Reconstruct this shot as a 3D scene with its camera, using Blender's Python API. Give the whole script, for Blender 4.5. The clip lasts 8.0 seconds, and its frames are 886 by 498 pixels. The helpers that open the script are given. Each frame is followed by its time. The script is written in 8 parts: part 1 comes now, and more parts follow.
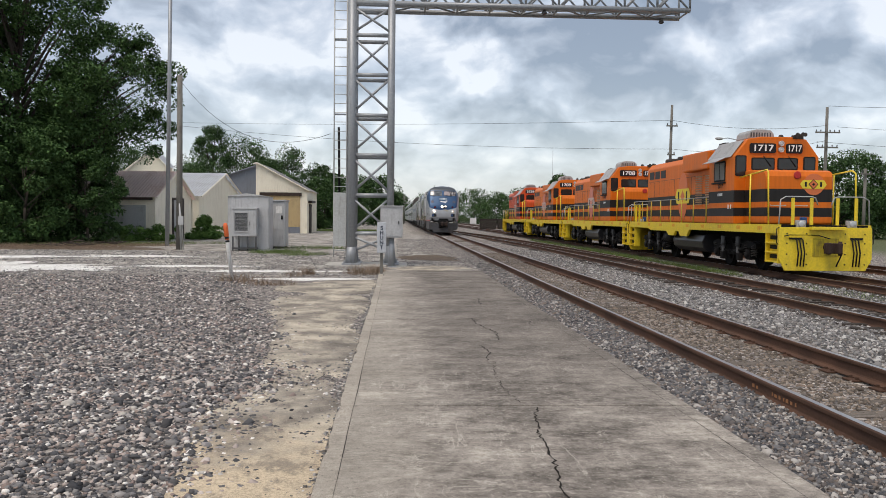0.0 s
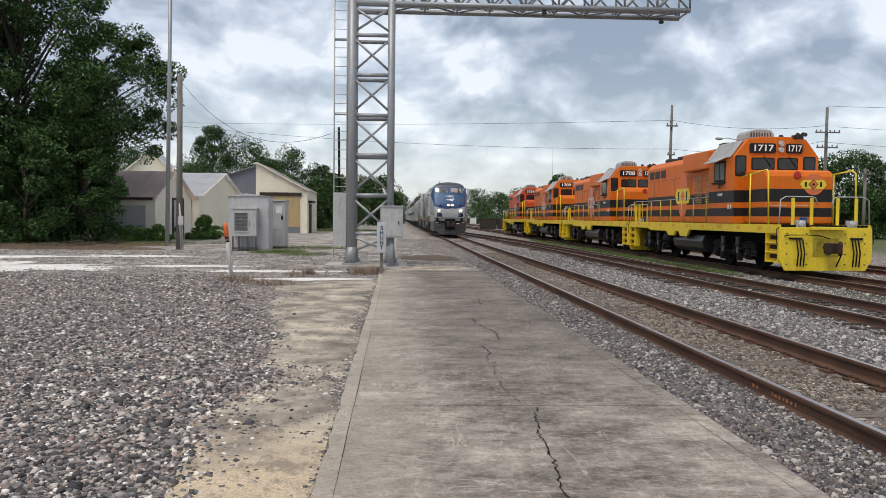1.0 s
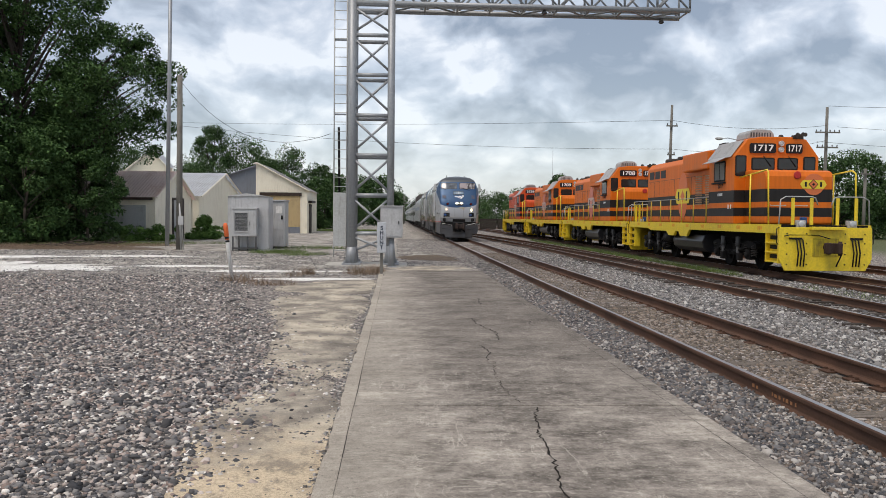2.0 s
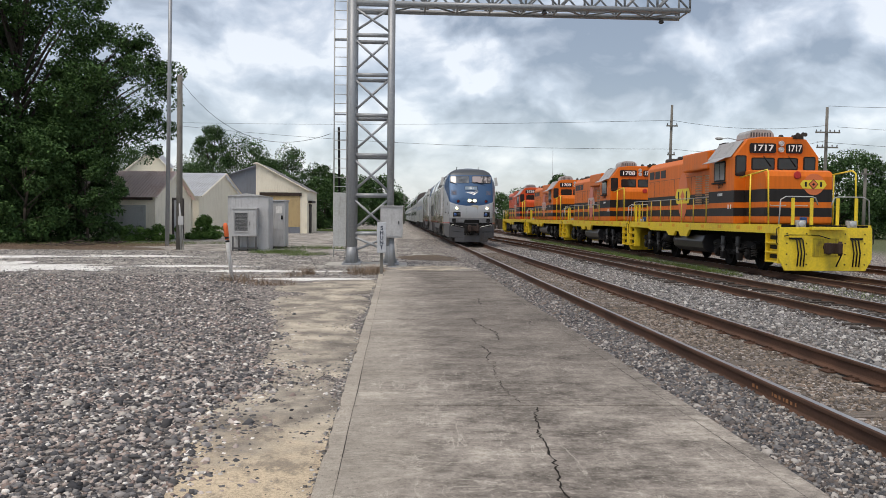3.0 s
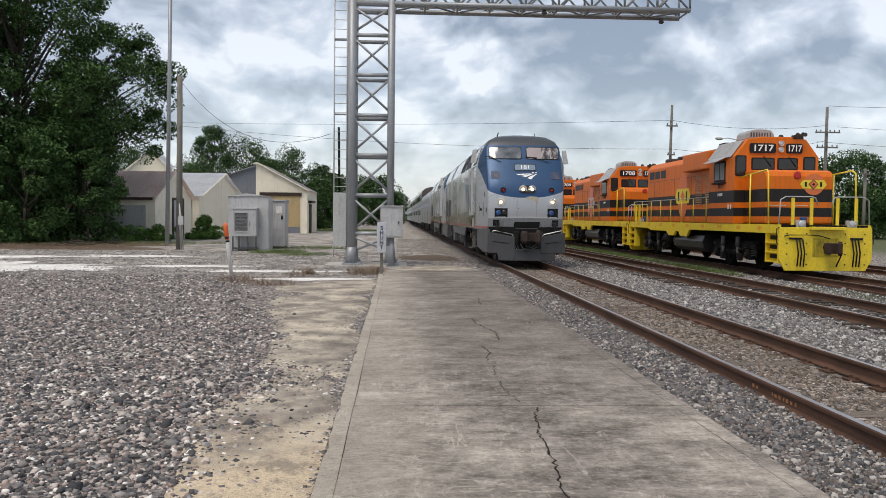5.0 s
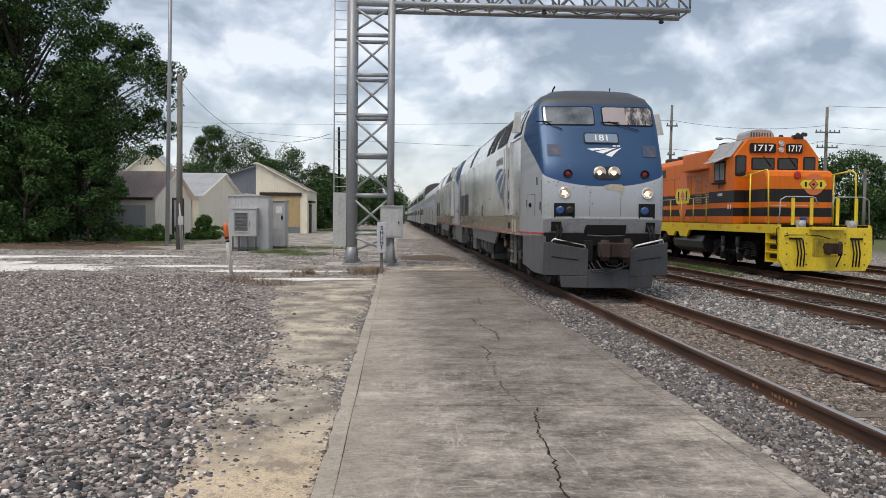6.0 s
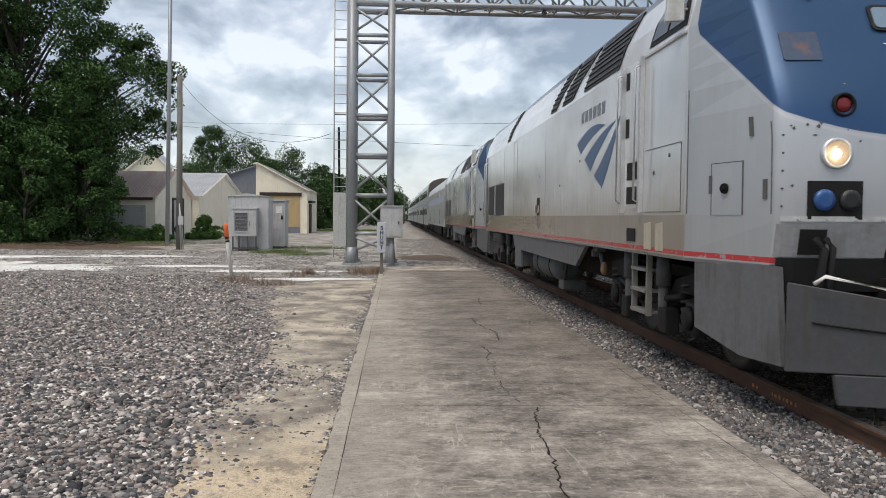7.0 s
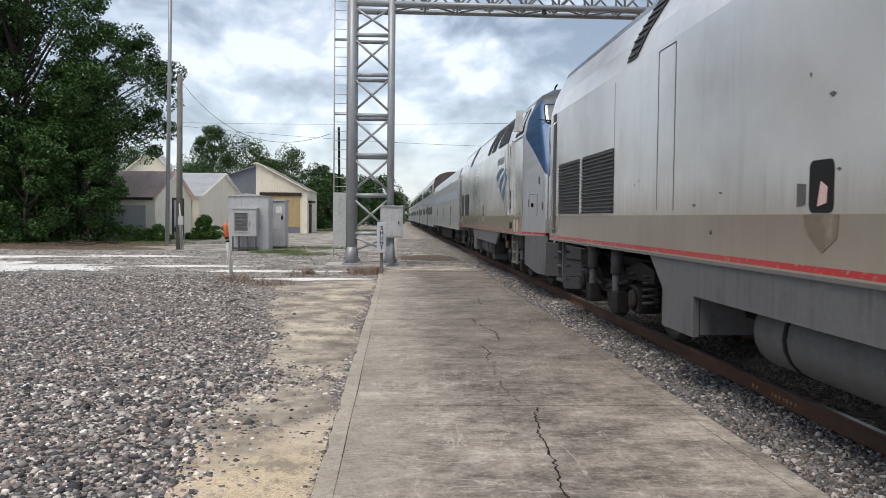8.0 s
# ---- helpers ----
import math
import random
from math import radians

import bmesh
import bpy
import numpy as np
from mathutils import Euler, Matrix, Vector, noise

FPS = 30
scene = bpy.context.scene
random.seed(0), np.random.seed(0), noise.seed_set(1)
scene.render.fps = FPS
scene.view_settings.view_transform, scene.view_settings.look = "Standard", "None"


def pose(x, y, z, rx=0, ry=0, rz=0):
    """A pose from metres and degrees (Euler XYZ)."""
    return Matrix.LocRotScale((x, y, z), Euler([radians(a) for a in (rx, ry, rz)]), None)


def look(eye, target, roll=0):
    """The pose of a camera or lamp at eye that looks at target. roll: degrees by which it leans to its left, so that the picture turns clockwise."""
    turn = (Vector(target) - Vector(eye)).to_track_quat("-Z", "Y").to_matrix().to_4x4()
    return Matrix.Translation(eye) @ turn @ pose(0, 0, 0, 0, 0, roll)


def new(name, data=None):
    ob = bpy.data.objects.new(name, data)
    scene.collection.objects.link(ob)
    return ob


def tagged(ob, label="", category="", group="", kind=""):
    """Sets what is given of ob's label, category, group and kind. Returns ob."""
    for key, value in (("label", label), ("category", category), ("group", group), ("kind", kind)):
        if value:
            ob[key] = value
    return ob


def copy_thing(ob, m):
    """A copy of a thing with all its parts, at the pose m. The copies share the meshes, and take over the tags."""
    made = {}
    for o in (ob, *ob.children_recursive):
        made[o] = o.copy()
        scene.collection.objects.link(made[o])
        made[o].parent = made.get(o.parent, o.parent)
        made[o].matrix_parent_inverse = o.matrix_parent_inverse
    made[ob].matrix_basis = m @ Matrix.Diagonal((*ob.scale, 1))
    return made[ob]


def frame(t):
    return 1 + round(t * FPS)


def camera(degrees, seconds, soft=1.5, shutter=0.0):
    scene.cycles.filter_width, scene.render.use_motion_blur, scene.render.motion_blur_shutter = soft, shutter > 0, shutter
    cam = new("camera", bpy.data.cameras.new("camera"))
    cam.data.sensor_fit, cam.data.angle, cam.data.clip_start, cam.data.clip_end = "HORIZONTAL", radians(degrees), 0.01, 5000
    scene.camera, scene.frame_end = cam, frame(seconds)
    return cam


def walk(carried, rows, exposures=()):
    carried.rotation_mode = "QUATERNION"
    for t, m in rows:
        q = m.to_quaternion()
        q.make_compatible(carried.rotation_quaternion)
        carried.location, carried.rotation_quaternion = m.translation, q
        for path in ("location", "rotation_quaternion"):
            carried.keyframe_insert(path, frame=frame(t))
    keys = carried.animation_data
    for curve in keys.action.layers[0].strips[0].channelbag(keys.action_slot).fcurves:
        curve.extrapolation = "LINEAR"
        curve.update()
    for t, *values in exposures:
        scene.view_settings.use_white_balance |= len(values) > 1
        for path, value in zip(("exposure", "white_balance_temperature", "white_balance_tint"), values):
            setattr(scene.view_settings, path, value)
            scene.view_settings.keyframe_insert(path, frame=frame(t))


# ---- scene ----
CAM_AT = (0.0, 0.0, 1.6)
CAM_YAW, CAM_TILT, CAM_ROLL = radians(3.187), radians(2.186), 0.595
CAM_WAY = Vector((math.sin(CAM_YAW) * math.cos(CAM_TILT), math.cos(CAM_YAW) * math.cos(CAM_TILT), -math.sin(CAM_TILT)))
cam = camera(55.95, 8.0, soft=0.75, shutter=0.06)
CAM_POSE = look(CAM_AT, Vector(CAM_AT) + CAM_WAY * 20, CAM_ROLL)
walk(cam, [(0.0, CAM_POSE), (8.0, CAM_POSE)], exposures=[(0.0, 0.10, 6590, 11), (6.2, 0.10, 6590, 11), (7.0, 0.13, 6550, 10), (8.0, 0.24, 6450, 10)])

# ---- levels ----
RAIL_Z = 0.094        # rail top of the main line; the platform's top is z = 0
MAIN_X = 4.24         # centre of the main line
MID_X, MID_Z = 8.95, -0.03
YARD_X, YARD_Z = 13.4, -0.10


# ---- world and sun ----
def build_world():
    w = bpy.data.worlds.new("overcast_sky")
    scene.world = w
    w.use_nodes = True
    nt = w.node_tree
    nt.nodes.clear()
    N = nt.nodes.new
    L = nt.links.new
    out = N("ShaderNodeOutputWorld")
    sky = N("ShaderNodeTexSky")
    sky.sky_type, sky.sun_disc = "NISHITA", False
    sky.sun_elevation, sky.sun_rotation = radians(62), radians(220)
    bg_sky = N("ShaderNodeBackground")
    bg_sky.inputs[1].default_value = 0.05
    L(sky.outputs[0], bg_sky.inputs[0])
    # cloud deck, laid out on a plane high above so that it flattens to the horizon
    tc = N("ShaderNodeTexCoord")
    sep = N("ShaderNodeSeparateXYZ")
    L(tc.outputs["Generated"], sep.inputs[0])

    def m(op, a, b=None, c=None):
        n = N("ShaderNodeMath")
        n.operation = op
        for i, v in enumerate((a, b, c)):
            if v is None:
                continue
            if isinstance(v, (int, float)):
                n.inputs[i].default_value = v
            else:
                L(v, n.inputs[i])
        return n.outputs[0]
    zz = m("ADD", m("MAXIMUM", sep.outputs[2], 0.0), 0.30)
    u = m("DIVIDE", sep.outputs[0], zz)
    v = m("DIVIDE", sep.outputs[1], zz)
    comb = N("ShaderNodeCombineXYZ")
    L(u, comb.inputs[0]); L(v, comb.inputs[1])

    def noise_tex(scale, detail, rough, off):
        n = N("ShaderNodeTexNoise")
        n.inputs["Scale"].default_value, n.inputs["Detail"].default_value = scale, detail
        n.inputs["Roughness"].default_value = rough
        n.inputs["Distortion"].default_value = 0.25
        mp = N("ShaderNodeMapping")
        mp.inputs["Location"].default_value = off
        L(comb.outputs[0], mp.inputs[0])
        L(mp.outputs[0], n.inputs["Vector"])
        return n.outputs["Fac"]
    big = noise_tex(1.35, 6, 0.5, (4.4, 2.6, 0.4))

    # a slow warp, so that the heaps are of uneven size
    warp = N("ShaderNodeTexNoise")
    warp.inputs["Scale"].default_value, warp.inputs["Detail"].default_value = 6.0, 4
    L(tc.outputs["Generated"], warp.inputs["Vector"])
    pull = N("ShaderNodeVectorMath")
    pull.operation = "MULTIPLY_ADD"
    L(warp.outputs["Color"], pull.inputs[0])
    pull.inputs[1].default_value = (0.11, 0.11, 0.07)
    L(tc.outputs["Generated"], pull.inputs[2])

    def billow(lift):
        """Rounded heaps of cloud, read a little higher up by lift, to tell lit tops from shaded bases."""
        mp = N("ShaderNodeMapping")
        mp.inputs["Scale"].default_value = (1.0, 1.0, 1.6)
        mp.inputs["Location"].default_value = (1.25, 5.1, 2.0 + lift)
        L(pull.outputs[0], mp.inputs[0])
        n = N("ShaderNodeTexNoise")
        n.inputs["Scale"].default_value, n.inputs["Detail"].default_value = 4.6, 8
        n.inputs["Roughness"].default_value = 0.58
        L(mp.outputs[0], n.inputs["Vector"])
        v = N("ShaderNodeTexVoronoi")
        v.feature = "SMOOTH_F1"
        v.inputs["Scale"].default_value, v.inputs["Detail"].default_value = 9.0, 3.0
        v.inputs["Roughness"].default_value, v.inputs["Smoothness"].default_value = 0.55, 0.6
        L(mp.outputs[0], v.inputs["Vector"])
        return m("ADD", m("MULTIPLY", n.outputs["Fac"], 0.80), m("MULTIPLY", m("SUBTRACT", 0.95, v.outputs["Distance"]), 0.20))
    fine = billow(0.0)
    relief = m("SUBTRACT", fine, billow(0.05))

    def bank(cx, cz, wx, wz):
        """A soft-edged heap of cloud: 1 at its heart, 0 outside, ragged by the billows."""
        dx = m("DIVIDE", m("SUBTRACT", sep.outputs[0], cx), wx)
        dz = m("DIVIDE", m("SUBTRACT", sep.outputs[2], cz), wz)
        r = m("ADD", m("ADD", m("MULTIPLY", dx, dx), m("MULTIPLY", dz, dz)), m("MULTIPLY", m("SUBTRACT", fine, 0.5), 3.6))
        front = m("MINIMUM", m("MAXIMUM", m("MULTIPLY", sep.outputs[1], 4.0), 0.0), 1.0)
        return m("MULTIPLY", front, m("MINIMUM", m("MAXIMUM", m("SUBTRACT", 1.3, r), 0.0), 1.0))
    mixv = m("ADD", m("ADD", m("MULTIPLY", big, 0.22), m("MULTIPLY", fine, 0.78)), 0.070)
    mixv = m("ADD", mixv, m("MULTIPLY", relief, 0.80))
    mixv = m("SUBTRACT", mixv, m("MULTIPLY", bank(0.27, 0.180, 0.17, 0.055), 0.055))
    mixv = m("SUBTRACT", mixv, m("MULTIPLY", bank(0.22, 0.265, 0.22, 0.045), 0.035))
    mixv = m("ADD", mixv, m("MULTIPLY", bank(-0.16, 0.19, 0.13, 0.09), 0.055))
    mixv = m("ADD", mixv, m("MULTIPLY", bank(0.44, 0.20, 0.13, 0.12), 0.085))
    mixv = m("ADD", mixv, m("MULTIPLY", bank(0.09, 0.20, 0.08, 0.045), 0.02))
    ramp = N("ShaderNodeValToRGB")
    e = ramp.color_ramp.elements
    e[0].position, e[0].color = 0.34, (0.22, 0.245, 0.285, 1)
    e[1].position, e[1].color = 0.65, (0.80, 0.815, 0.83, 1)
    for pos, col in ((0.385, (0.28, 0.305, 0.345, 1)), (0.43, (0.345, 0.37, 0.41, 1)), (0.48, (0.415, 0.45, 0.50, 1)), (0.525, (0.50, 0.54, 0.595, 1)), (0.575, (0.60, 0.63, 0.675, 1))):
        k = e.new(pos)
        k.color = col
    L(mixv, ramp.inputs[0])
    # paler towards the horizon
    hor = m("POWER", m("SUBTRACT", 1.0, m("MINIMUM", m("MULTIPLY", m("MAXIMUM", sep.outputs[2], 0.0), 5.5), 1.0)), 1.6)
    mix = N("ShaderNodeMixRGB")
    L(m("MULTIPLY", hor, 0.55), mix.inputs[0])
    L(ramp.outputs[0], mix.inputs[1])
    mix.inputs[2].default_value = (0.64, 0.68, 0.72, 1)
    bg_cloud = N("ShaderNodeBackground")
    bg_cloud.inputs[1].default_value = 0.83
    L(mix.outputs[0], bg_cloud.inputs[0])
    add = N("ShaderNodeAddShader")
    L(bg_sky.outputs[0], add.inputs[0])
    L(bg_cloud.outputs[0], add.inputs[1])
    L(add.outputs[0], out.inputs[0])

    sun = bpy.data.lights.new("sun", "SUN")
    sun.energy, sun.angle, sun.color = 2.15, radians(30), (1.0, 0.91, 0.80)
    ob = new("sun", sun)
    ob.matrix_world = look((0, 0, 60), Vector((0, 0, 60)) + Vector((0.30, 0.36, -0.88)))


build_world()

# ---- materials ----
MATS = {}


class Nodes:
    """Short hand for node trees of surface materials."""
    def __init__(self, name):
        self.m = bpy.data.materials.new(name)
        self.m.use_nodes = True
        self.t = self.m.node_tree
        self.b = self.t.nodes["Principled BSDF"]
        self.co = None

    def n(self, kind, **put):
        node = self.t.nodes.new(kind)
        for k, v in put.items():
            node.inputs[k.replace("_", " ")].default_value = v
        return node

    def link(self, a, b):
        self.t.links.new(a, b)

    def coords(self):
        if self.co is None:
            self.co = self.n("ShaderNodeTexCoord").outputs["Object"]
        return self.co

    def scaled(self, s):
        mp = self.n("ShaderNodeMapping")
        mp.inputs["Scale"].default_value = s if not isinstance(s, (int, float)) else (s, s, s)
        self.link(self.coords(), mp.inputs[0])
        return mp.outputs[0]

    def noise(self, scale, detail=4.0, rough=0.55, stretch=None):
        node = self.n("ShaderNodeTexNoise", Scale=scale, Detail=detail, Roughness=rough)
        self.link(self.scaled(stretch) if stretch else self.coords(), node.inputs["Vector"])
        return node.outputs["Fac"]

    def ramp(self, fac, stops, how="LINEAR"):
        node = self.n("ShaderNodeValToRGB")
        node.color_ramp.interpolation = how
        e = node.color_ramp.elements
        e[0].position, e[0].color = stops[0][0], (*stops[0][1], 1)
        e[1].position, e[1].color = stops[-1][0], (*stops[-1][1], 1)
        for p, c in stops[1:-1]:
            e.new(p).color = (*c, 1)
        self.link(fac, node.inputs[0])
        return node.outputs[0]

    def step(self, fac, a, b):
        node = self.n("ShaderNodeMapRange")
        node.interpolation_type = "SMOOTHSTEP"
        node.inputs[1].default_value, node.inputs[2].default_value = a, b
        self.link(fac, node.inputs[0])
        return node.outputs[0]

    def math(self, op, a, b=None):
        node = self.n("ShaderNodeMath")
        node.operation = op
        for i, v in enumerate((a, b)):
            if v is None:
                continue
            if isinstance(v, (int, float)):
                node.inputs[i].default_value = v
            else:
                self.link(v, node.inputs[i])
        return node.outputs[0]

    def mix(self, fac, a, b, how="MIX"):
        node = self.n("ShaderNodeMixRGB")
        node.blend_type = how
        for i, v in enumerate((fac, a, b)):
            if isinstance(v, (int, float)):
                node.inputs[i].default_value = v
            elif isinstance(v, tuple):
                node.inputs[i].default_value = (*v, 1)
            else:
                self.link(v, node.inputs[i])
        return node.outputs[0]

    def xyz(self):
        node = self.n("ShaderNodeSeparateXYZ")
        self.link(self.coords(), node.inputs[0])
        return node.outputs

    def set(self, col=None, rough=None, metal=0.0, bump=None, strength=0.3, dist=0.01, gloss=None):
        if gloss is None and isinstance(rough, (int, float)) and rough >= 0.6:
            gloss = 0.15
        if gloss is not None:
            self.b.inputs["Specular IOR Level"].default_value = gloss
        for key, v in (("Base Color", col), ("Roughness", rough), ("Metallic", metal)):
            if v is None:
                continue
            if isinstance(v, tuple):
                self.b.inputs[key].default_value = (*v, 1)
            elif isinstance(v, (int, float)):
                self.b.inputs[key].default_value = v
            else:
                self.link(v, self.b.inputs[key])
        if bump is not None:
            node = self.n("ShaderNodeBump", Strength=strength, Distance=dist)
            self.link(bump, node.inputs["Height"])
            self.link(node.outputs[0], self.b.inputs["Normal"])
        return self.m


def painted(name, col, dirt=(0.10, 0.085, 0.07), amount=0.35, rough=0.5, metal=0.0, grain=18.0, spread=2.2):
    """Painted or plain surface with dirt in patches and fine grain."""
    k = Nodes(name)
    big = k.noise(spread, 5, 0.6)
    fine = k.noise(grain, 4, 0.6)
    base = k.mix(k.step(fine, 0.3, 0.75), tuple(c * 0.86 for c in col), tuple(min(1, c * 1.06) for c in col))
    streak = k.noise(2.0, 4, 0.6, (5.0, 5.0, 0.5))
    mask = k.math("MULTIPLY", k.step(k.math("MULTIPLY", big, streak), 0.22, 0.42), amount)
    MATS[name] = k.set(k.mix(mask, base, dirt), k.math("ADD", k.math("MULTIPLY", fine, 0.2), rough - 0.1), metal, fine, 0.12, 0.004, gloss=0.5 if rough < 0.45 else 0.3 if rough < 0.58 else 0.12)
    return MATS[name]


def plain(name, col, rough=0.5, metal=0.0):
    k = Nodes(name)
    fine = k.noise(30, 3)
    MATS[name] = k.set(k.mix(fine, tuple(c * 0.8 for c in col), tuple(min(1, c * 1.2) for c in col)), rough, metal)
    return MATS[name]


def glowing(name, col, power):
    k = Nodes(name)
    k.b.inputs["Emission Color"].default_value = (*col, 1)
    k.b.inputs["Emission Strength"].default_value = power
    MATS[name] = k.set(col, 0.3)
    return MATS[name]


def stones(name, cols, island=True, rough=0.9):
    """Loose stones: one tone each, with speckle."""
    k = Nodes(name)
    geo = k.n("ShaderNodeNewGeometry")
    tone = k.ramp(geo.outputs["Random Per Island"], [(i / len(cols), c) for i, c in enumerate(cols)], "CONSTANT")
    fine = k.noise(160, 3)
    MATS[name] = k.set(k.mix(fine, k.mix(0.25, tone, (0.04, 0.035, 0.03)), tone), rough, 0, fine, 0.2, 0.003)
    return MATS[name]


GREY_STONES = [(0.050, 0.049, 0.052), (0.15, 0.145, 0.145), (0.33, 0.26, 0.225), (0.085, 0.087, 0.094), (0.56, 0.52, 0.47), (0.11, 0.107, 0.108), (0.90, 0.86, 0.80), (0.22, 0.212, 0.212), (0.29, 0.225, 0.20), (0.065, 0.066, 0.071), (0.25, 0.238, 0.228), (0.105, 0.104, 0.107), (0.46, 0.385, 0.345), (0.075, 0.073, 0.075), (0.19, 0.183, 0.188), (0.36, 0.335, 0.32), (0.62, 0.54, 0.49), (0.20, 0.195, 0.195)]
stones("ballast_stone", GREY_STONES)
stones("pale_ballast_stone", [(0.22, 0.215, 0.21), (0.36, 0.345, 0.33), (0.15, 0.148, 0.15), (0.26, 0.25, 0.24), (0.58, 0.56, 0.53), (0.12, 0.115, 0.11), (0.19, 0.175, 0.16), (0.31, 0.30, 0.29), (0.10, 0.10, 0.105)])

stones("blue_grey_ballast", [(0.085, 0.087, 0.094), (0.19, 0.186, 0.188), (0.14, 0.125, 0.118), (0.27, 0.258, 0.245), (0.20, 0.165, 0.142), (0.50, 0.47, 0.435), (0.105, 0.107, 0.114), (0.16, 0.156, 0.158), (0.06, 0.06, 0.064), (0.24, 0.20, 0.175)])
stones("brown_ballast", [(0.13, 0.11, 0.09), (0.26, 0.205, 0.16), (0.20, 0.17, 0.14), (0.36, 0.30, 0.25), (0.11, 0.09, 0.075)])


def ground_material():
    k = Nodes("gravel_ground")
    x, y, z = k.xyz()
    vor = k.n("ShaderNodeTexVoronoi", Scale=26.0)
    k.link(k.coords(), vor.inputs["Vector"])
    vcol = k.n("ShaderNodeSeparateColor")
    k.link(vor.outputs["Color"], vcol.inputs[0])
    pebbles = k.ramp(vcol.outputs[0], [(0.0, (0.07, 0.064, 0.06)), (0.3, (0.16, 0.145, 0.135)), (0.6, (0.26, 0.23, 0.21)), (0.85, (0.42, 0.37, 0.33)), (1.0, (0.72, 0.66, 0.59))])
    big = k.noise(0.22, 5, 0.6)
    mid = k.noise(0.9, 6, 0.65)
    pebbles = k.mix(k.step(mid, 0.35, 0.7), k.mix(0.35, pebbles, (0.07, 0.065, 0.06)), pebbles)
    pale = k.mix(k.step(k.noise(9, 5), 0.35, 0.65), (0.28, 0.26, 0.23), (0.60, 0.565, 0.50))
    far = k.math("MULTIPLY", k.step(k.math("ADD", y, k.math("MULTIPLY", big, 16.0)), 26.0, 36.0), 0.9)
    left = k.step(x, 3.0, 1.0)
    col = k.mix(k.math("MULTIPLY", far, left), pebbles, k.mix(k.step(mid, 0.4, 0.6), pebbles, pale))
    # near-black ballast in a ragged strip along the yard track
    yard_strip = k.math("MULTIPLY", k.step(k.math("ADD", k.math("ABSOLUTE", k.math("ADD", x, -13.4)), k.math("MULTIPLY", k.math("ADD", mid, -0.5), 0.8)), 1.75, 1.15), 0.93)
    col = k.mix(yard_strip, col, (0.036, 0.031, 0.027))
    # grassy ground beyond the yard
    grass = k.mix(k.noise(3.0, 6), (0.05, 0.075, 0.025), (0.14, 0.15, 0.07))
    gm = k.math("MULTIPLY", k.step(k.math("ADD", k.math("ABSOLUTE", k.math("ADD", x, -2.0)), k.math("MULTIPLY", mid, 10.0)), 28.0, 36.0), 0.9)
    col = k.mix(gm, col, grass)
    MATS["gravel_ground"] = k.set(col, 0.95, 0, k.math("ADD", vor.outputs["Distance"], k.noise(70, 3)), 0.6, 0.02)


ground_material()


def sand_material():
    k = Nodes("sandy_dirt")
    big, fine = k.noise(1.1, 6, 0.65), k.noise(42, 5, 0.7)
    grit = k.noise(95, 5, 0.8)
    col = k.ramp(big, [(0.34, (0.15, 0.132, 0.112)), (0.45, (0.27, 0.24, 0.20)), (0.54, (0.42, 0.37, 0.295)), (0.68, (0.60, 0.525, 0.41))])
    x, y, z = k.xyz()
    warm = k.math("MULTIPLY", k.step(k.math("ADD", y, k.math("MULTIPLY", k.noise(1.4, 6, 0.65), 5.0)), 9.6, 7.2), 0.8)
    col = k.mix(warm, col, k.mix(k.step(fine, 0.40, 0.62), (0.68, 0.55, 0.375), (0.46, 0.365, 0.25)))
    smear = k.noise(2.6, 8, 0.72, (1.4, 0.8, 1.0))
    col = k.mix(k.math("MULTIPLY", k.step(smear, 0.52, 0.62), 0.62), col, (0.17, 0.148, 0.125))
    col = k.mix(k.math("MULTIPLY", k.step(grit, 0.54, 0.64), 0.62), col, (0.11, 0.098, 0.085))
    col = k.mix(k.math("MULTIPLY", k.step(grit, 0.44, 0.34), 0.45), col, (0.68, 0.60, 0.48))
    MATS["sandy_dirt"] = k.set(col, 0.95, 0, fine, 0.5, 0.012)
    k = Nodes("pale_gravel_patch")
    big, fine = k.noise(0.8, 6, 0.65), k.noise(30, 5, 0.7)
    col = k.mix(k.step(fine, 0.45, 0.7), k.ramp(big, [(0.3, (0.62, 0.60, 0.56)), (0.6, (0.86, 0.85, 0.81))]), (0.34, 0.32, 0.29))
    MATS["pale_gravel_patch"] = k.set(col, 0.95, 0, fine, 0.5, 0.012)


sand_material()
k = Nodes("leaf_litter")
fine = k.noise(14, 6, 0.7)
MATS["leaf_litter"] = k.set(k.ramp(fine, [(0.3, (0.06, 0.045, 0.035)), (0.55, (0.15, 0.115, 0.085)), (0.75, (0.26, 0.21, 0.16))]), 0.95, 0, fine, 0.6, 0.03)


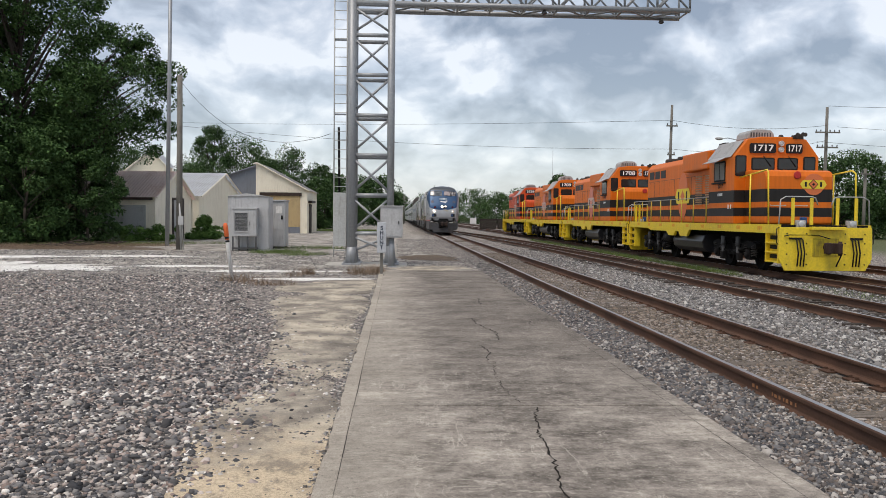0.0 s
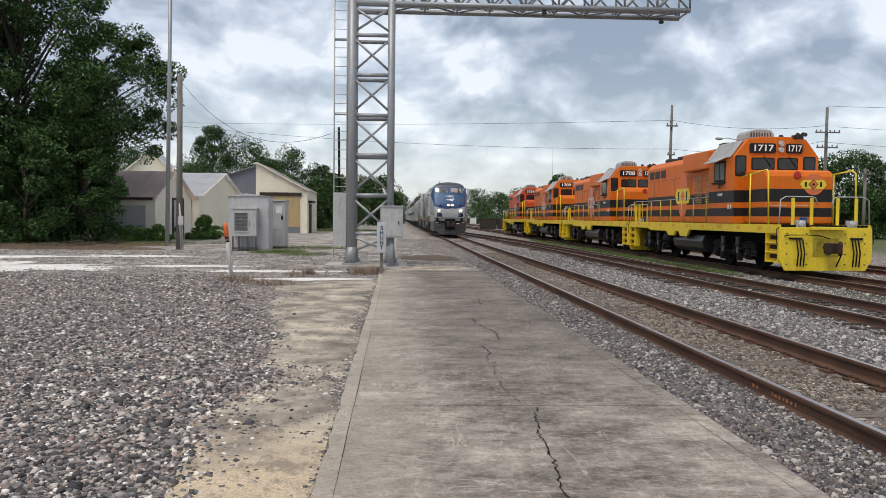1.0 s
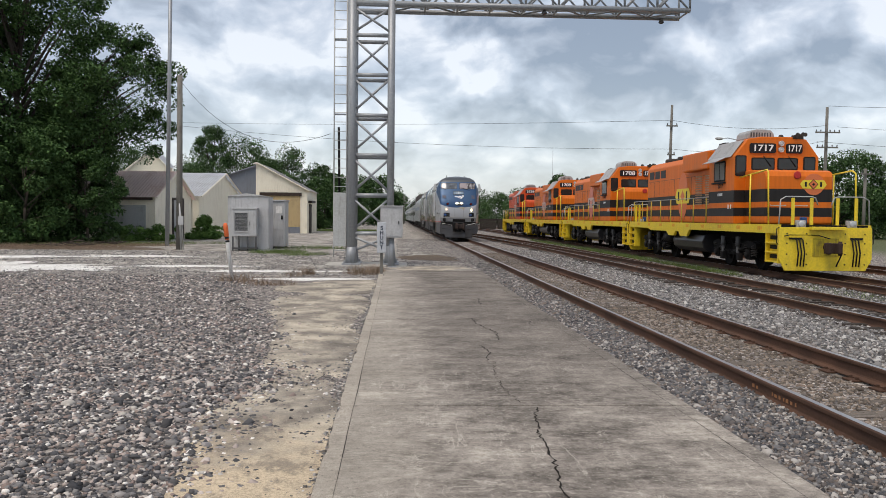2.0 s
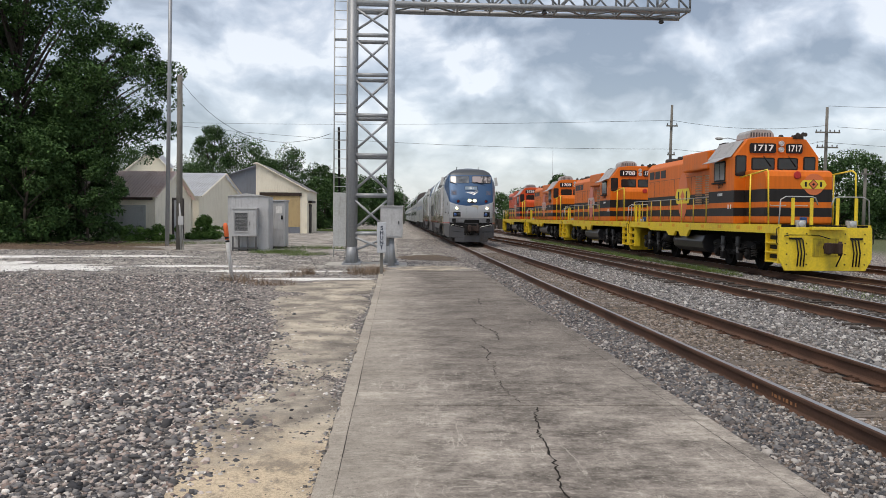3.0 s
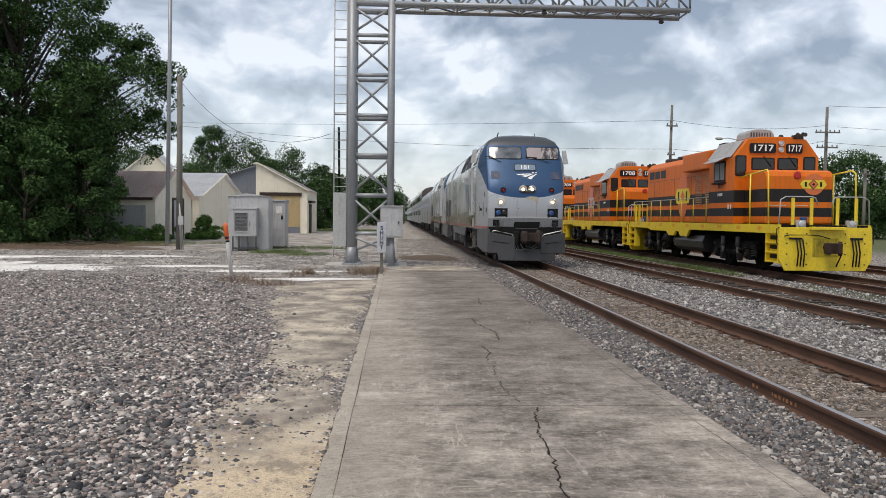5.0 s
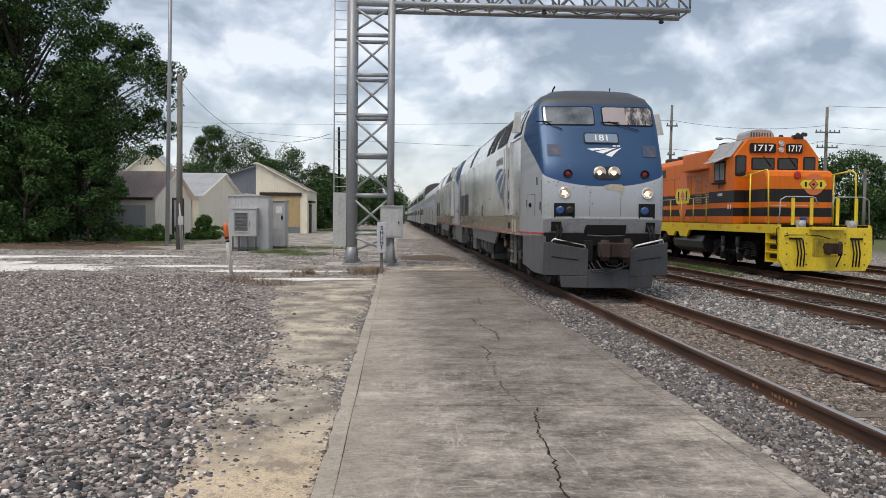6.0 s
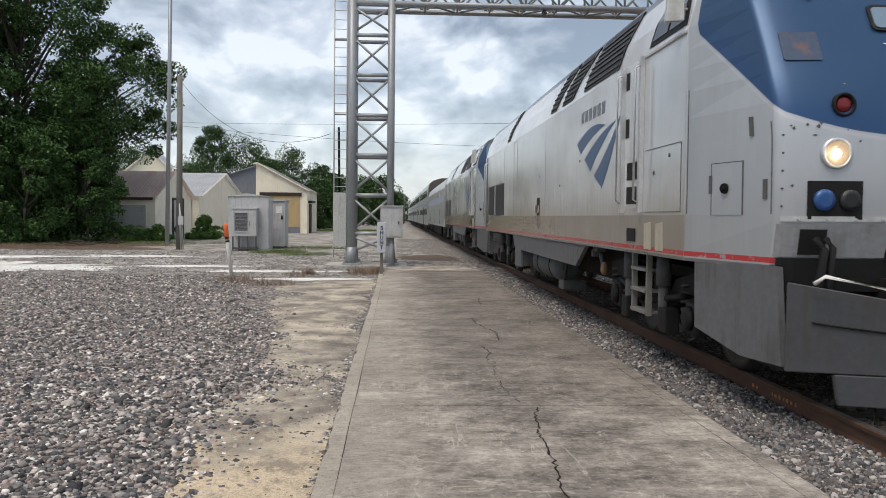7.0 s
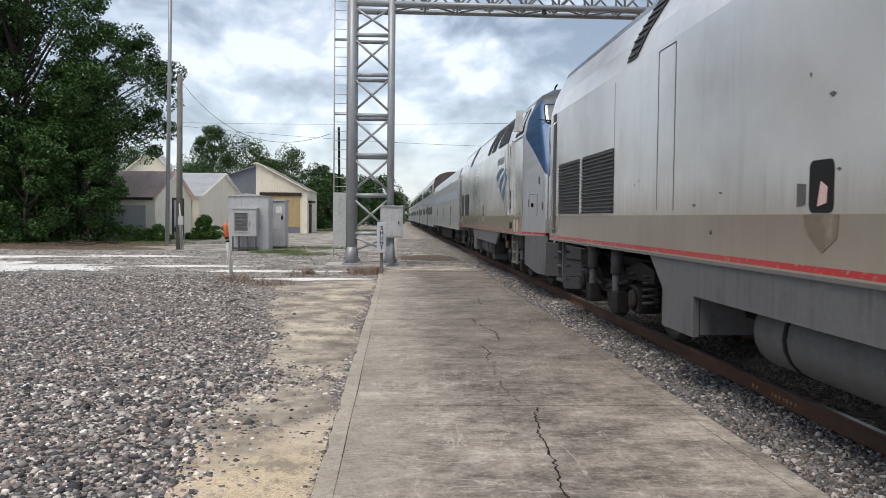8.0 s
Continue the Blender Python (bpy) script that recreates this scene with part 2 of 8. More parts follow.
def concrete_material():
    k = Nodes("worn_concrete")
    x, y, z = k.xyz()
    stain = k.noise(0.55, 9, 0.66, (1.0, 0.9, 1.0))
    bands = k.noise(2.1, 10, 0.72, (0.75, 1.0, 1.0))
    rake = k.noise(6.0, 9, 0.78, (1.0, 1.1, 1.0))
    grain = k.noise(26, 8, 0.8)
    fine = k.noise(110, 5, 0.8)
    tone = k.math("ADD", k.math("MULTIPLY", stain, 0.36), k.math("ADD", k.math("MULTIPLY", bands, 0.36), k.math("MULTIPLY", rake, 0.28)))
    col = k.ramp(tone, [(0.42, (0.085, 0.073, 0.062)), (0.465, (0.170, 0.150, 0.129)), (0.50, (0.255, 0.226, 0.196)), (0.54, (0.35, 0.312, 0.268)), (0.59, (0.54, 0.49, 0.42))])
    mottle = k.noise(17, 9, 0.85, (0.8, 1.0, 1.0))
    col = k.mix(k.math("MULTIPLY", k.step(mottle, 0.51, 0.62), 0.42), col, (0.42, 0.375, 0.32))
    col = k.mix(k.math("MULTIPLY", k.step(mottle, 0.47, 0.38), 0.60), col, (0.085, 0.072, 0.060))
    # scratches: thin wandering lines, here and there
    for sc, st in ((1.3, (0.35, 1.9, 1.0)), (1.1, (1.9, 0.30, 1.0)), (1.6, (1.0, 1.0, 1.0))):
        line = k.math("ABSOLUTE", k.math("ADD", k.noise(sc, 7, 0.62, st), -0.5))
        here = k.step(k.noise(0.9 * sc, 5, 0.7), 0.48, 0.60)
        col = k.mix(k.math("MULTIPLY", k.math("MULTIPLY", k.step(line, 0.009, 0.002), here), 0.62), col, (0.56, 0.51, 0.44))
    # thin pale scrapes across the walkway and along it
    scr = k.noise(2.0, 9, 0.8, (0.5, 9.0, 1.0))
    col = k.mix(k.math("MULTIPLY", k.step(scr, 0.58, 0.62), 0.28), col, (0.52, 0.475, 0.41))
    col = k.mix(k.math("MULTIPLY", k.step(scr, 0.42, 0.36), 0.22), col, (0.085, 0.073, 0.062))
    along = k.noise(2.2, 8, 0.78, (16.0, 0.45, 1.0))
    col = k.mix(k.math("MULTIPLY", k.step(along, 0.585, 0.65), 0.38), col, (0.50, 0.45, 0.385))
    # paler margin by the yard side, with a bare strip beyond the tooled line
    margin = k.step(k.math("ADD", x, k.math("MULTIPLY", k.math("ADD", stain, -0.5), 2.4)), 0.55, -0.35)
    col = k.mix(k.math("MULTIPLY", margin, 0.42), col, (0.46, 0.415, 0.345))
    col = k.mix(k.math("MULTIPLY", k.step(x, -0.335, -0.36), 0.30), col, (0.47, 0.42, 0.345))
    # darker strip on the track side further along
    track_strip = k.math("MULTIPLY", k.step(k.math("ADD", y, k.math("MULTIPLY", stain, 6.0)), 8.5, 14.0), k.step(k.math("ADD", x, stain), 0.4, 1.5))
    col = k.mix(k.math("MULTIPLY", track_strip, 0.52), col, (0.095, 0.081, 0.070))
    # grit and pits
    col = k.mix(k.math("MULTIPLY", k.step(grain, 0.53, 0.66), 0.60), col, (0.075, 0.063, 0.053))
    col = k.mix(k.math("MULTIPLY", k.step(grain, 0.46, 0.36), 0.50), col, (0.55, 0.50, 0.43))
    col = k.mix(k.math("MULTIPLY", k.step(fine, 0.53, 0.63), 0.50), col, (0.075, 0.064, 0.055))
    MATS["worn_concrete"] = k.set(col, 0.88, 0, k.math("ADD", grain, fine), 0.45, 0.006)


concrete_material()

k = Nodes("rusty_rail")
fine = k.noise(40, 5, 0.65)
patch = k.noise(2.2, 5, 0.6, (1, 0.4, 1))
MATS["rusty_rail"] = k.set(k.mix(k.step(patch, 0.35, 0.7), k.mix(fine, (0.055, 0.033, 0.025), (0.115, 0.066, 0.046)), k.mix(fine, (0.085, 0.048, 0.034), (0.18, 0.098, 0.064))), 0.75, 0.1, fine, 0.3, 0.004)
k = Nodes("worn_rail_head")
fine = k.noise(3, 5, 0.6, (30, 0.6, 1))
MATS["worn_rail_head"] = k.set(k.mix(fine, (0.26, 0.24, 0.23), (0.50, 0.48, 0.47)), k.math("ADD", k.math("MULTIPLY", fine, 0.2), 0.22), 0.85)
k = Nodes("dark_tie")
g1 = k.noise(9, 6, 0.65, (0.5, 9, 9))
MATS["dark_tie"] = k.set(k.ramp(g1, [(0.3, (0.022, 0.019, 0.017)), (0.75, (0.085, 0.07, 0.058))]), 0.85, 0, g1, 0.6, 0.01)
k = Nodes("weathered_tie")
g1 = k.noise(9, 6, 0.65, (0.5, 9, 9))
info = k.n("ShaderNodeObjectInfo")
base = k.ramp(g1, [(0.3, (0.06, 0.05, 0.042)), (0.5, (0.17, 0.145, 0.122)), (0.72, (0.33, 0.285, 0.245))])
MATS["weathered_tie"] = k.set(k.mix(info.outputs["Random"], k.mix(0.35, base, (0.03, 0.025, 0.02)), base), 0.9, 0, g1, 0.6, 0.01)

painted("yellow_paint", (0.84, 0.62, 0.030), dirt=(0.36, 0.24, 0.06), amount=0.28, rough=0.42)
painted("black_paint", (0.018, 0.017, 0.018), dirt=(0.06, 0.05, 0.045), amount=0.5, rough=0.45)
painted("underframe_black", (0.010, 0.0095, 0.0095), dirt=(0.032, 0.026, 0.021), amount=0.5, rough=0.7)
painted("underframe_grey", (0.095, 0.097, 0.100), dirt=(0.07, 0.062, 0.054), amount=0.6, rough=0.6)
painted("pale_grey_paint", (0.46, 0.47, 0.46), dirt=(0.22, 0.19, 0.16), amount=0.4, rough=0.45)
painted("galvanised_steel", (0.34, 0.355, 0.37), dirt=(0.20, 0.20, 0.20), amount=0.4, rough=0.48, metal=0.35)
painted("aluminium_box", (0.52, 0.52, 0.52), dirt=(0.25, 0.24, 0.23), amount=0.45, rough=0.5, metal=0.25)
painted("cream_metal_wall", (0.90, 0.84, 0.69), dirt=(0.36, 0.29, 0.20), amount=0.25, rough=0.6, spread=0.7)
painted("grey_metal_wall", (0.20, 0.22, 0.26), dirt=(0.12, 0.11, 0.11), amount=0.4, rough=0.6, spread=0.7)
painted("pale_roof_metal", (0.78, 0.80, 0.83), dirt=(0.34, 0.32, 0.30), amount=0.5, rough=0.5, metal=0.2, spread=0.6)
painted("rusty_roof_metal", (0.84, 0.72, 0.67), dirt=(0.46, 0.24, 0.17), amount=0.45, rough=0.7, spread=0.8)
painted("tan_door_paint", (0.52, 0.40, 0.22), amount=0.2, rough=0.6)
painted("dark_brown_trim", (0.055, 0.04, 0.033), rough=0.6)
painted("pole_wood", (0.19, 0.18, 0.16), dirt=(0.09, 0.08, 0.07), amount=0.6, rough=0.85)
painted("bark", (0.075, 0.063, 0.052), dirt=(0.05, 0.045, 0.04), amount=0.6, rough=0.95)
painted("white_paint", (0.78, 0.77, 0.74), amount=0.2, rough=0.5)
painted("orange_plastic", (0.80, 0.17, 0.05), amount=0.15, rough=0.5)
painted("red_paint", (0.50, 0.035, 0.03), amount=0.25, rough=0.45)
painted("blue_plastic", (0.02, 0.08, 0.25), amount=0.2, rough=0.4)
plain("sign_black", (0.02, 0.02, 0.022), 0.6)
plain("rubber_black", (0.015, 0.015, 0.015), 0.6)
plain("cable_black", (0.02, 0.02, 0.02), 0.7)
plain("louvre_black", (0.012, 0.012, 0.013), 0.5)
plain("wheel_steel", (0.055, 0.047, 0.042), 0.55, 0.4)
plain("spring_steel", (0.06, 0.054, 0.05), 0.6, 0.2)
plain("white_lettering", (0.80, 0.80, 0.78), 0.5)
plain("silver_trim", (0.62, 0.62, 0.62), 0.35, 0.6)
painted("truck_dark", (0.019, 0.018, 0.018), dirt=(0.055, 0.044, 0.036), amount=0.5, rough=0.65)
glowing("lit_headlamp", (1.0, 0.72, 0.40), 1.5)
glowing("warm_lamp", (1.0, 0.66, 0.36), 1.3)
glowing("white_hot", (1.0, 0.86, 0.62), 240.0)
plain("warm_reflector", (0.50, 0.38, 0.27), 0.35, 0.5)
plain("red_lens", (0.16, 0.01, 0.012), 0.2)
plain("clear_lens", (0.55, 0.56, 0.56), 0.12, 0.3)
k = Nodes("dark_glass")
MATS["dark_glass"] = k.set(k.mix(k.noise(3.0, 4), (0.012, 0.014, 0.016), (0.035, 0.04, 0.042)), 0.06)
# mottled grey in the glass colour imitates reflected cloud
k = Nodes("windscreen_glass")
k.b.inputs["Specular IOR Level"].default_value = 0.9
k.b.inputs["IOR"].default_value = 1.55
MATS["windscreen_glass"] = k.set(k.ramp(k.noise(1.7, 4), [(0.36, (0.05, 0.058, 0.066)), (0.62, (0.20, 0.215, 0.23))]), 0.04)
k = Nodes("windscreen_warm")
k.b.inputs["IOR"].default_value = 1.5
sun_blind = k.step(k.xyz()[0], 0.62, 0.58)
cab_clutter = k.ramp(k.noise(4.5, 7, 0.7, (1.6, 1.0, 0.6)), [(0.42, (0.045, 0.042, 0.045)), (0.50, (0.16, 0.145, 0.14)), (0.58, (0.40, 0.37, 0.36))])
MATS["windscreen_warm"] = k.set(k.mix(sun_blind, cab_clutter, k.mix(k.noise(2.5, 4), (0.28, 0.235, 0.23), (0.42, 0.37, 0.365))), 0.05)


def leaves(name, dark, light):
    k = Nodes(name)
    geo = k.n("ShaderNodeNewGeometry")
    col = k.mix(geo.outputs["Random Per Island"], dark, light)
    col = k.mix(k.step(k.noise(0.5, 4), 0.4, 0.65), k.mix(0.3, col, (0.02, 0.03, 0.012)), col)
    k.b.inputs["Subsurface Weight"].default_value = 0.0
    MATS[name] = k.set(col, 0.7)


leaves("leaf_green", (0.025, 0.060, 0.020), (0.100, 0.185, 0.056))
leaves("leaf_far_green", (0.028, 0.064, 0.022), (0.100, 0.180, 0.056))
leaves("bush_green", (0.05, 0.12, 0.022), (0.19, 0.32, 0.08))
leaves("dry_grass", (0.16, 0.11, 0.08), (0.38, 0.28, 0.20))
leaves("weed_green", (0.06, 0.10, 0.02), (0.15, 0.21, 0.06))


def silver_body(name, blue=True):
    """Weathered aluminium-grey carbody paint with a blue nose mask, in the locomotive's space (y runs back from the nose)."""
    k = Nodes(name)
    x, y, z = k.xyz()
    big = k.noise(0.7, 5, 0.6)
    streak = k.noise(2.4, 5, 0.62, (3.0, 3.0, 0.25))
    fine = k.noise(60, 4, 0.6)
    broad = k.noise(0.45, 4, 0.55, (1.0, 0.6, 1.0))
    base = k.ramp(broad, [(0.32, (0.56, 0.575, 0.585)), (0.5, (0.70, 0.71, 0.715)), (0.68, (0.82, 0.83, 0.835))])
    base = k.mix(k.math("MULTIPLY", k.step(streak, 0.55, 0.75), 0.22), base, (0.36, 0.355, 0.34))
    grime = k.math("MULTIPLY", k.step(k.math("ADD", k.math("MULTIPLY", z, -1.0), k.math("MULTIPLY", streak, 0.5)), -1.75, -1.2), 0.65)
    base = k.mix(grime, base, (0.40, 0.345, 0.27))
    base = k.mix(k.math("MULTIPLY", k.math("MULTIPLY", k.step(z, 1.555, 1.545), k.step(y, 0.3, 1.3)), 0.85), base, k.mix(streak, (0.26, 0.215, 0.165), (0.37, 0.32, 0.26)))
    base = k.mix(k.math("MULTIPLY", k.step(big, 0.45, 0.7), 0.3), base, (0.42, 0.39, 0.34))
    # nose and cheeks darker and bluer: their weaker light is put into the paint
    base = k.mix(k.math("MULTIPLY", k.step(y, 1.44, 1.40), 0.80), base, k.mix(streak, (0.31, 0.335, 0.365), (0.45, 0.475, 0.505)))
    # red band near the sill, lower body grey
    band = k.math("MULTIPLY", k.math("MULTIPLY", k.step(z, 1.162, 1.168), k.step(z, 1.214, 1.208)), k.step(y, 0.13, 0.18))
    chip = k.step(k.noise(9, 8, 0.8), 0.38, 0.46)
    base = k.mix(k.math("MULTIPLY", band, chip), base, (0.52, 0.045, 0.05))
    base = k.mix(k.step(z, 1.152, 1.146), base, k.mix(streak, (0.12, 0.12, 0.125), (0.20, 0.195, 0.19)))
    base = k.mix(k.step(z, 4.10, 4.16), base, (0.16, 0.165, 0.17))
    if blue:
        ax = k.math("ABSOLUTE", x)
        edge = k.math("ADD", 2.17, k.math("MULTIPLY", k.math("POWER", ax, 2.4), 0.13))
        edge = k.math("ADD", edge, k.math("MULTIPLY", k.math("MAXIMUM", k.math("ADD", y, -0.12), 0.0), 0.62))
        over = k.math("MAXIMUM", k.math("ADD", y, -1.25), 0.0)
        edge = k.math("ADD", edge, k.math("MULTIPLY", k.math("POWER", over, 2.0), 40.0))
        d = k.math("SUBTRACT", z, edge)
        deep = k.mix(k.noise(1.6, 5), (0.020, 0.062, 0.155), (0.028, 0.080, 0.190))
        pale = k.mix(k.noise(1.6, 5), (0.022, 0.064, 0.142), (0.034, 0.083, 0.172))
        nose = k.mix(k.step(d, 0.30, 0.02), pale, deep)
        base = k.mix(k.step(d, -0.006, 0.006), base, nose)
        base = k.mix(k.math("MULTIPLY", k.math("MULTIPLY", k.step(d, -0.05, -0.04), k.step(d, -0.015, -0.025)), k.step(y, 1.2, 1.1)), base, (0.50, 0.51, 0.52))
        top = k.step(k.math("SUBTRACT", z, k.math("MULTIPLY", y, 0.0)), 3.95, 3.99)
        base = k.mix(top, base, (0.075, 0.082, 0.09))
    base = k.mix(k.math("MULTIPLY", k.step(fine, 0.6, 0.8), 0.25), base, (0.18, 0.16, 0.14))
    dull = k.math("MULTIPLY", k.step(y, 1.6, 1.3), 0.22)
    MATS[name] = k.set(base, k.math("ADD", k.math("ADD", k.math("MULTIPLY", broad, 0.25), 0.06), dull), 0.34, k.noise(0.8, 4), 0.22, 0.03)


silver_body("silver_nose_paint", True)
silver_body("silver_car_paint", False)
k = Nodes("ribbed_stainless")
streak = k.noise(2.4, 5, 0.62, (3.0, 3.0, 0.25))
MATS["ribbed_stainless"] = k.set(k.ramp(streak, [(0.28, (0.38, 0.39, 0.395)), (0.72, (0.62, 0.63, 0.635))]), 0.30, 0.45)

# ---- building kit ----
def mesh_of(name, bm, material):
    me = bpy.data.meshes.new(name)
    bm.to_mesh(me)
    bm.free()
    mats = material if isinstance(material, (list, tuple)) else [material]
    for mname in mats:
        me.materials.append(MATS[mname])
    return me


def part(name, bm, material, parent=None, label="", at=None):
    """Links a bmesh as one mesh object, under a thing or a part."""
    ob = new(name, mesh_of(name, bm, material))
    if parent is not None:
        ob.parent = parent
    if at is not None:
        ob.matrix_basis = at
    if label:
        tagged(ob, label)
    return ob


def piece(name, me, parent, m):
    ob = new(name, me)
    ob.parent = parent
    ob.matrix_basis = m
    return ob


def thing(name, at, label, category, group="", kind=""):
    ob = new(name)
    ob.empty_display_size = 0.2
    ob.matrix_basis = at
    return tagged(ob, label, category, group, kind)


def bm_new():
    return bmesh.new()


def box(bm, x0, x1, y0, y1, z0, z1, bevel=0.0):
    vs = [bm.verts.new((x, y, z)) for x in (x0, x1) for y in (y0, y1) for z in (z0, z1)]
    fs = [bm.faces.new([vs[i] for i in q]) for q in ((0, 1, 3, 2), (4, 6, 7, 5), (0, 4, 5, 1), (2, 3, 7, 6), (0, 2, 6, 4), (1, 5, 7, 3))]
    if bevel > 0:
        es = list({e for f in fs for e in f.edges})
        bmesh.ops.bevel(bm, geom=es, offset=bevel, segments=2, affect="EDGES", profile=0.6)
    return bm


def tube(bm, a, b, r, n=8, r2=None, caps=True):
    a, b = Vector(a), Vector(b)
    d = (b - a)
    if d.length < 1e-6:
        return bm
    q = d.to_track_quat("Z", "Y")
    r2 = r if r2 is None else r2
    rings = []
    for p, rr in ((a, r), (b, r2)):
        rings.append([bm.verts.new(p + q @ Vector((rr * math.cos(2 * math.pi * i / n), rr * math.sin(2 * math.pi * i / n), 0))) for i in range(n)])
    for i in range(n):
        f = bm.faces.new((rings[0][i], rings[0][(i + 1) % n], rings[1][(i + 1) % n], rings[1][i]))
        f.smooth = n > 6
    if caps:
        bm.faces.new(rings[0][::-1])
        bm.faces.new(rings[1])
    return bm


def pipe(bm, pts, r, n=6):
    """A bent round bar through the points."""
    pts = [Vector(p) for p in pts]
    rings = []
    for i, p in enumerate(pts):
        d = (pts[min(i + 1, len(pts) - 1)] - pts[max(i - 1, 0)]).normalized()
        q = d.to_track_quat("Z", "Y")
        rings.append([bm.verts.new(p + q @ Vector((r * math.cos(2 * math.pi * k / n), r * math.sin(2 * math.pi * k / n), 0))) for k in range(n)])
    for r0, r1 in zip(rings, rings[1:]):
        # match the nearest start vertex, so that the tube does not twist
        s = min(range(n), key=lambda k: (r1[k].co - r0[0].co).length)
        for k in range(n):
            f = bm.faces.new((r0[k], r0[(k + 1) % n], r1[(k + 1 + s) % n], r1[(k + s) % n]))
            f.smooth = True
    bm.faces.new(rings[0][::-1])
    bm.faces.new(rings[-1])
    return bm


def prism(bm, poly, axis, a, b):
    """Extrudes a closed outline along an axis. axis 'x': outline in (y, z); 'y': in (x, z); 'z': in (x, y)."""
    def at(u, v, w):
        return {"x": (w, u, v), "y": (u, w, v), "z": (u, v, w)}[axis]
    lo = [bm.verts.new(at(u, v, a)) for u, v in poly]
    hi = [bm.verts.new(at(u, v, b)) for u, v in poly]
    n = len(poly)
    fs = [bm.faces.new((lo[i], lo[(i + 1) % n], hi[(i + 1) % n], hi[i])) for i in range(n)]
    fs.append(bm.faces.new(lo[::-1]))
    fs.append(bm.faces.new(hi))
    bmesh.ops.recalc_face_normals(bm, faces=fs)
    return bm


def soften(bm, offset, segments=2, angle=30):
    es = [e for e in bm.edges if len(e.link_faces) == 2 and e.calc_face_angle(0) > radians(angle)]
    bmesh.ops.bevel(bm, geom=es, offset=offset, segments=segments, affect="EDGES", profile=0.6, clamp_overlap=True)
    return bm


def lathe(bm, profile, n=20, axis="z", at=(0, 0, 0)):
    """Turns a profile of (radius, height) round an axis."""
    def put(c, s, h):
        v = {"z": (c, s, h), "y": (c, h, s), "x": (h, c, s)}[axis]
        return bm.verts.new((v[0] + at[0], v[1] + at[1], v[2] + at[2]))
    rings = [[put(r * math.cos(2 * math.pi * i / n), r * math.sin(2 * math.pi * i / n), h) for i in range(n)] for r, h in profile]
    fs = []
    for a, b in zip(rings, rings[1:]):
        for i in range(n):
            f = bm.faces.new((a[i], a[(i + 1) % n], b[(i + 1) % n], b[i]))
            f.smooth = True
            fs.append(f)
    fs.append(bm.faces.new(rings[0]))
    fs.append(bm.faces.new(rings[-1]))
    bmesh.ops.recalc_face_normals(bm, faces=fs)
    return bm


def text_mesh(name, body, height, material, parent, m, thick=0.004, squeeze=1.0, bold=0.0):
    """Raised lettering in the built-in font, as a mesh."""
    cu = bpy.data.curves.new(name, "FONT")
    cu.body, cu.size, cu.extrude, cu.offset = body, height * 1.38, thick, bold
    cu.align_x, cu.align_y, cu.resolution_u = "CENTER", "CENTER", 3
    tmp = new(name + "_curve", cu)
    dg = bpy.context.evaluated_depsgraph_get()
    me = bpy.data.meshes.new_from_object(tmp.evaluated_get(dg))
    bpy.data.objects.remove(tmp)
    bpy.data.curves.remove(cu)
    me.transform(Matrix.Diagonal((squeeze, 1, 1, 1)))
    me.materials.clear()
    me.materials.append(MATS[material])
    ob = new(name, me)
    ob.parent = parent
    ob.matrix_basis = m
    return ob


def stone_field(name, points, sizes, material, flat=0.6, seed=1):
    """Loose stones at the points, joined into one mesh: rough eight-cornered lumps."""
    rng = np.random.default_rng(seed)
    n = len(points)
    base = np.array([(-1, -1, -1), (1, -1, -1), (1, 1, -1), (-1, 1, -1), (-1, -1, 1), (1, -1, 1), (1, 1, 1), (-1, 1, 1)], float)
    base = base * np.array([1, 1, 1]) / 1.5
    v = base[None] * rng.uniform(0.55, 1.25, (n, 8, 3))
    v[:, 4:, :2] *= 0.72
    v *= np.stack([sizes * rng.uniform(0.7, 1.3, n), sizes * rng.uniform(0.7, 1.3, n), sizes * flat * rng.uniform(0.7, 1.3, n)], 1)[:, None, :] * 0.5
    # turn each about a tilted axis
    a, tx, ty = rng.uniform(0, 6.283, n), rng.normal(0, 0.35, n), rng.normal(0, 0.35, n)
    ca, sa = np.cos(a), np.sin(a)
    x, y, z = v[..., 0].copy(), v[..., 1].copy(), v[..., 2].copy()
    y, z = y * np.cos(tx)[:, None] - z * np.sin(tx)[:, None], y * np.sin(tx)[:, None] + z * np.cos(tx)[:, None]
    x, z = x * np.cos(ty)[:, None] + z * np.sin(ty)[:, None], -x * np.sin(ty)[:, None] + z * np.cos(ty)[:, None]
    x, y = x * ca[:, None] - y * sa[:, None], x * sa[:, None] + y * ca[:, None]
    v = np.stack([x, y, z], 2) + np.asarray(points)[:, None, :]
    quads = np.array([(0, 3, 2, 1), (4, 5, 6, 7), (0, 1, 5, 4), (1, 2, 6, 5), (2, 3, 7, 6), (3, 0, 4, 7)])
    faces = (quads[None] + (np.arange(n) * 8)[:, None, None]).reshape(-1)
    return raw_mesh(name, v.reshape(-1, 3), faces, 4, material)


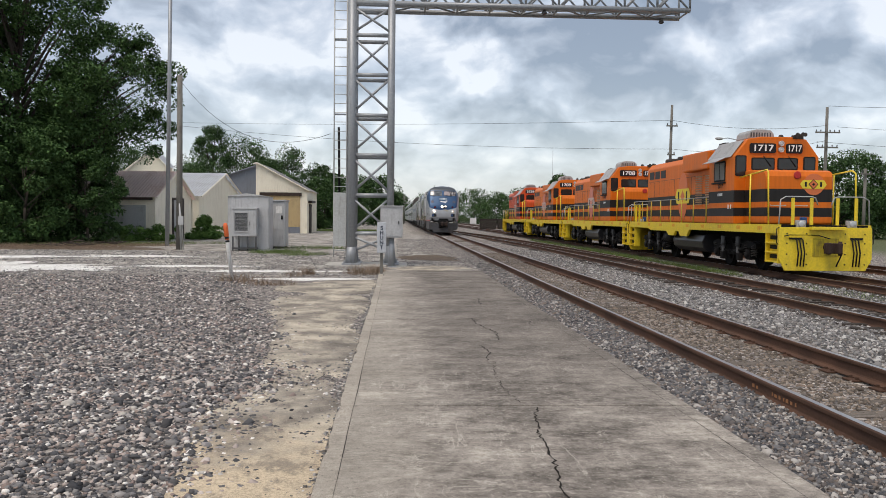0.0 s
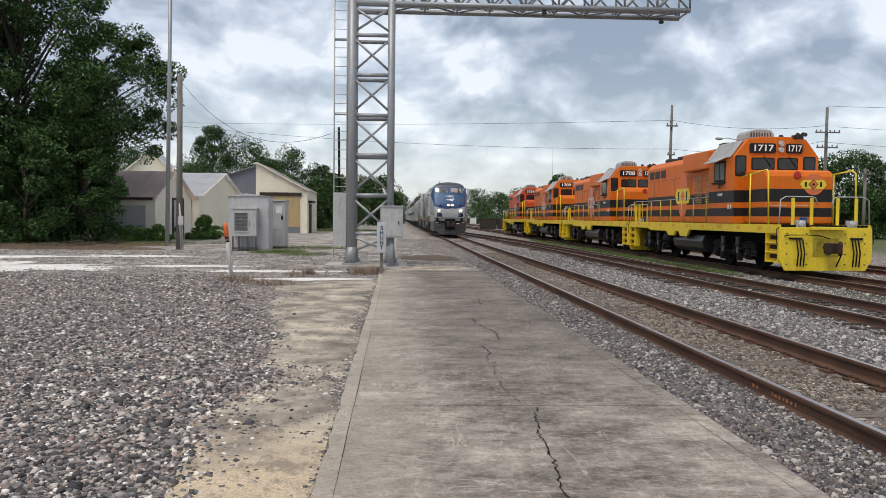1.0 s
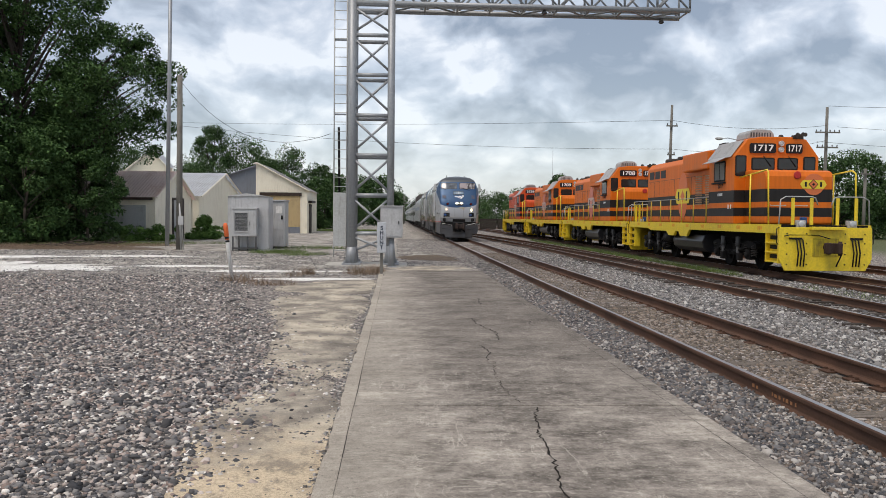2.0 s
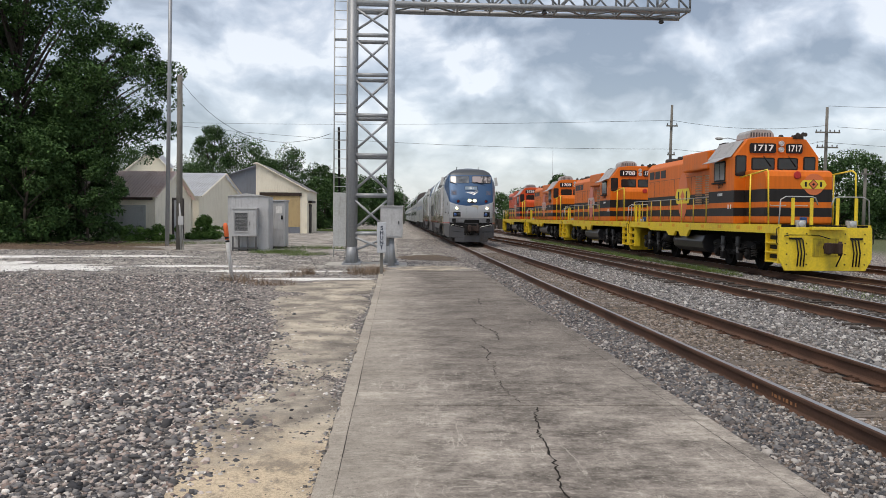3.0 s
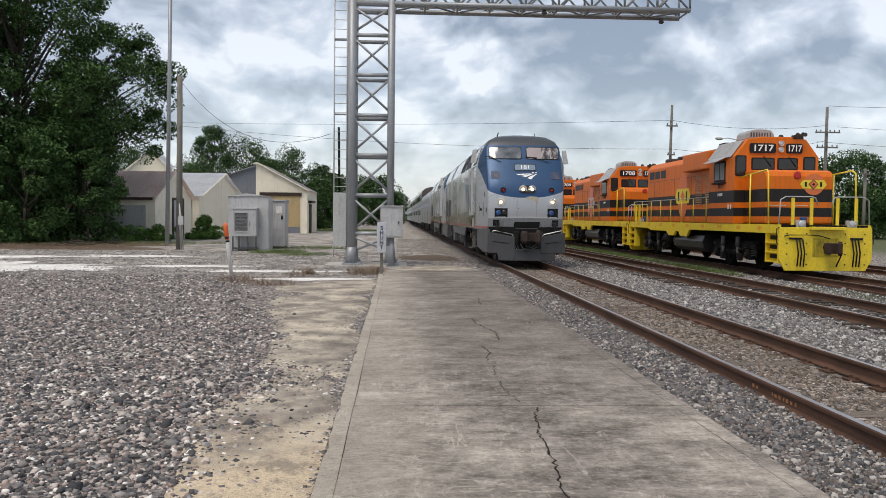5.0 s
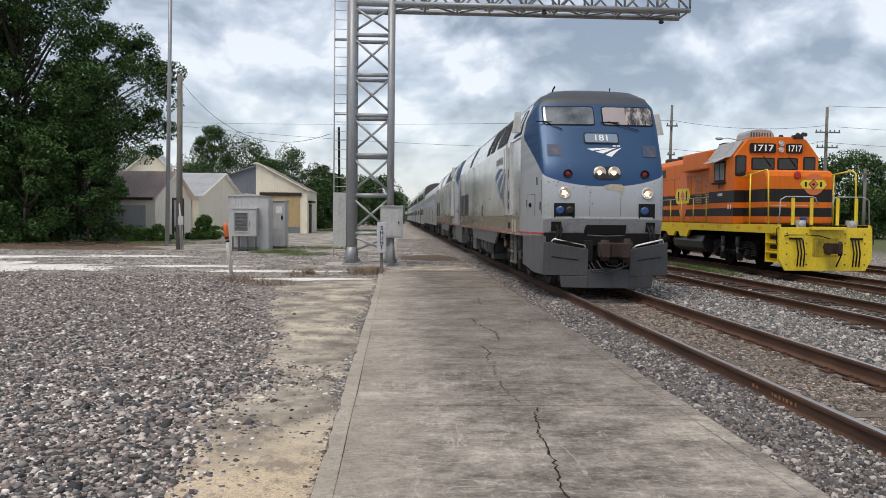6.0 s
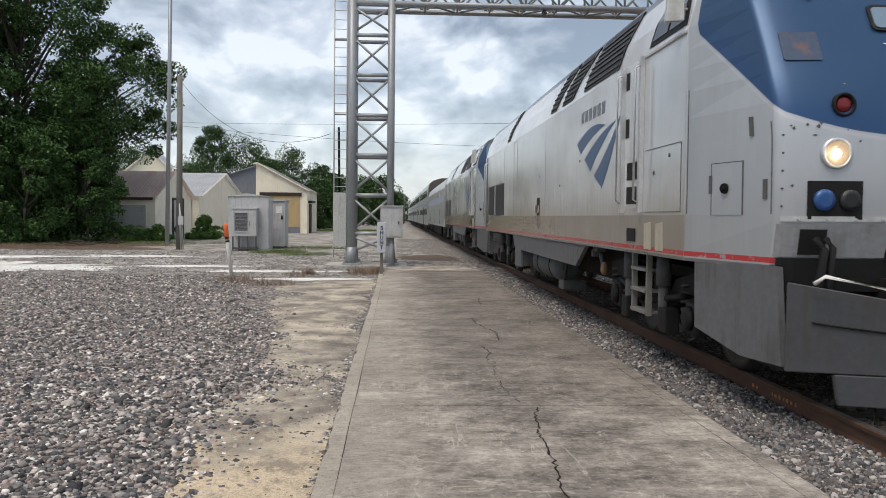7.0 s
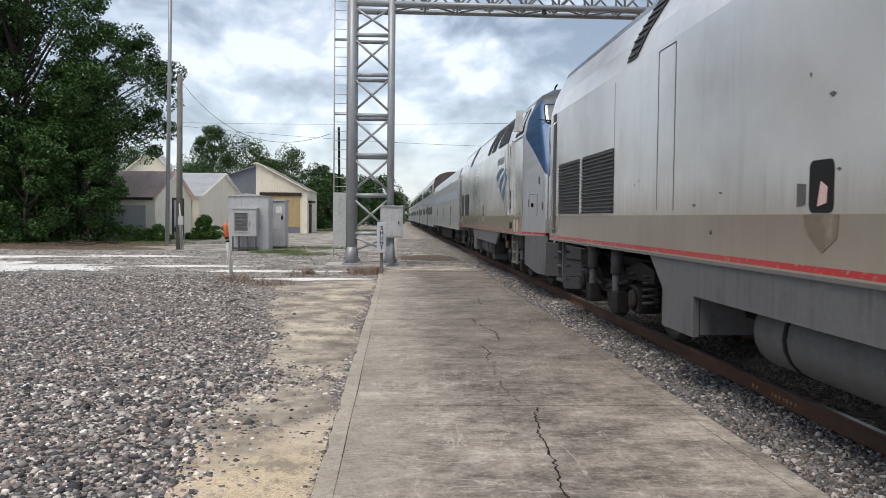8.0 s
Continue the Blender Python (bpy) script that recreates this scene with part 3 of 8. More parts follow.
def raw_mesh(name, verts, loops, k, material):
    """A mesh from arrays: verts, and the corners of faces that have k sides each."""
    me = bpy.data.meshes.new(name)
    nf = len(loops) // k
    me.vertices.add(len(verts))
    me.vertices.foreach_set("co", np.ascontiguousarray(verts, dtype=np.float32).reshape(-1))
    me.loops.add(len(loops))
    me.loops.foreach_set("vertex_index", np.ascontiguousarray(loops, dtype=np.int32))
    me.polygons.add(nf)
    me.polygons.foreach_set("loop_start", np.arange(0, nf * k, k, dtype=np.int32))
    me.update(calc_edges=True)
    me.validate()
    me.materials.append(MATS[material])
    return me

# ---- ground ----
def height(x, y):
    """Level of the ground at a place, as an array: beds of ballast stand proud of the yard."""
    x, y = np.asarray(x, float), np.asarray(y, float)
    z = np.full(np.broadcast(x, y).shape, -0.032)
    z = z + 0.012 * np.sin(x * 1.7 + 0.6 * np.sin(y * 0.5)) * np.cos(y * 1.1)
    inside = (x > -0.2) & (x < 2.3) & (y < 24.7)
    bed = np.interp(x, [2.5, 3.1, 3.45, 3.6, 4.9, 5.1, 6.2, 7.3, 10.8, 11.8, 15, 22], [-0.06, -0.045, -0.06, -0.102, -0.102, -0.06, -0.09, -0.20, -0.235, -0.285, -0.30, -0.30])
    bed = bed + 0.01 * np.sin(x * 2.3 + y * 0.7) * np.cos(y * 1.3 - x)
    z = np.where(x > 2.3, bed, z)
    z = np.where((y > 26) & (x > -0.5) & (x <= 2.5), -0.04, z)
    return np.where(inside, -0.30, z)


def build_ground():
    xs = np.unique(np.concatenate([np.linspace(-1500, -60, 10), np.linspace(-60, -12, 40), np.linspace(-12, 18, 150), np.linspace(18, 60, 30), np.linspace(60, 1500, 10)]))
    ys = np.unique(np.concatenate([np.linspace(-60, 0, 14), np.linspace(0, 45, 150), np.linspace(45, 160, 50), np.linspace(160, 2600, 14)]))
    X, Y = np.meshgrid(xs, ys)
    Z = height(X, Y)
    v = np.stack([X, Y, Z], 2).reshape(-1, 3)
    i = np.arange(len(ys) - 1)[:, None] * len(xs) + np.arange(len(xs) - 1)[None]
    loops = np.stack([i, i + 1, i + 1 + len(xs), i + len(xs)], 2).reshape(-1)
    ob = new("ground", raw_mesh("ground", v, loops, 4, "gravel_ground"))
    tagged(ob, "grey gravel and dirt yard beside the tracks", "ground", kind="structure")


build_ground()


def blob_sheet(name, cx, cy, rx, ry, z, material, label, seed, wob=0.25, n=56, tilt=0.0):
    """A thin spread of dirt with an uneven outline that follows the ground."""
    rng = random.Random(seed)
    ph = [rng.uniform(0, 6.28) for _ in range(6)]
    bm = bm_new()
    rings = []
    for f in (0.0, 0.35, 0.7, 1.0):
        ring = []
        for i in range(n):
            a = 2 * math.pi * i / n
            r = f * (1 + wob * (math.sin(2 * a + ph[0]) * 0.5 + math.sin(3 * a + ph[1]) * 0.4 + math.sin(7 * a + ph[2]) * 0.3 + math.sin(13 * a + ph[3]) * 0.22 + math.sin(23 * a + ph[4]) * 0.15))
            x, y = rx * r * math.cos(a), ry * r * math.sin(a)
            x, y = cx + x + tilt * y, cy + y
            x = min(x, -0.49) if name == "sand_patch" else x
            ring.append(bm.verts.new((x, y, float(height(x, y)) + z * (1 - 0.95 * f ** 3) + (0.0 if f == 1.0 else 0.004))))
        rings.append(ring)
    for a, b in zip(rings, rings[1:]):
        for i in range(n):
            if a is rings[0]:
                continue
            bm.faces.new((a[i], a[(i + 1) % n], b[(i + 1) % n], b[i]))
    bm.faces.new(rings[1])
    bmesh.ops.recalc_face_normals(bm, faces=bm.faces[:])
    ob = part(name, bm, material)
    return tagged(ob, label, "dirt patch", kind="structure")


# ---- platform ----
PLAT_L, PLAT_R, PLAT_END = -0.48, 2.54, 25.0
SLAB = 5.95


def build_platform():
    top = thing("platform", pose(0, 0, 0), "worn grey-brown concrete walkway slab with cracks", "platform", kind="structure")
    y = 7.02 - 2 * SLAB
    while y < PLAT_END - 0.1:
        y1 = min(y + SLAB, PLAT_END)
        bm = bm_new()
        box(bm, PLAT_L, PLAT_R, y + 0.015, y1 - 0.015, -0.26, 0.0, 0.010)
        # chipped long edges
        bmesh.ops.subdivide_edges(bm, edges=[e for e in bm.edges if abs(e.verts[0].co.y - e.verts[1].co.y) > 2], cuts=60)
        for v in bm.verts:
            if v.co.z > -0.02 and (v.co.x < PLAT_L + 0.02 or v.co.x > PLAT_R - 0.02):
                nz = noise.noise(Vector((v.co.x * 3, v.co.y * 3.3, 1.7)))
                s = 1 if v.co.x < 0 else -1
                v.co.x += s * max(0, nz) * 0.045
        part("slab", bm, "worn_concrete", top)
        y = y1
    # tooled lines along both edges
    for x in (PLAT_L + 0.13, PLAT_R - 0.16):
        bm = bm_new()
        y = 0.0
        while y < PLAT_END:
            y2 = min(y + 0.5, PLAT_END)
            w = 0.002 + 0.002 * noise.noise(Vector((x, y, 0)))
            a = 0.006 * noise.noise(Vector((x, y * 0.7, 5)))
            bm.faces.new([bm.verts.new(c) for c in ((x + a - w, y, 0.0025), (x + a + w, y, 0.0025), (x + a + w, y2, 0.0025), (x + a - w, y2, 0.0025))])
            y = y2
        part("tooled_groove", bm, "groove_dark", top)

    def crack(pts, w, seed):
        rng = random.Random(seed)
        line = [Vector((*pts[0], 0.003))]
        for a, b in zip(pts, pts[1:]):
            a, b = Vector((*a, 0.003)), Vector((*b, 0.003))
            k = max(3, int((b - a).length / 0.05))
            for i in range(1, k + 1):
                line.append(a.lerp(b, i / k) + Vector((rng.uniform(-0.022, 0.022), rng.uniform(-0.01, 0.01), 0)))
        bm = bm_new()
        prev = None
        for i, p in enumerate(line):
            ww = w * rng.uniform(0.45, 1.9) * (0.3 if i in (0, len(line) - 1) else 1)
            cur = (bm.verts.new(p - Vector((ww, 0, 0))), bm.verts.new(p + Vector((ww, 0, 0))))
            if prev:
                bm.faces.new((prev[0], prev[1], cur[1], cur[0]))
            prev = cur
        part("crack", bm, "groove_dark", top)
    crack([(0.98, 4.3), (0.98, 4.85), (1.04, 5.3), (1.06, 6.0), (1.12, 6.55), (1.20, 6.95)], 0.0055, 3)
    crack([(1.10, 7.1), (1.00, 7.7), (1.02, 8.5), (1.1, 9.2)], 0.003, 4)
    crack([(1.02, 9.2), (1.12, 9.9), (1.05, 10.4)], 0.005, 7)
    crack([(1.34, 10.8), (1.40, 11.5), (1.22, 12.4), (1.20, 13.2)], 0.006, 5)
    crack([(2.0, 12.4), (2.12, 13.0)], 0.005, 6)
    crack([(1.55, 15.2), (1.62, 16.4)], 0.006, 8)


plain("mark_orange", (0.38, 0.18, 0.085), 0.8)
plain("groove_dark", (0.022, 0.019, 0.016), 0.95)
build_platform()


# ---- tracks ----
RAIL_SHAPE = [(-0.075, -0.18), (0.075, -0.18), (0.075, -0.168), (0.02, -0.15), (0.010, -0.135), (0.010, -0.05), (0.034, -0.038), (0.036, -0.012), (0.028, 0.0), (-0.028, 0.0), (-0.036, -0.012), (-0.034, -0.038), (-0.010, -0.05), (-0.010, -0.135), (-0.02, -0.15), (-0.075, -0.168)]


def rail(parent, path, z, side=1):
    """One rail along points (x, y); the running band on the head is bright."""
    bm = bm_new()
    rings = [[bm.verts.new((x + u, y, z + v)) for u, v in RAIL_SHAPE] for x, y in path]
    n = len(RAIL_SHAPE)
    for a, b in zip(rings, rings[1:]):
        for i in range(n):
            f = bm.faces.new((a[i], b[i], b[(i + 1) % n], a[(i + 1) % n]))
            if i in (8,):
                f.material_index = 1
    bm.faces.new(rings[0])
    bm.faces.new(rings[-1][::-1])
    bmesh.ops.recalc_face_normals(bm, faces=bm.faces[:])
    return part("rail", bm, ["rusty_rail", "worn_rail_head"], parent)


def tie_mesh(length, wood):
    bm = bm_new()
    box(bm, -length / 2, length / 2, -0.115, 0.115, -0.17, 0.0, 0.012)
    return mesh_of("tie", bm, wood)


def plate_mesh():
    bm = bm_new()
    box(bm, -0.17, 0.17, -0.10, 0.10, 0.0, 0.018, 0.004)
    for sx in (-1, 1):
        for sy in (-0.06, 0.06):
            box(bm, sx * 0.095 - 0.015, sx * 0.095 + 0.015, sy - 0.012, sy + 0.012, 0.018, 0.045)
    return mesh_of("tie_plate", bm, "rusty_rail")


G = 0.7525


def build_track(label, cx, z, y0, y1, tie_step, bend=None, tie_drop=0.0, tie_from=None, tie_to=90, wood="weathered_tie"):
    top = thing("railway_track", pose(0, 0, 0), label, "railway track", "tracks of the yard", kind="structure")
    f = bend or (lambda y: 0.0)
    ys = list(np.linspace(y0, y1, 2 if bend is None else 70))
    for s in (-1, 1):
        rail(top, [(cx + f(y) + s * G, y) for y in ys], z)
    rng = random.Random(int(cx * 10))
    tm, pm = tie_mesh(2.6, wood), plate_mesh()
    y = tie_from if tie_from is not None else y0
    while y < tie_to:
        jx, jz = rng.uniform(-0.06, 0.06), rng.uniform(-0.02, 0.008)
        piece("tie", tm, top, pose(cx + f(y) + jx, y, z - 0.19 - tie_drop + jz, 0, 0, rng.uniform(-1.2, 1.2)))
        if y < 32:
            for s in (-1, 1):
                piece("tie_plate", pm, top, pose(cx + f(y) + s * G, y, z - 0.195))
        y += tie_step + rng.uniform(-0.03, 0.03)
    return top


def mid_bend(y):
    """The siding runs parallel, then swings over to the main line beyond the turnout."""
    t = min(max((y - 40) / 110, 0), 1)
    return -(MID_X - MAIN_X) * (t * t * (3 - 2 * t))


main_track = build_track("rusty steel main line on weathered wooden ties", MAIN_X, RAIL_Z, -25, 600, 0.52, tie_from=3.0)
siding = build_track("rusty siding with wooden ties in ballast", MID_X, MID_Z, -10, 150, 0.55, mid_bend, tie_from=8.0, tie_drop=-0.035, wood="dark_tie")
yard_track = build_track("rusty yard track under the parked locomotives", YARD_X, YARD_Z, -10, 200, 0.6, tie_from=14.0, tie_to=60, wood="dark_tie")
far_track = build_track("rusty outer yard track with a pale gravel bed", YARD_X + 4.6, YARD_Z - 0.02, 5, 250, 0.6, tie_from=18.0, tie_to=50)
# guard rails and point rail of the turnout in the siding
rail(siding, [(MID_X - G + 0.10, 30.5), (MID_X - G + 0.16, 26.5)], MID_Z)
rail(siding, [(MID_X + G - 0.12, 28.0), (MID_X + G - 0.55, 40.0), (MID_X + G - 1.25, 55.0)], MID_Z)


# painted brand marks on the web of the near rail
for i in range(9):
    bm = bm_new()
    y = 7.0 + i * 0.075 + (0.25 if i > 6 else 0)
    box(bm, MAIN_X - G - 0.0155, MAIN_X - G - 0.011, y, y + 0.02 + 0.012 * (i % 3), RAIL_Z - 0.112, RAIL_Z - 0.078 - 0.006 * (i % 2))
    part("rail_mark", bm, "mark_orange", main_track)
# ---- passenger train ----
def wheelset(parent, y, r=0.508, material="wheel_steel"):
    """An axle with two flanged wheels, turning about its own centre."""
    bm = bm_new()
    for s in (-1, 1):
        x = s * 0.72
        prof = [(0.10, x - s * 0.07), (r - 0.09, x - s * 0.05), (r + 0.028, x - s * 0.066), (r + 0.026, x - s * 0.038), (r, x - s * 0.03), (r - 0.006, x + s * 0.07), (r - 0.08, x + s * 0.066), (r - 0.12, x + s * 0.03), (0.16, x + s * 0.03), (0.14, x + s * 0.09)]
        lathe(bm, prof, 28, "x")
        for i in range(6):
            a = i * math.pi / 3
            tube(bm, (x + s * 0.03, 0.24 * math.cos(a), 0.24 * math.sin(a)), (x + s * 0.045, 0.24 * math.cos(a), 0.24 * math.sin(a)), 0.035, 6)
    tube(bm, (-0.85, 0, 0), (0.85, 0, 0), 0.085, 12)
    return part("wheelset", bm, material, parent, at=pose(0, y, r))


def coil(bm, x, y, z0, z1, r, turns, wire):
    pts = []
    for i in range(turns * 8 + 1):
        a = i * math.pi / 4
        pts.append((x + r * math.cos(a), y + r * math.sin(a), z0 + (z1 - z0) * i / (turns * 8)))
    pipe(bm, pts, wire, 5)


def bogie(parent, yc, base, material, frame_w=1.12, top=0.98, axle_r=0.508):
    """A four-wheeled truck: frame with its parts, the wheelsets belong to the vehicle."""
    bm = bm_new()
    h = base / 2
    for s in (-1, 1):
        x0, x1 = sorted((s * (frame_w - 0.09), s * (frame_w + 0.09)))
        prism(bm, [(yc - h - 0.55, 0.74), (yc - h - 0.55, 0.90), (yc - h, 0.98), (yc - 0.75, 0.86), (yc - 0.5, 0.64), (yc + 0.5, 0.64), (yc + 0.75, 0.86), (yc + h, 0.98), (yc + h + 0.55, 0.90), (yc + h + 0.55, 0.74), (yc + h + 0.3, 0.76), (yc + h - 0.35, 0.72), (yc + 0.55, 0.46), (yc - 0.55, 0.46), (yc - h + 0.35, 0.72), (yc - h - 0.3, 0.76)], "x", x0, x1)
    box(bm, -frame_w, frame_w, yc - 0.3, yc + 0.3, 0.55, 0.85)
    tr = part("truck_frame", bm, material, parent)
    for y in (yc - h, yc + h):
        for s in (-1, 1):
            bm = bm_new()
            box(bm, min(s * 0.98, s * 1.28), max(s * 0.98, s * 1.28), y - 0.16, y + 0.16, axle_r - 0.17, axle_r + 0.17, 0.04)
            lathe(bm, [(0.13, s * 1.28), (0.12, s * 1.33), (0.06, s * 1.345)], 14, "x", (0, y, axle_r))
            tube(bm, (s * 1.16, y - 0.3, axle_r - 0.05), (s * 1.16, y + 0.3, axle_r - 0.05), 0.05, 8)
            part("journal_box", bm, material, tr)
            for dy in (-0.30, 0.30):
                bm = bm_new()
                coil(bm, s * 1.16, y + dy, axle_r - 0.06, 0.86, 0.095, 5, 0.022)
                part("coil_spring", bm, "spring_steel", tr)
    for s in (-1, 1):
        for dy in (-0.62, 0.70):
            bm = bm_new()
            tube(bm, (s * 1.30, yc + dy, 0.30), (s * 1.30, yc + dy, 0.78), 0.06, 10)
            tube(bm, (s * 1.30, yc + dy, 0.78), (s * 1.30, yc + dy, 1.12), 0.085, 10)
            part("damper", bm, "underframe_grey", tr)
        bm = bm_new()
        tube(bm, (s * 1.28, yc - h + 0.2, 0.72), (s * 1.28, yc - 0.1, 0.56), 0.035, 8)
        tube(bm, (s * 1.28, yc + h - 0.2, 0.72), (s * 1.28, yc + 0.2, 0.56), 0.035, 8)
        box(bm, min(s * 1.2, s * 1.36), max(s * 1.2, s * 1.36), yc + h - 0.78, yc + h - 0.52, 0.28, 0.55, 0.02)
        box(bm, min(s * 1.2, s * 1.36), max(s * 1.2, s * 1.36), yc - h + 0.52, yc - h + 0.78, 0.28, 0.55, 0.02)
        part("brake_rigging", bm, material, tr)
    return tr


def loft(bm, levels, outline, smooth_from=99.0, smooth_cols=()):
    """Joins outlines, one for each level z, into a shell and closes its top."""
    rings = [[bm.verts.new((x, y, z)) for x, y in outline(z)] for z in levels]
    for a, b, z in zip(rings, rings[1:], levels):
        for i in range(len(a) - 1):
            f = bm.faces.new((a[i], a[i + 1], b[i + 1], b[i]))
            f.smooth = z >= smooth_from or i in smooth_cols
        bm.faces.new((a[-1], a[0], b[0], b[-1]))
    bm.faces.new(rings[-1])
    bm.faces.new(rings[0][::-1])
    bmesh.ops.recalc_face_normals(bm, faces=bm.faces[:])
    return bm


def lerp_table(z, xs, ys):
    return float(np.interp(z, xs, ys))


LOCO_LEN = 19.15
SIDE_Z = [0.95, 3.30, 3.60, 4.05, 4.17, 4.28, 4.35, 4.39]
SIDE_W = [1.52, 1.52, 1.44, 1.22, 1.10, 0.87, 0.56, 0.25]


def side_w(z):
    return lerp_table(z, SIDE_Z, SIDE_W)


def nose_plan(z):
    """Half the plan of the locomotive at a level: how far back and how wide the front is."""
    yf = lerp_table(z, [0.95, 1.2, 1.5, 2.15, 2.45, 2.9, 3.3, 3.5, 3.9, 4.12, 4.28, 4.36, 4.42], [0.08, 0.06, 0.0, 0.0, 0.05, 0.28, 0.50, 0.62, 0.86, 1.02, 1.25, 1.6, 2.1])
    wf = min(lerp_table(z, [0.95, 2.2, 3.0, 3.5, 3.9, 4.12, 4.28, 4.36, 4.42], [1.25, 1.26, 1.27, 1.28, 1.26, 1.13, 0.87, 0.52, 0.22]), side_w(z))
    return yf, wf


def loco_outline(z):
    yf, wf = nose_plan(z)
    ws = side_w(z)
    yc = max(1.42, yf + 0.35)
    half = [(ws, LOCO_LEN), (ws, 14.0), (ws, 8.0), (ws, yc), (wf, yf + 0.13), (wf * 0.96, yf + 0.095), (wf * 0.88, yf + 0.06), (wf * 0.7, yf + 0.025), (wf * 0.4, yf + 0.005)]
    return [(-x, y) for x, y in half] + [(0, yf)] + half[::-1]


def on_side(y, z, s=-1, out=0.0):
    """A point on the locomotive's side, out metres proud of it."""
    return Vector((s * (side_w(z) + out), y, z))


def side_quad(bm, pts, s, thick, out=0.002):
    """A plate on the side, given by its corners (y, z)."""
    lo = [bm.verts.new(on_side(y, z, s, out)) for y, z in pts]
    hi = [bm.verts.new(on_side(y, z, s, out + thick)) for y, z in pts]
    n = len(pts)
    fs = [bm.faces.new((lo[i], lo[(i + 1) % n], hi[(i + 1) % n], hi[i])) for i in range(n)] + [bm.faces.new(hi), bm.faces.new(lo[::-1])]
    bmesh.ops.recalc_face_normals(bm, faces=fs)
    return bm


def on_cheek(f, z, s=-1, out=0.0):
    """A point on the slanted cheek between the cab side (f = 0) and the nose (f = 1)."""
    yf, wf = nose_plan(z)
    ws, yc = side_w(z), max(1.42, yf + 0.35)
    a, b = Vector((s * ws, yc, z)), Vector((s * wf, yf + 0.13, z))
    n = Vector((s * (yc - yf - 0.13), -(ws - wf), 0)).normalized()
    return a.lerp(b, f) + n * out


def cheek_plate(bm, f0, f1, z0, z1, s, thick, out=0.001):
    zs = np.linspace(z0, z1, 7)
    ring = [(f0, z) for z in zs] + [(f1, z) for z in zs[::-1]]
    lo = [bm.verts.new(on_cheek(f, float(z), s, out)) for f, z in ring]
    hi = [bm.verts.new(on_cheek(f, float(z), s, out + thick)) for f, z in ring]
    n = len(ring)
    fs = [bm.faces.new((lo[i], lo[(i + 1) % n], hi[(i + 1) % n], hi[i])) for i in range(n)]
    for i in range(6):
        fs.append(bm.faces.new((hi[i], hi[i + 1], hi[n - 2 - i], hi[n - 1 - i])))
    bmesh.ops.recalc_face_normals(bm, faces=fs)
    return bm


def on_nose(x, z, out=0.0):
    yf, wf = nose_plan(z)
    a = abs(x) / wf
    back = float(np.interp(a, [0, 0.4, 0.7, 0.88, 0.96, 1.0], [0, 0.005, 0.025, 0.06, 0.095, 0.13]))
    return Vector((x, yf + back - out, z))


def nose_plate(bm, pts, thick, out=0.003):
    if len(pts) > 5 and thick > 0.01 and max(p[0] for p in pts) - min(p[0] for p in pts) > 0.3:
        # laid strip by strip, so that it follows the curve
        x0, x1 = min(p[0] for p in pts), max(p[0] for p in pts)

        def span(x):
            zs = []
            for (xa, za), (xb, zb) in zip(pts, pts[1:] + pts[:1]):
                if (xa - x) * (xb - x) <= 0 and abs(xa - xb) > 1e-9:
                    zs.append(za + (zb - za) * (x - xa) / (xb - xa))
            return min(zs), max(zs)
        cols = []
        for i in range(15):
            x = x0 + (x1 - x0) * (0.5 - 0.4995 * math.cos(math.pi * i / 14))
            z0, z1 = span(x)
            zz = [z0 + (z1 - z0) * j / 4 for j in range(5)]
            cols.append(([bm.verts.new(on_nose(x, z, out)) for z in zz], [bm.verts.new(on_nose(x, z, out + thick)) for z in zz]))
        fs = []
        for (l0, h0), (l1, h1) in zip(cols, cols[1:]):
            for j in range(4):
                fs.append(bm.faces.new((h0[j], h1[j], h1[j + 1], h0[j + 1])))
                fs.append(bm.faces.new((l0[j], l0[j + 1], l1[j + 1], l1[j])))
            fs.append(bm.faces.new((l0[0], l1[0], h1[0], h0[0])))
            fs.append(bm.faces.new((l0[4], h0[4], h1[4], l1[4])))
        for l, h in (cols[0], cols[-1]):
            for j in range(4):
                fs.append(bm.faces.new((l[j], h[j], h[j + 1], l[j + 1])))
        bmesh.ops.recalc_face_normals(bm, faces=fs)
        return bm
    lo = [bm.verts.new(on_nose(x, z, out)) for x, z in pts]
    hi = [bm.verts.new(on_nose(x, z, out + thick)) for x, z in pts]
    n = len(pts)
    fs = [bm.faces.new((lo[i], lo[(i + 1) % n], hi[(i + 1) % n], hi[i])) for i in range(n)] + [bm.faces.new(hi), bm.faces.new(lo[::-1])]
    bmesh.ops.recalc_face_normals(bm, faces=fs)
    return bm


def round_rect(x0, x1, z0, z1, r, k=3):
    pts = []
    for cx, cz, a0 in ((x1 - r, z1 - r, 0), (x0 + r, z1 - r, 90), (x0 + r, z0 + r, 180), (x1 - r, z0 + r, 270)):
        for i in range(k + 1):
            a = radians(a0 + 90 * i / k)
            pts.append((cx + r * math.cos(a), cz + r * math.sin(a)))
    return pts


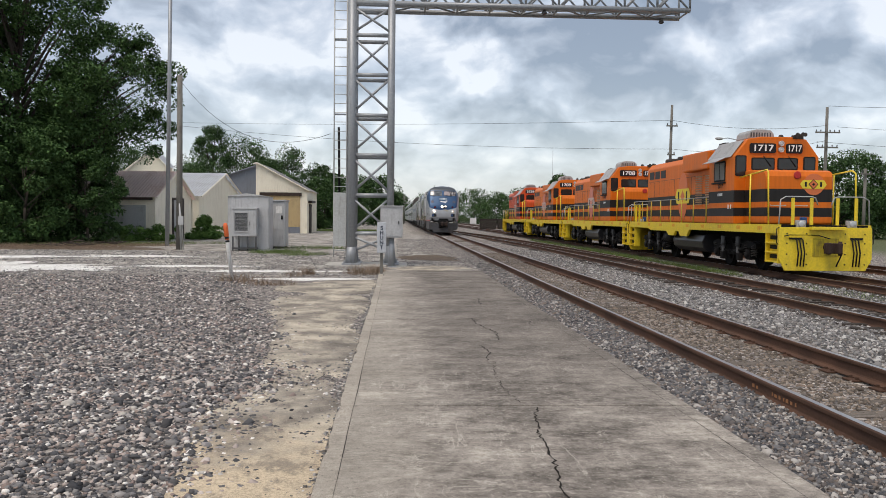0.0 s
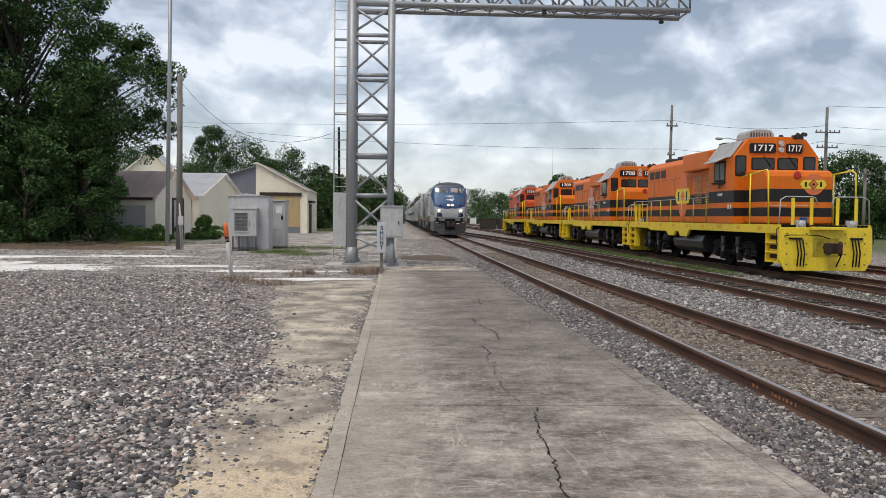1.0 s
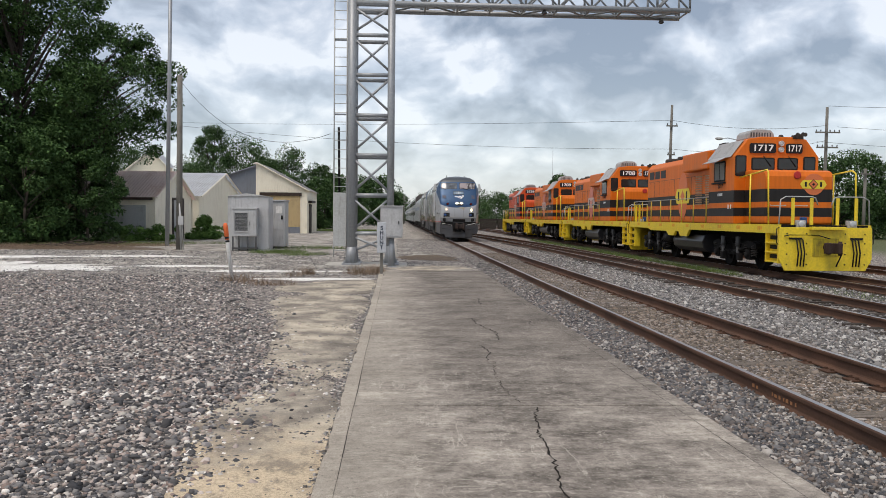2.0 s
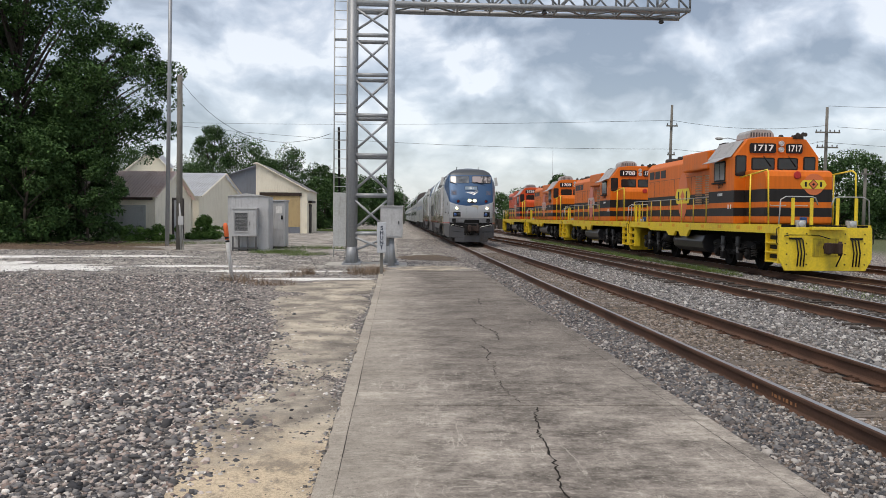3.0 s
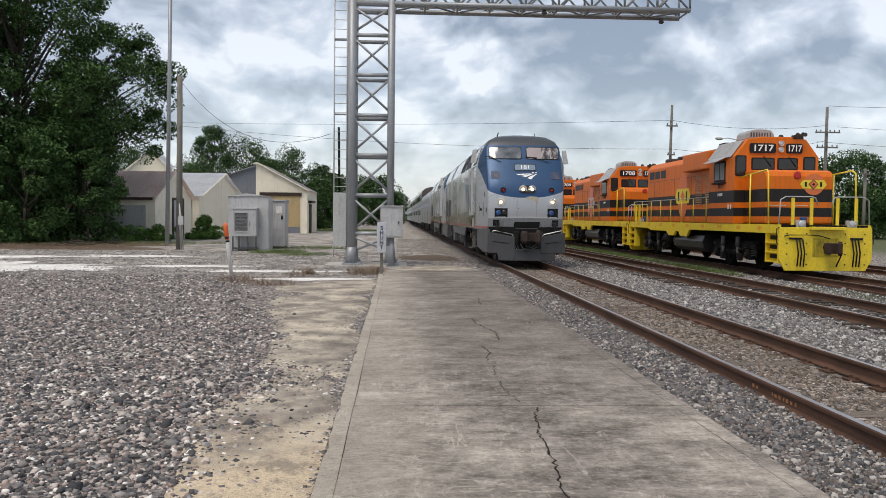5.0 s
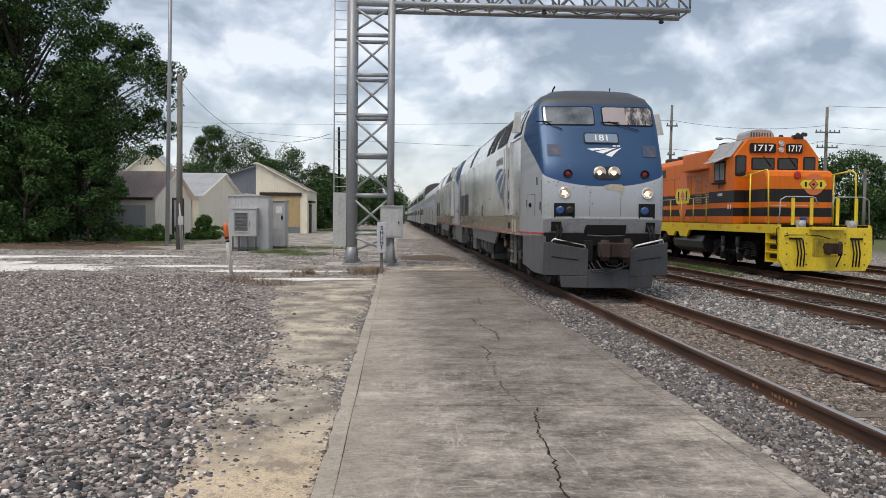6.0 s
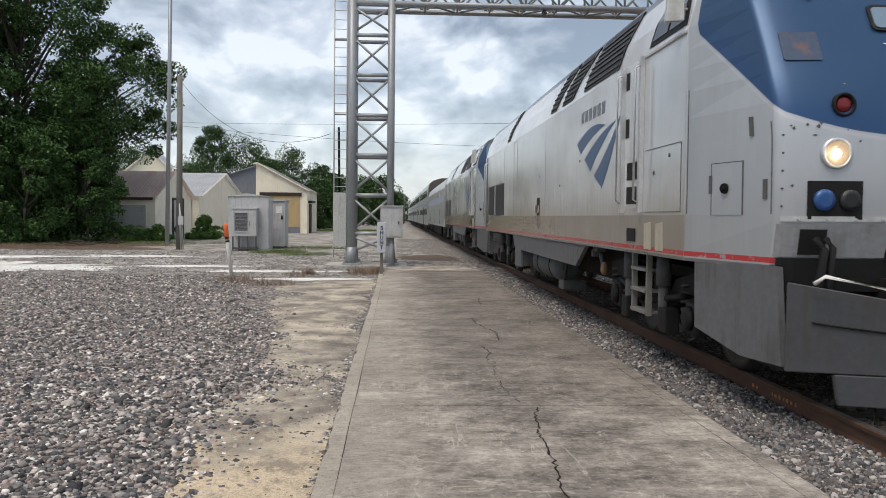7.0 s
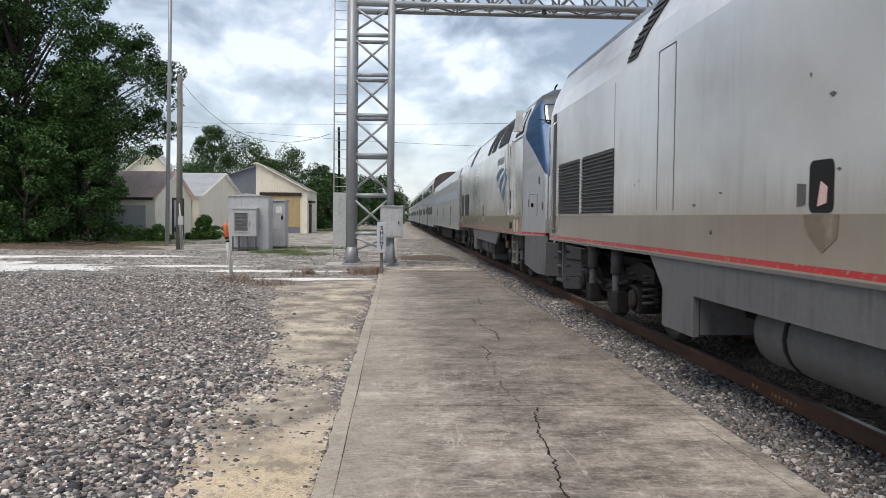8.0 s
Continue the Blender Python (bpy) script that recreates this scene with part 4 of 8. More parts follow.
def lamp(parent, name, x, z, r, lens, lit=True, ring="silver_trim", label=""):
    p = on_nose(x, z)
    bm = bm_new()
    lathe(bm, [(r * 1.25, p.y + 0.02), (r * 1.25, p.y - 0.025), (r * 1.02, p.y - 0.03), (r * 0.98, p.y + 0.005)], 20, "y", (x, 0, z))
    rg = part(name, bm, ring, parent, label)
    if not lit:
        bm = bm_new()
        lathe(bm, [(r * 0.98, p.y - 0.002), (r * 0.7, p.y - 0.018), (r * 0.3, p.y - 0.026)], 16, "y", (x, 0, z))
        part("lens", bm, lens, rg)
        return rg
    # a dished reflector with the glowing bulb at its heart
    bm = bm_new()
    lathe(bm, [(r * 0.98, p.y - 0.024), (r * 0.8, p.y - 0.014), (r * 0.45, p.y - 0.006), (r * 0.2, p.y - 0.004)], 20, "y", (x, 0, z))
    part("reflector", bm, "warm_reflector", rg)
    bm = bm_new()
    lathe(bm, [(r * 0.66, p.y - 0.008), (r * 0.56, p.y - 0.020), (r * 0.16, p.y - 0.030)], 12, "y", (x - r * 0.08, 0, z - r * 0.05))
    part("bulb", bm, lens, rg)
    bm = bm_new()
    lathe(bm, [(r * 0.30, p.y - 0.024), (r * 0.26, p.y - 0.036), (r * 0.08, p.y - 0.042)], 10, "y", (x - r * 0.08, 0, z - r * 0.05))
    part("filament", bm, "white_hot", rg)
    return rg


SWOOSH = [  # two end corners and the tip of each band, then the pull of its upper and lower edge, as (y, z)
    ((6.22, 2.62), (5.95, 2.46), (4.54, 2.74), (5.22, 2.90), (5.25, 2.69)),
    ((5.71, 2.36), (5.32, 2.18), (3.98, 2.74), (4.80, 2.68), (4.79, 2.50)),
    ((5.11, 2.10), (4.66, 1.92), (3.74, 2.82), (4.17, 2.48), (4.20, 2.24)),
]


def swoosh_band(a, b, t, c, c2, k=9):
    """A curved wedge between an end edge a-b and the tip t."""
    def curve(p, m, q):
        return [((1 - u) ** 2 * p[0] + 2 * u * (1 - u) * m[0] + u * u * q[0], (1 - u) ** 2 * p[1] + 2 * u * (1 - u) * m[1] + u * u * q[1]) for u in np.linspace(0, 1, k)]
    return curve(a, c, t) + curve(t, c2, b)[1:]


def build_loco(number, label):
    top = thing("diesel_locomotive", pose(0, 0, 0), label, "locomotive", "passenger train")
    bm = bm_new()
    loft(bm, [1.12, 1.2, 1.5, 1.85, 2.15, 2.3, 2.45, 2.7, 2.9, 3.1, 3.30, 3.45, 3.6, 3.9, 4.05, 4.12, 4.17, 4.22, 4.28, 4.32, 4.35, 4.39, 4.42], loco_outline, 4.05, range(4, 14))
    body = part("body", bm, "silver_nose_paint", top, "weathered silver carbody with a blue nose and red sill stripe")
    # bumper beam
    bm = bm_new()
    nose_plate(bm, [(-1.24, 1.22), (1.24, 1.22), (1.24, 1.48), (0.6, 1.485), (-0.6, 1.485), (-1.24, 1.48)], 0.02)
    part("bumper_beam", bm, "bumper_grey", body)
    # black plate in place of a recess; its shade is in the colour
    bm = bm_new()
    nose_plate(bm, [(-1.22, 0.95), (0.0, 0.95), (1.22, 0.95), (1.22, 1.21), (0.0, 1.21), (-1.22, 1.21)], 0.02)
    part("front_recess", bm, "rubber_black", body)
    bm = bm_new()
    nose_plate(bm, [(-1.22, 1.50), (-0.6, 1.505), (0.6, 1.505), (1.22, 1.50), (1.22, 1.54), (0.6, 1.545), (-0.6, 1.545), (-1.22, 1.54)], 0.012)
    for i in range(11):
        x = -1.1 + i * 0.22
        p = on_nose(x, 1.52, 0.015)
        tube(bm, p, p + Vector((0, -0.012, 0)), 0.012, 6)
    part("trim_strip", bm, "pale_grey_paint", body)
    # windscreens
    for x0, x1 in ((-1.15, -0.09), (0.11, 1.19)):
        bm = bm_new()
        nose_plate(bm, round_rect(x0 - 0.022, x1 + 0.022, 3.478, 3.912, 0.06), 0.012)
        fr = part("windscreen", bm, "rubber_black", body)
        bm = bm_new()
        nose_plate(bm, round_rect(x0, x1, 3.50, 3.89, 0.05), 0.012, 0.012)
        part("pane", bm, "windscreen_glass" if x0 < 0 else "windscreen_warm", fr, "tinted windscreen pane reflecting the sky")
        bm = bm_new()
        xa = x0 + (0.35 if x0 < 0 else 0.72)
        a, b = on_nose(xa, 3.38, 0.04), on_nose(xa - (0.34 if x0 < 0 else 0.62), 3.56, 0.05)
        pipe(bm, [a + Vector((0.02, 0.05, 0)), a, b], 0.011)
        pipe(bm, [b + Vector((-0.17, 0.0, -0.01)), b + Vector((0.22, 0.0, -0.02))], 0.012)
        part("wiper", bm, "rubber_black", fr)
    # number board
    bm = bm_new()
    nose_plate(bm, round_rect(-0.355, 0.385, 3.075, 3.315, 0.045), 0.02)
    nb = part("number_board", bm, "black_paint", body)
    bm = bm_new()
    nose_plate(bm, round_rect(-0.33, 0.36, 3.10, 3.29, 0.035), 0.012, 0.02)
    part("board_face", bm, "board_blue", nb)
    p = on_nose(0.0, 3.195, 0.055)
    slope = math.degrees(math.atan2(0.22, 0.4))
    text_mesh("board_number", number, 0.155, "white_lettering", nb, pose(0.015, p.y + 0.014, p.z, 90 - slope), 0.002, 1.1, 0.001)
    # emblem on the nose: three pale bands
    for a, b, c, t in (((-0.30, 2.96), (-0.20, 2.92), (0.02, 2.99), (0.20, 2.985)), ((-0.13, 2.90), (0.02, 2.86), (0.12, 2.97), (0.32, 2.985)), ((0.07, 2.83), (0.20, 2.79), (0.22, 2.93), (0.44, 2.995))):
        bm = bm_new()
        def curve(p, m, q):
            return [((1 - u) ** 2 * p[0] + 2 * u * (1 - u) * m[0] + u * u * q[0], (1 - u) ** 2 * p[1] + 2 * u * (1 - u) * m[1] + u * u * q[1]) for u in np.linspace(0, 1, 6)]
        nose_plate(bm, curve(a, c, t) + curve(t, (c[0] + 0.05, c[1] - 0.04), b)[1:], 0.003)
        part("emblem_band", bm, "white_lettering", body)
    for i in range(2):
        bm = bm_new()
        nose_plate(bm, round_rect(0.24 + i * 0.09, 0.31 + i * 0.09, 3.015, 3.04, 0.008), 0.003)
        part("lettering_bar", bm, "white_lettering", body)
    # headlamps, markers, ditch lights
    bm = bm_new()
    nose_plate(bm, round_rect(-0.23, 0.34, 2.32, 2.58, 0.12, 5), 0.02)
    part("headlamp_housing", bm, "black_paint", body)
    for x in (-0.095, 0.205):
        lamp(body, "headlamp", x, 2.45, 0.105, "lit_headlamp", label="lit headlamp in a chrome ring")
    for x in (-0.75, 0.85):
        lamp(body, "marker_lamp", x, 2.42, 0.075, "red_lens", lit=False, ring="rubber_black")
    for x in (-0.82, 0.90):
        lamp(body, "ditch_light", x, 2.035, 0.098, "warm_lamp", label="lit ditch light in a chrome ring")
    # connector boxes
    for x0, x1 in ((-1.03, -0.61), (0.72, 1.07)):
        bm = bm_new()
        nose_plate(bm, [(x0, 1.52), (x1, 1.52), (x1, 1.82), (x0, 1.82)], 0.014)
        cb = part("connector_box", bm, "rubber_black", body)
        for i, mt in enumerate(("blue_plastic", "louvre_black")):
            x = x0 + 0.12 + i * 0.2
            if x > x1 - 0.08:
                continue
            p = on_nose(x, 1.67)
            bm = bm_new()
            lathe(bm, [(0.085, p.y), (0.085, p.y - 0.035), (0.05, p.y - 0.045)], 14, "y", (x, 0, 1.67))
            part("connector", bm, mt, cb)
    # hatches on the nose
    for x in (-0.98, 1.02):
        bm = bm_new()
        nose_plate(bm, round_rect(x - 0.15, x + 0.15, 2.80, 3.05, 0.02), 0.011, 0.002)
        part("hatch", bm, "faded_nose_blue", body)
    # chipped paint patch and brackets
    bm = bm_new()
    nose_plate(bm, [(-0.05, 2.17), (0.12, 2.22), (0.36, 2.21), (0.42, 2.13), (0.38, 1.98), (0.28, 2.08), (0.05, 2.12)], 0.003)
    part("bare_patch", bm, "bare_filler", body)
    # seams, bolts and chips on the nose
    for x in (-0.30, 0.34):
        bm = bm_new()
        nose_plate(bm, [(x, 1.56), (x + 0.006, 1.56), (x + 0.006, 2.1), (x, 2.1)], 0.002)
        part("panel_seam", bm, "seam_grey", body)
    for x in (-1.21, 1.21):
        for i in range(5):
            p = on_nose(x, 1.62 + i * 0.14)
            bm = bm_new()
            tube(bm, p + Vector((0, 0.004, 0)), p + Vector((0, -0.008, 0)), 0.009, 6)
            part("bolt", bm, "seam_grey", body)
    rng = random.Random(8)
    for i in range(26):
        x = rng.uniform(-1.18, 1.18)
        z = 2.17 + 0.13 * abs(x) ** 2.4 + rng.uniform(-0.16, 0.02) if i < 18 else rng.uniform(1.6, 2.9)
        w, h = rng.uniform(0.005, 0.028), rng.uniform(0.004, 0.02)
        bm = bm_new()
        nose_plate(bm, [(x - w, z), (x, z - h), (x + w * 0.7, z - h * 0.2), (x + w * 0.2, z + h)], 0.0015)
        part("paint_chip", bm, "seam_grey" if z < 2.3 else "bare_filler", body)
    # mirrors
    for s in (-1, 1):
        bm = bm_new()
        plate_v = [(-0.09, 0.0), (0.09, 0.02), (0.07, 0.50), (-0.07, 0.48)]
        lo = [bm.verts.new((s * (1.62 - z * 0.12) + x, 1.52 + z * 0.25, 3.38 + z)) for x, z in plate_v]
        hi = [bm.verts.new((s * (1.62 - z * 0.12) + x, 1.59 + z * 0.25, 3.38 + z)) for x, z in plate_v]
        for i in range(4):
            bm.faces.new((lo[i], lo[(i + 1) % 4], hi[(i + 1) % 4], hi[i]))
        bm.faces.new(lo), bm.faces.new(hi[::-1])
        bmesh.ops.recalc_face_normals(bm, faces=bm.faces[:])
        soften(bm, 0.012)
        tube(bm, (s * 1.45, 1.62, 3.52), (s * 1.60, 1.58, 3.52), 0.016, 6)
        part("mirror", bm, "pale_grey_paint", body)
    # antenna and horn on the roof
    bm = bm_new()
    pipe(bm, [(-0.75, 1.9, 4.24), (-0.75, 1.88, 4.40), (-0.72, 1.80, 4.46)], 0.02)
    part("antenna", bm, "rubber_black", body)
    bm = bm_new()
    pipe(bm, [(0.55, 1.9, 4.3), (0.55, 1.88, 4.46)], 0.015)
    part("antenna", bm, "rubber_black", body)
    for s in (-1, 1):
        # black louvred openings in the canted roof side
        for y0, y1, lean in ((3.75, 5.60, 0.42), (5.90, 7.00, 0.75), (7.28, 8.05, 0.75), (13.35, 13.95, 0.55)):
            bm = bm_new()
            side_quad(bm, [(y0 + (lean * 0.35 if y0 < 4 else lean), 3.36), (y1 + lean * 0.6, 3.36), (y1 + lean * 0.35, 3.60), (y1, 4.03), (y0, 4.03), (y0 + (lean * 0.2 if y0 < 4 else lean * 0.58), 3.60)], s, 0.012, 0.004)
            lv = part("louvre_opening", bm, "louvre_black", body)
            bm = bm_new()
            for i in range(7):
                z = 3.40 + i * 0.085
                f = (4.03 - z) / 0.67
                side_quad(bm, [(y0 + 0.06 + (lean * 0.35 if y0 < 4 else lean) * f, z), (y1 - 0.05 + lean * 0.6 * f, z), (y1 - 0.05 + lean * 0.6 * f, z + 0.018), (y0 + 0.06 + (lean * 0.35 if y0 < 4 else lean) * f, z + 0.018)], s, 0.03, 0.004)
            part("louvre_blade", bm, "underframe_grey", lv)
        # cab side window under the mirror
        bm = bm_new()
        side_quad(bm, [(1.50, 3.36), (2.66, 3.36), (2.62, 3.60), (2.46, 3.93), (1.80, 3.93), (1.58, 3.60)], s, 0.010, 0.003)
        cw = part("cab_window", bm, "rubber_black", body)
        for y0, y1, y2, y3 in ((1.58, 2.02, 2.02, 1.66), (2.10, 2.58, 2.54, 2.10)):
            bm = bm_new()
            side_quad(bm, [(y0, 3.41), (y1, 3.41), (y2, 3.60), (y2, 3.88), (y3 + 0.12, 3.88), (y3, 3.60)], s, 0.006, 0.014)
            part("pane", bm, "dark_glass", cw)
        bm = bm_new()
        side_quad(bm, [(1.46, 3.265), (2.74, 3.265), (2.74, 3.29), (1.46, 3.29)], s, 0.02)
        part("drip_rail", bm, "pale_grey_paint", body)
        # seams where the cheek meets the side and the nose
        for f in (0.02, 0.97):
            bm = bm_new()
            cheek_plate(bm, f, f + 0.008, 1.56, 2.72 if f < 0.5 else 2.30, s, 0.003)
            part("panel_seam", bm, "seam_grey", body)
        bm = bm_new()
        cheek_plate(bm, 0.34, 0.68, 1.55, 2.00, s, 0.005)
        hatch = part("cheek_hatch", bm, "silver_car_paint", body)
        for fa, fb, za, zb in ((0.33, 0.34, 1.55, 2.0), (0.68, 0.69, 1.55, 2.0), (0.33, 0.69, 2.0, 2.008)):
            bm = bm_new()
            cheek_plate(bm, fa, fb, za, zb, s, 0.006)
            part("hatch_edge", bm, "seam_grey", hatch)
        bm = bm_new()
        p = on_cheek(0.5, 1.78, s)
        tube(bm, p, p + Vector((s * 0.03, -0.012, 0)), 0.045, 12)
        tube(bm, p, p + Vector((s * 0.045, -0.018, 0)), 0.02, 8)
        part("latch", bm, "underframe_black", hatch)
        for f, z in ((0.31, 1.74), (0.76, 2.2), (0.90, 1.68)):
            bm = bm_new()
            cheek_plate(bm, f, f + 0.035, z, z + 0.16, s, 0.012)
            part("cleat", bm, "seam_grey", body)
        # lower grille near the rear
        bm = bm_new()
        side_quad(bm, [(14.78, 1.58), (18.33, 1.58), (18.33, 2.40), (14.78, 2.40)], s, 0.004)
        gr = part("grille", bm, "louvre_black", body)
        for i in range(16):
            z = 1.60 + i * 0.05
            bm = bm_new()
            side_quad(bm, [(14.80, z), (16.52, z), (16.52, z + 0.016), (14.80, z + 0.016)], s, 0.024)
            side_quad(bm, [(16.62, z), (18.31, z), (18.31, z + 0.016), (16.62, z + 0.016)], s, 0.024)
            part("slat", bm, "underframe_grey", gr)
        bm = bm_new()
        side_quad(bm, [(16.52, 1.58), (16.62, 1.58), (16.62, 2.4), (16.52, 2.4)], s, 0.03)
        part("grille_post", bm, "pale_grey_paint", gr)
        # doors: cab door in a recess with hand rails, side door, rear door
        bm = bm_new()
        side_quad(bm, [(2.86, 1.62), (3.52, 1.62), (3.52, 3.27), (2.86, 3.27)], s, 0.004)
        dr = part("cab_door", bm, "silver_car_paint", body)
        # flat black plates put the pockets' inner shade onto the door
        for z0, z1, y0, y1 in ((1.25, 1.40, 3.05, 3.38), (1.68, 1.88, 2.98, 3.42), (1.96, 2.16, 2.98, 3.42), (2.46, 2.68, 3.36, 3.50), (3.02, 3.22, 3.36, 3.50)):
            bm = bm_new()
            side_quad(bm, [(y0, z0), (y1, z0), (y1, z1), (y0, z1)], s, 0.004, 0.007)
            part("step_pocket", bm, "rubber_black", dr)
        for y in (2.82, 3.56):
            bm = bm_new()
            side_quad(bm, [(y - 0.035, 1.58), (y + 0.035, 1.58), (y + 0.035, 3.30), (y - 0.035, 3.30)], s, 0.05)
            part("door_post", bm, "silver_trim", dr)
            bm = bm_new()
            a, b = on_side(y, 1.72, s, 0.10), on_side(y, 3.18, s, 0.10)
            pipe(bm, [on_side(y, 1.68, s, 0.03), a, b, on_side(y, 3.22, s, 0.03)], 0.014)
            part("grab_rail", bm, "silver_trim", dr)
        for y0, y1, z0, z1 in ((1.55, 2.72, 1.58, 1.588), (1.55, 2.72, 2.25, 2.258), (1.55, 1.562, 1.58, 2.25), (12.5, 12.512, 1.6, 3.25), (13.03, 13.042, 1.6, 3.25), (12.5, 13.03, 3.245, 3.255), (8.9, 8.908, 1.6, 3.2), (14.78, 14.786, 2.42, 3.2)):
            bm = bm_new()
            side_quad(bm, [(y0, z0), (y1, z0), (y1, z1), (y0, z1)], s, 0.002)
            part("panel_seam", bm, "seam_grey", body)
        bm = bm_new()
        side_quad(bm, [(18.62, 1.25), (18.90, 1.25), (18.90, 3.3), (18.62, 3.3)], s, 0.004)
        part("rear_door", bm, "underframe_grey", body)
        for y in (18.58, 18.96):
            bm = bm_new()
            pipe(bm, [on_side(y, 1.3, s, 0.0), on_side(y, 1.35, s, 0.07), on_side(y, 3.1, s, 0.07), on_side(y, 3.15, s, 0.0)], 0.014)
            part("grab_rail", bm, "silver_trim", body)
        # filler pocket, round dots standing for chipped paint, bare scuffs
        bm = bm_new()
        side_quad(bm, round_pairs(9.47, 9.78, 1.56, 1.90, 0.05), s, 0.004)
        fp = part("filler_pocket", bm, "rubber_black", body)
        bm = bm_new()
        side_quad(bm, [(9.55, 1.62), (9.66, 1.60), (9.62, 1.76), (9.54, 1.72)], s, 0.006, 0.006)
        part("filler_cap", bm, "cap_pink", fp)
        bm = bm_new()
        side_quad(bm, [(9.83, 1.62), (9.95, 1.60), (9.95, 1.76), (9.83, 1.75)], s, 0.003)
        part("vent_plate", bm, "seam_grey", body)
        bm = bm_new()
        side_quad(bm, [(9.42, 1.40), (9.60, 1.30), (9.80, 1.42), (9.86, 1.548), (9.40, 1.548)], s, 0.0015)
        part("fuel_stain", bm, "stain_brown", body)
        for y, z in ((6.0, 2.36), (7.5, 2.05), (2.4, 2.0), (8.4, 1.38), (11.5, 1.4), (1.9, 2.15)):
            bm = bm_new()
            lathe(bm, [(0.022, s * 1.522), (0.018, s * 1.531), (0.008, s * 1.533)], 8, "x", (0, y, z))
            part("fitting", bm, "seam_grey", body)
        # emblem
        for corners in SWOOSH:
            bm = bm_new()
            side_quad(bm, swoosh_band(*corners), s, 0.002)
            part("emblem_band", bm, "emblem_blue", body)
        for i in range(6):
            y = 4.55 + i * 0.245
            bm = bm_new()
            side_quad(bm, [(y, 2.90), (y + 0.17, 2.90), (y + 0.17, 3.06), (y, 3.06)], s, 0.002)
            part("lettering_bar", bm, "faded_lettering", body)
        rng = random.Random(9)
        for i in range(16):
            y, z = rng.uniform(0.3, 18.5), rng.choice((rng.uniform(1.6, 2.0), rng.uniform(1.3, 3.0)))
            if y < 1.5:
                continue
            w, h = rng.uniform(0.01, 0.06), rng.uniform(0.008, 0.02)
            bm = bm_new()
            side_quad(bm, [(y - w, z), (y, z - h), (y + w, z + h * 0.3), (y, z + h)], s, 0.0015)
            part("paint_chip", bm, "seam_grey", body)
        for y0 in (2.05, 2.45):
            bm = bm_new()
            side_quad(bm, [(y0, 1.18), (y0 + 0.26, 1.18), (y0 + 0.27, 1.46), (y0 + 0.02, 1.48)], s, 0.002)
            part("bare_patch", bm, "bare_filler", body)
        # side skirts of the underframe
        # black sill box added to close the dark void between the skirts
        if s > 0:
            bm = bm_new()
            box(bm, -1.0, 1.0, 5.2, 12.9, 0.60, 1.15, 0.03)
            part("centre_tank", bm, "underframe_black", body)
        bm = bm_new()
        x0, x1 = sorted((s * 1.44, s * 1.50))
        prism(bm, [(5.58, 1.15), (6.31, 0.78), (11.95, 0.80), (11.95, 0.42), (12.84, 0.42), (12.84, 0.80), (13.34, 1.15)], "x", x0, x1)
        part("side_skirt", bm, "skirt_grey", body)
        bm = bm_new()
        prism(bm, [(11.95, 0.44), (11.95, 1.0), (12.84, 1.0), (12.84, 0.44)], "x", min(s * 0.9, s * 1.43), max(s * 0.9, s * 1.43))
        part("equipment_box", bm, "skirt_grey", body)
        bm = bm_new()
        lathe(bm, [(0.16, 8.40), (0.27, 8.46), (0.295, 8.56), (0.295, 10.72), (0.30, 10.82), (0.16, 10.88)], 20, "y", (s * 1.12, 0, 0.64))
        tank = part("air_tank", bm, "underframe_grey", body)
        for y in (9.0, 10.3):
            bm = bm_new()
            lathe(bm, [(0.303, y - 0.03), (0.303, y + 0.03)], 20, "y", (s * 1.12, 0, 0.64))
            part("tank_strap", bm, "underframe_black", tank)
        bm = bm_new()
        box(bm, min(s * 0.95, s * 1.35), max(s * 0.95, s * 1.35), 7.95, 8.38, 0.27, 0.43, 0.02)
        pipe(bm, [(s * 1.3, 7.7, 1.0), (s * 1.34, 7.8, 0.6), (s * 1.3, 8.05, 0.44)], 0.03)
        part("drain_box", bm, "underframe_grey", body)
        bm = bm_new()
        box(bm, min(s * 1.30, s * 1.42), max(s * 1.30, s * 1.42), 5.25, 5.50, 1.04, 1.12, 0.01)
        box(bm, min(s * 1.34, s * 1.42), max(s * 1.34, s * 1.42), 5.52, 5.62, 0.96, 1.06, 0.01)
        tube(bm, (s * 1.34, 5.42, 1.05), (s * 1.32, 5.28, 0.84), 0.035, 8)
        br = part("bell_bracket", bm, "underframe_grey", body)
        bm = bm_new()
        lathe(bm, [(0.025, 0.90), (0.045, 0.86), (0.052, 0.80), (0.045, 0.75), (0.02, 0.72)], 14, "z", (s * 1.32, 5.25, 0))
        part("bell", bm, "bell_tan", br)
        # front skirt
        bm = bm_new()
        lo = [Vector((s * 1.235, 0.10, 1.14)), Vector((s * 1.48, 1.25, 1.14)), Vector((s * 1.48, 1.22, 0.52)), Vector((s * 1.33, 0.55, 0.36)), Vector((s * 1.22, 0.02, 0.36))]
        f = bm.faces.new([bm.verts.new(v) for v in lo])
        g = bmesh.ops.extrude_face_region(bm, geom=[f])
        for v in [e for e in g["geom"] if isinstance(e, bmesh.types.BMVert)]:
            v.co.x -= s * 0.05
        bmesh.ops.recalc_face_normals(bm, faces=bm.faces[:])
        part("front_skirt", bm, "skirt_grey", body)
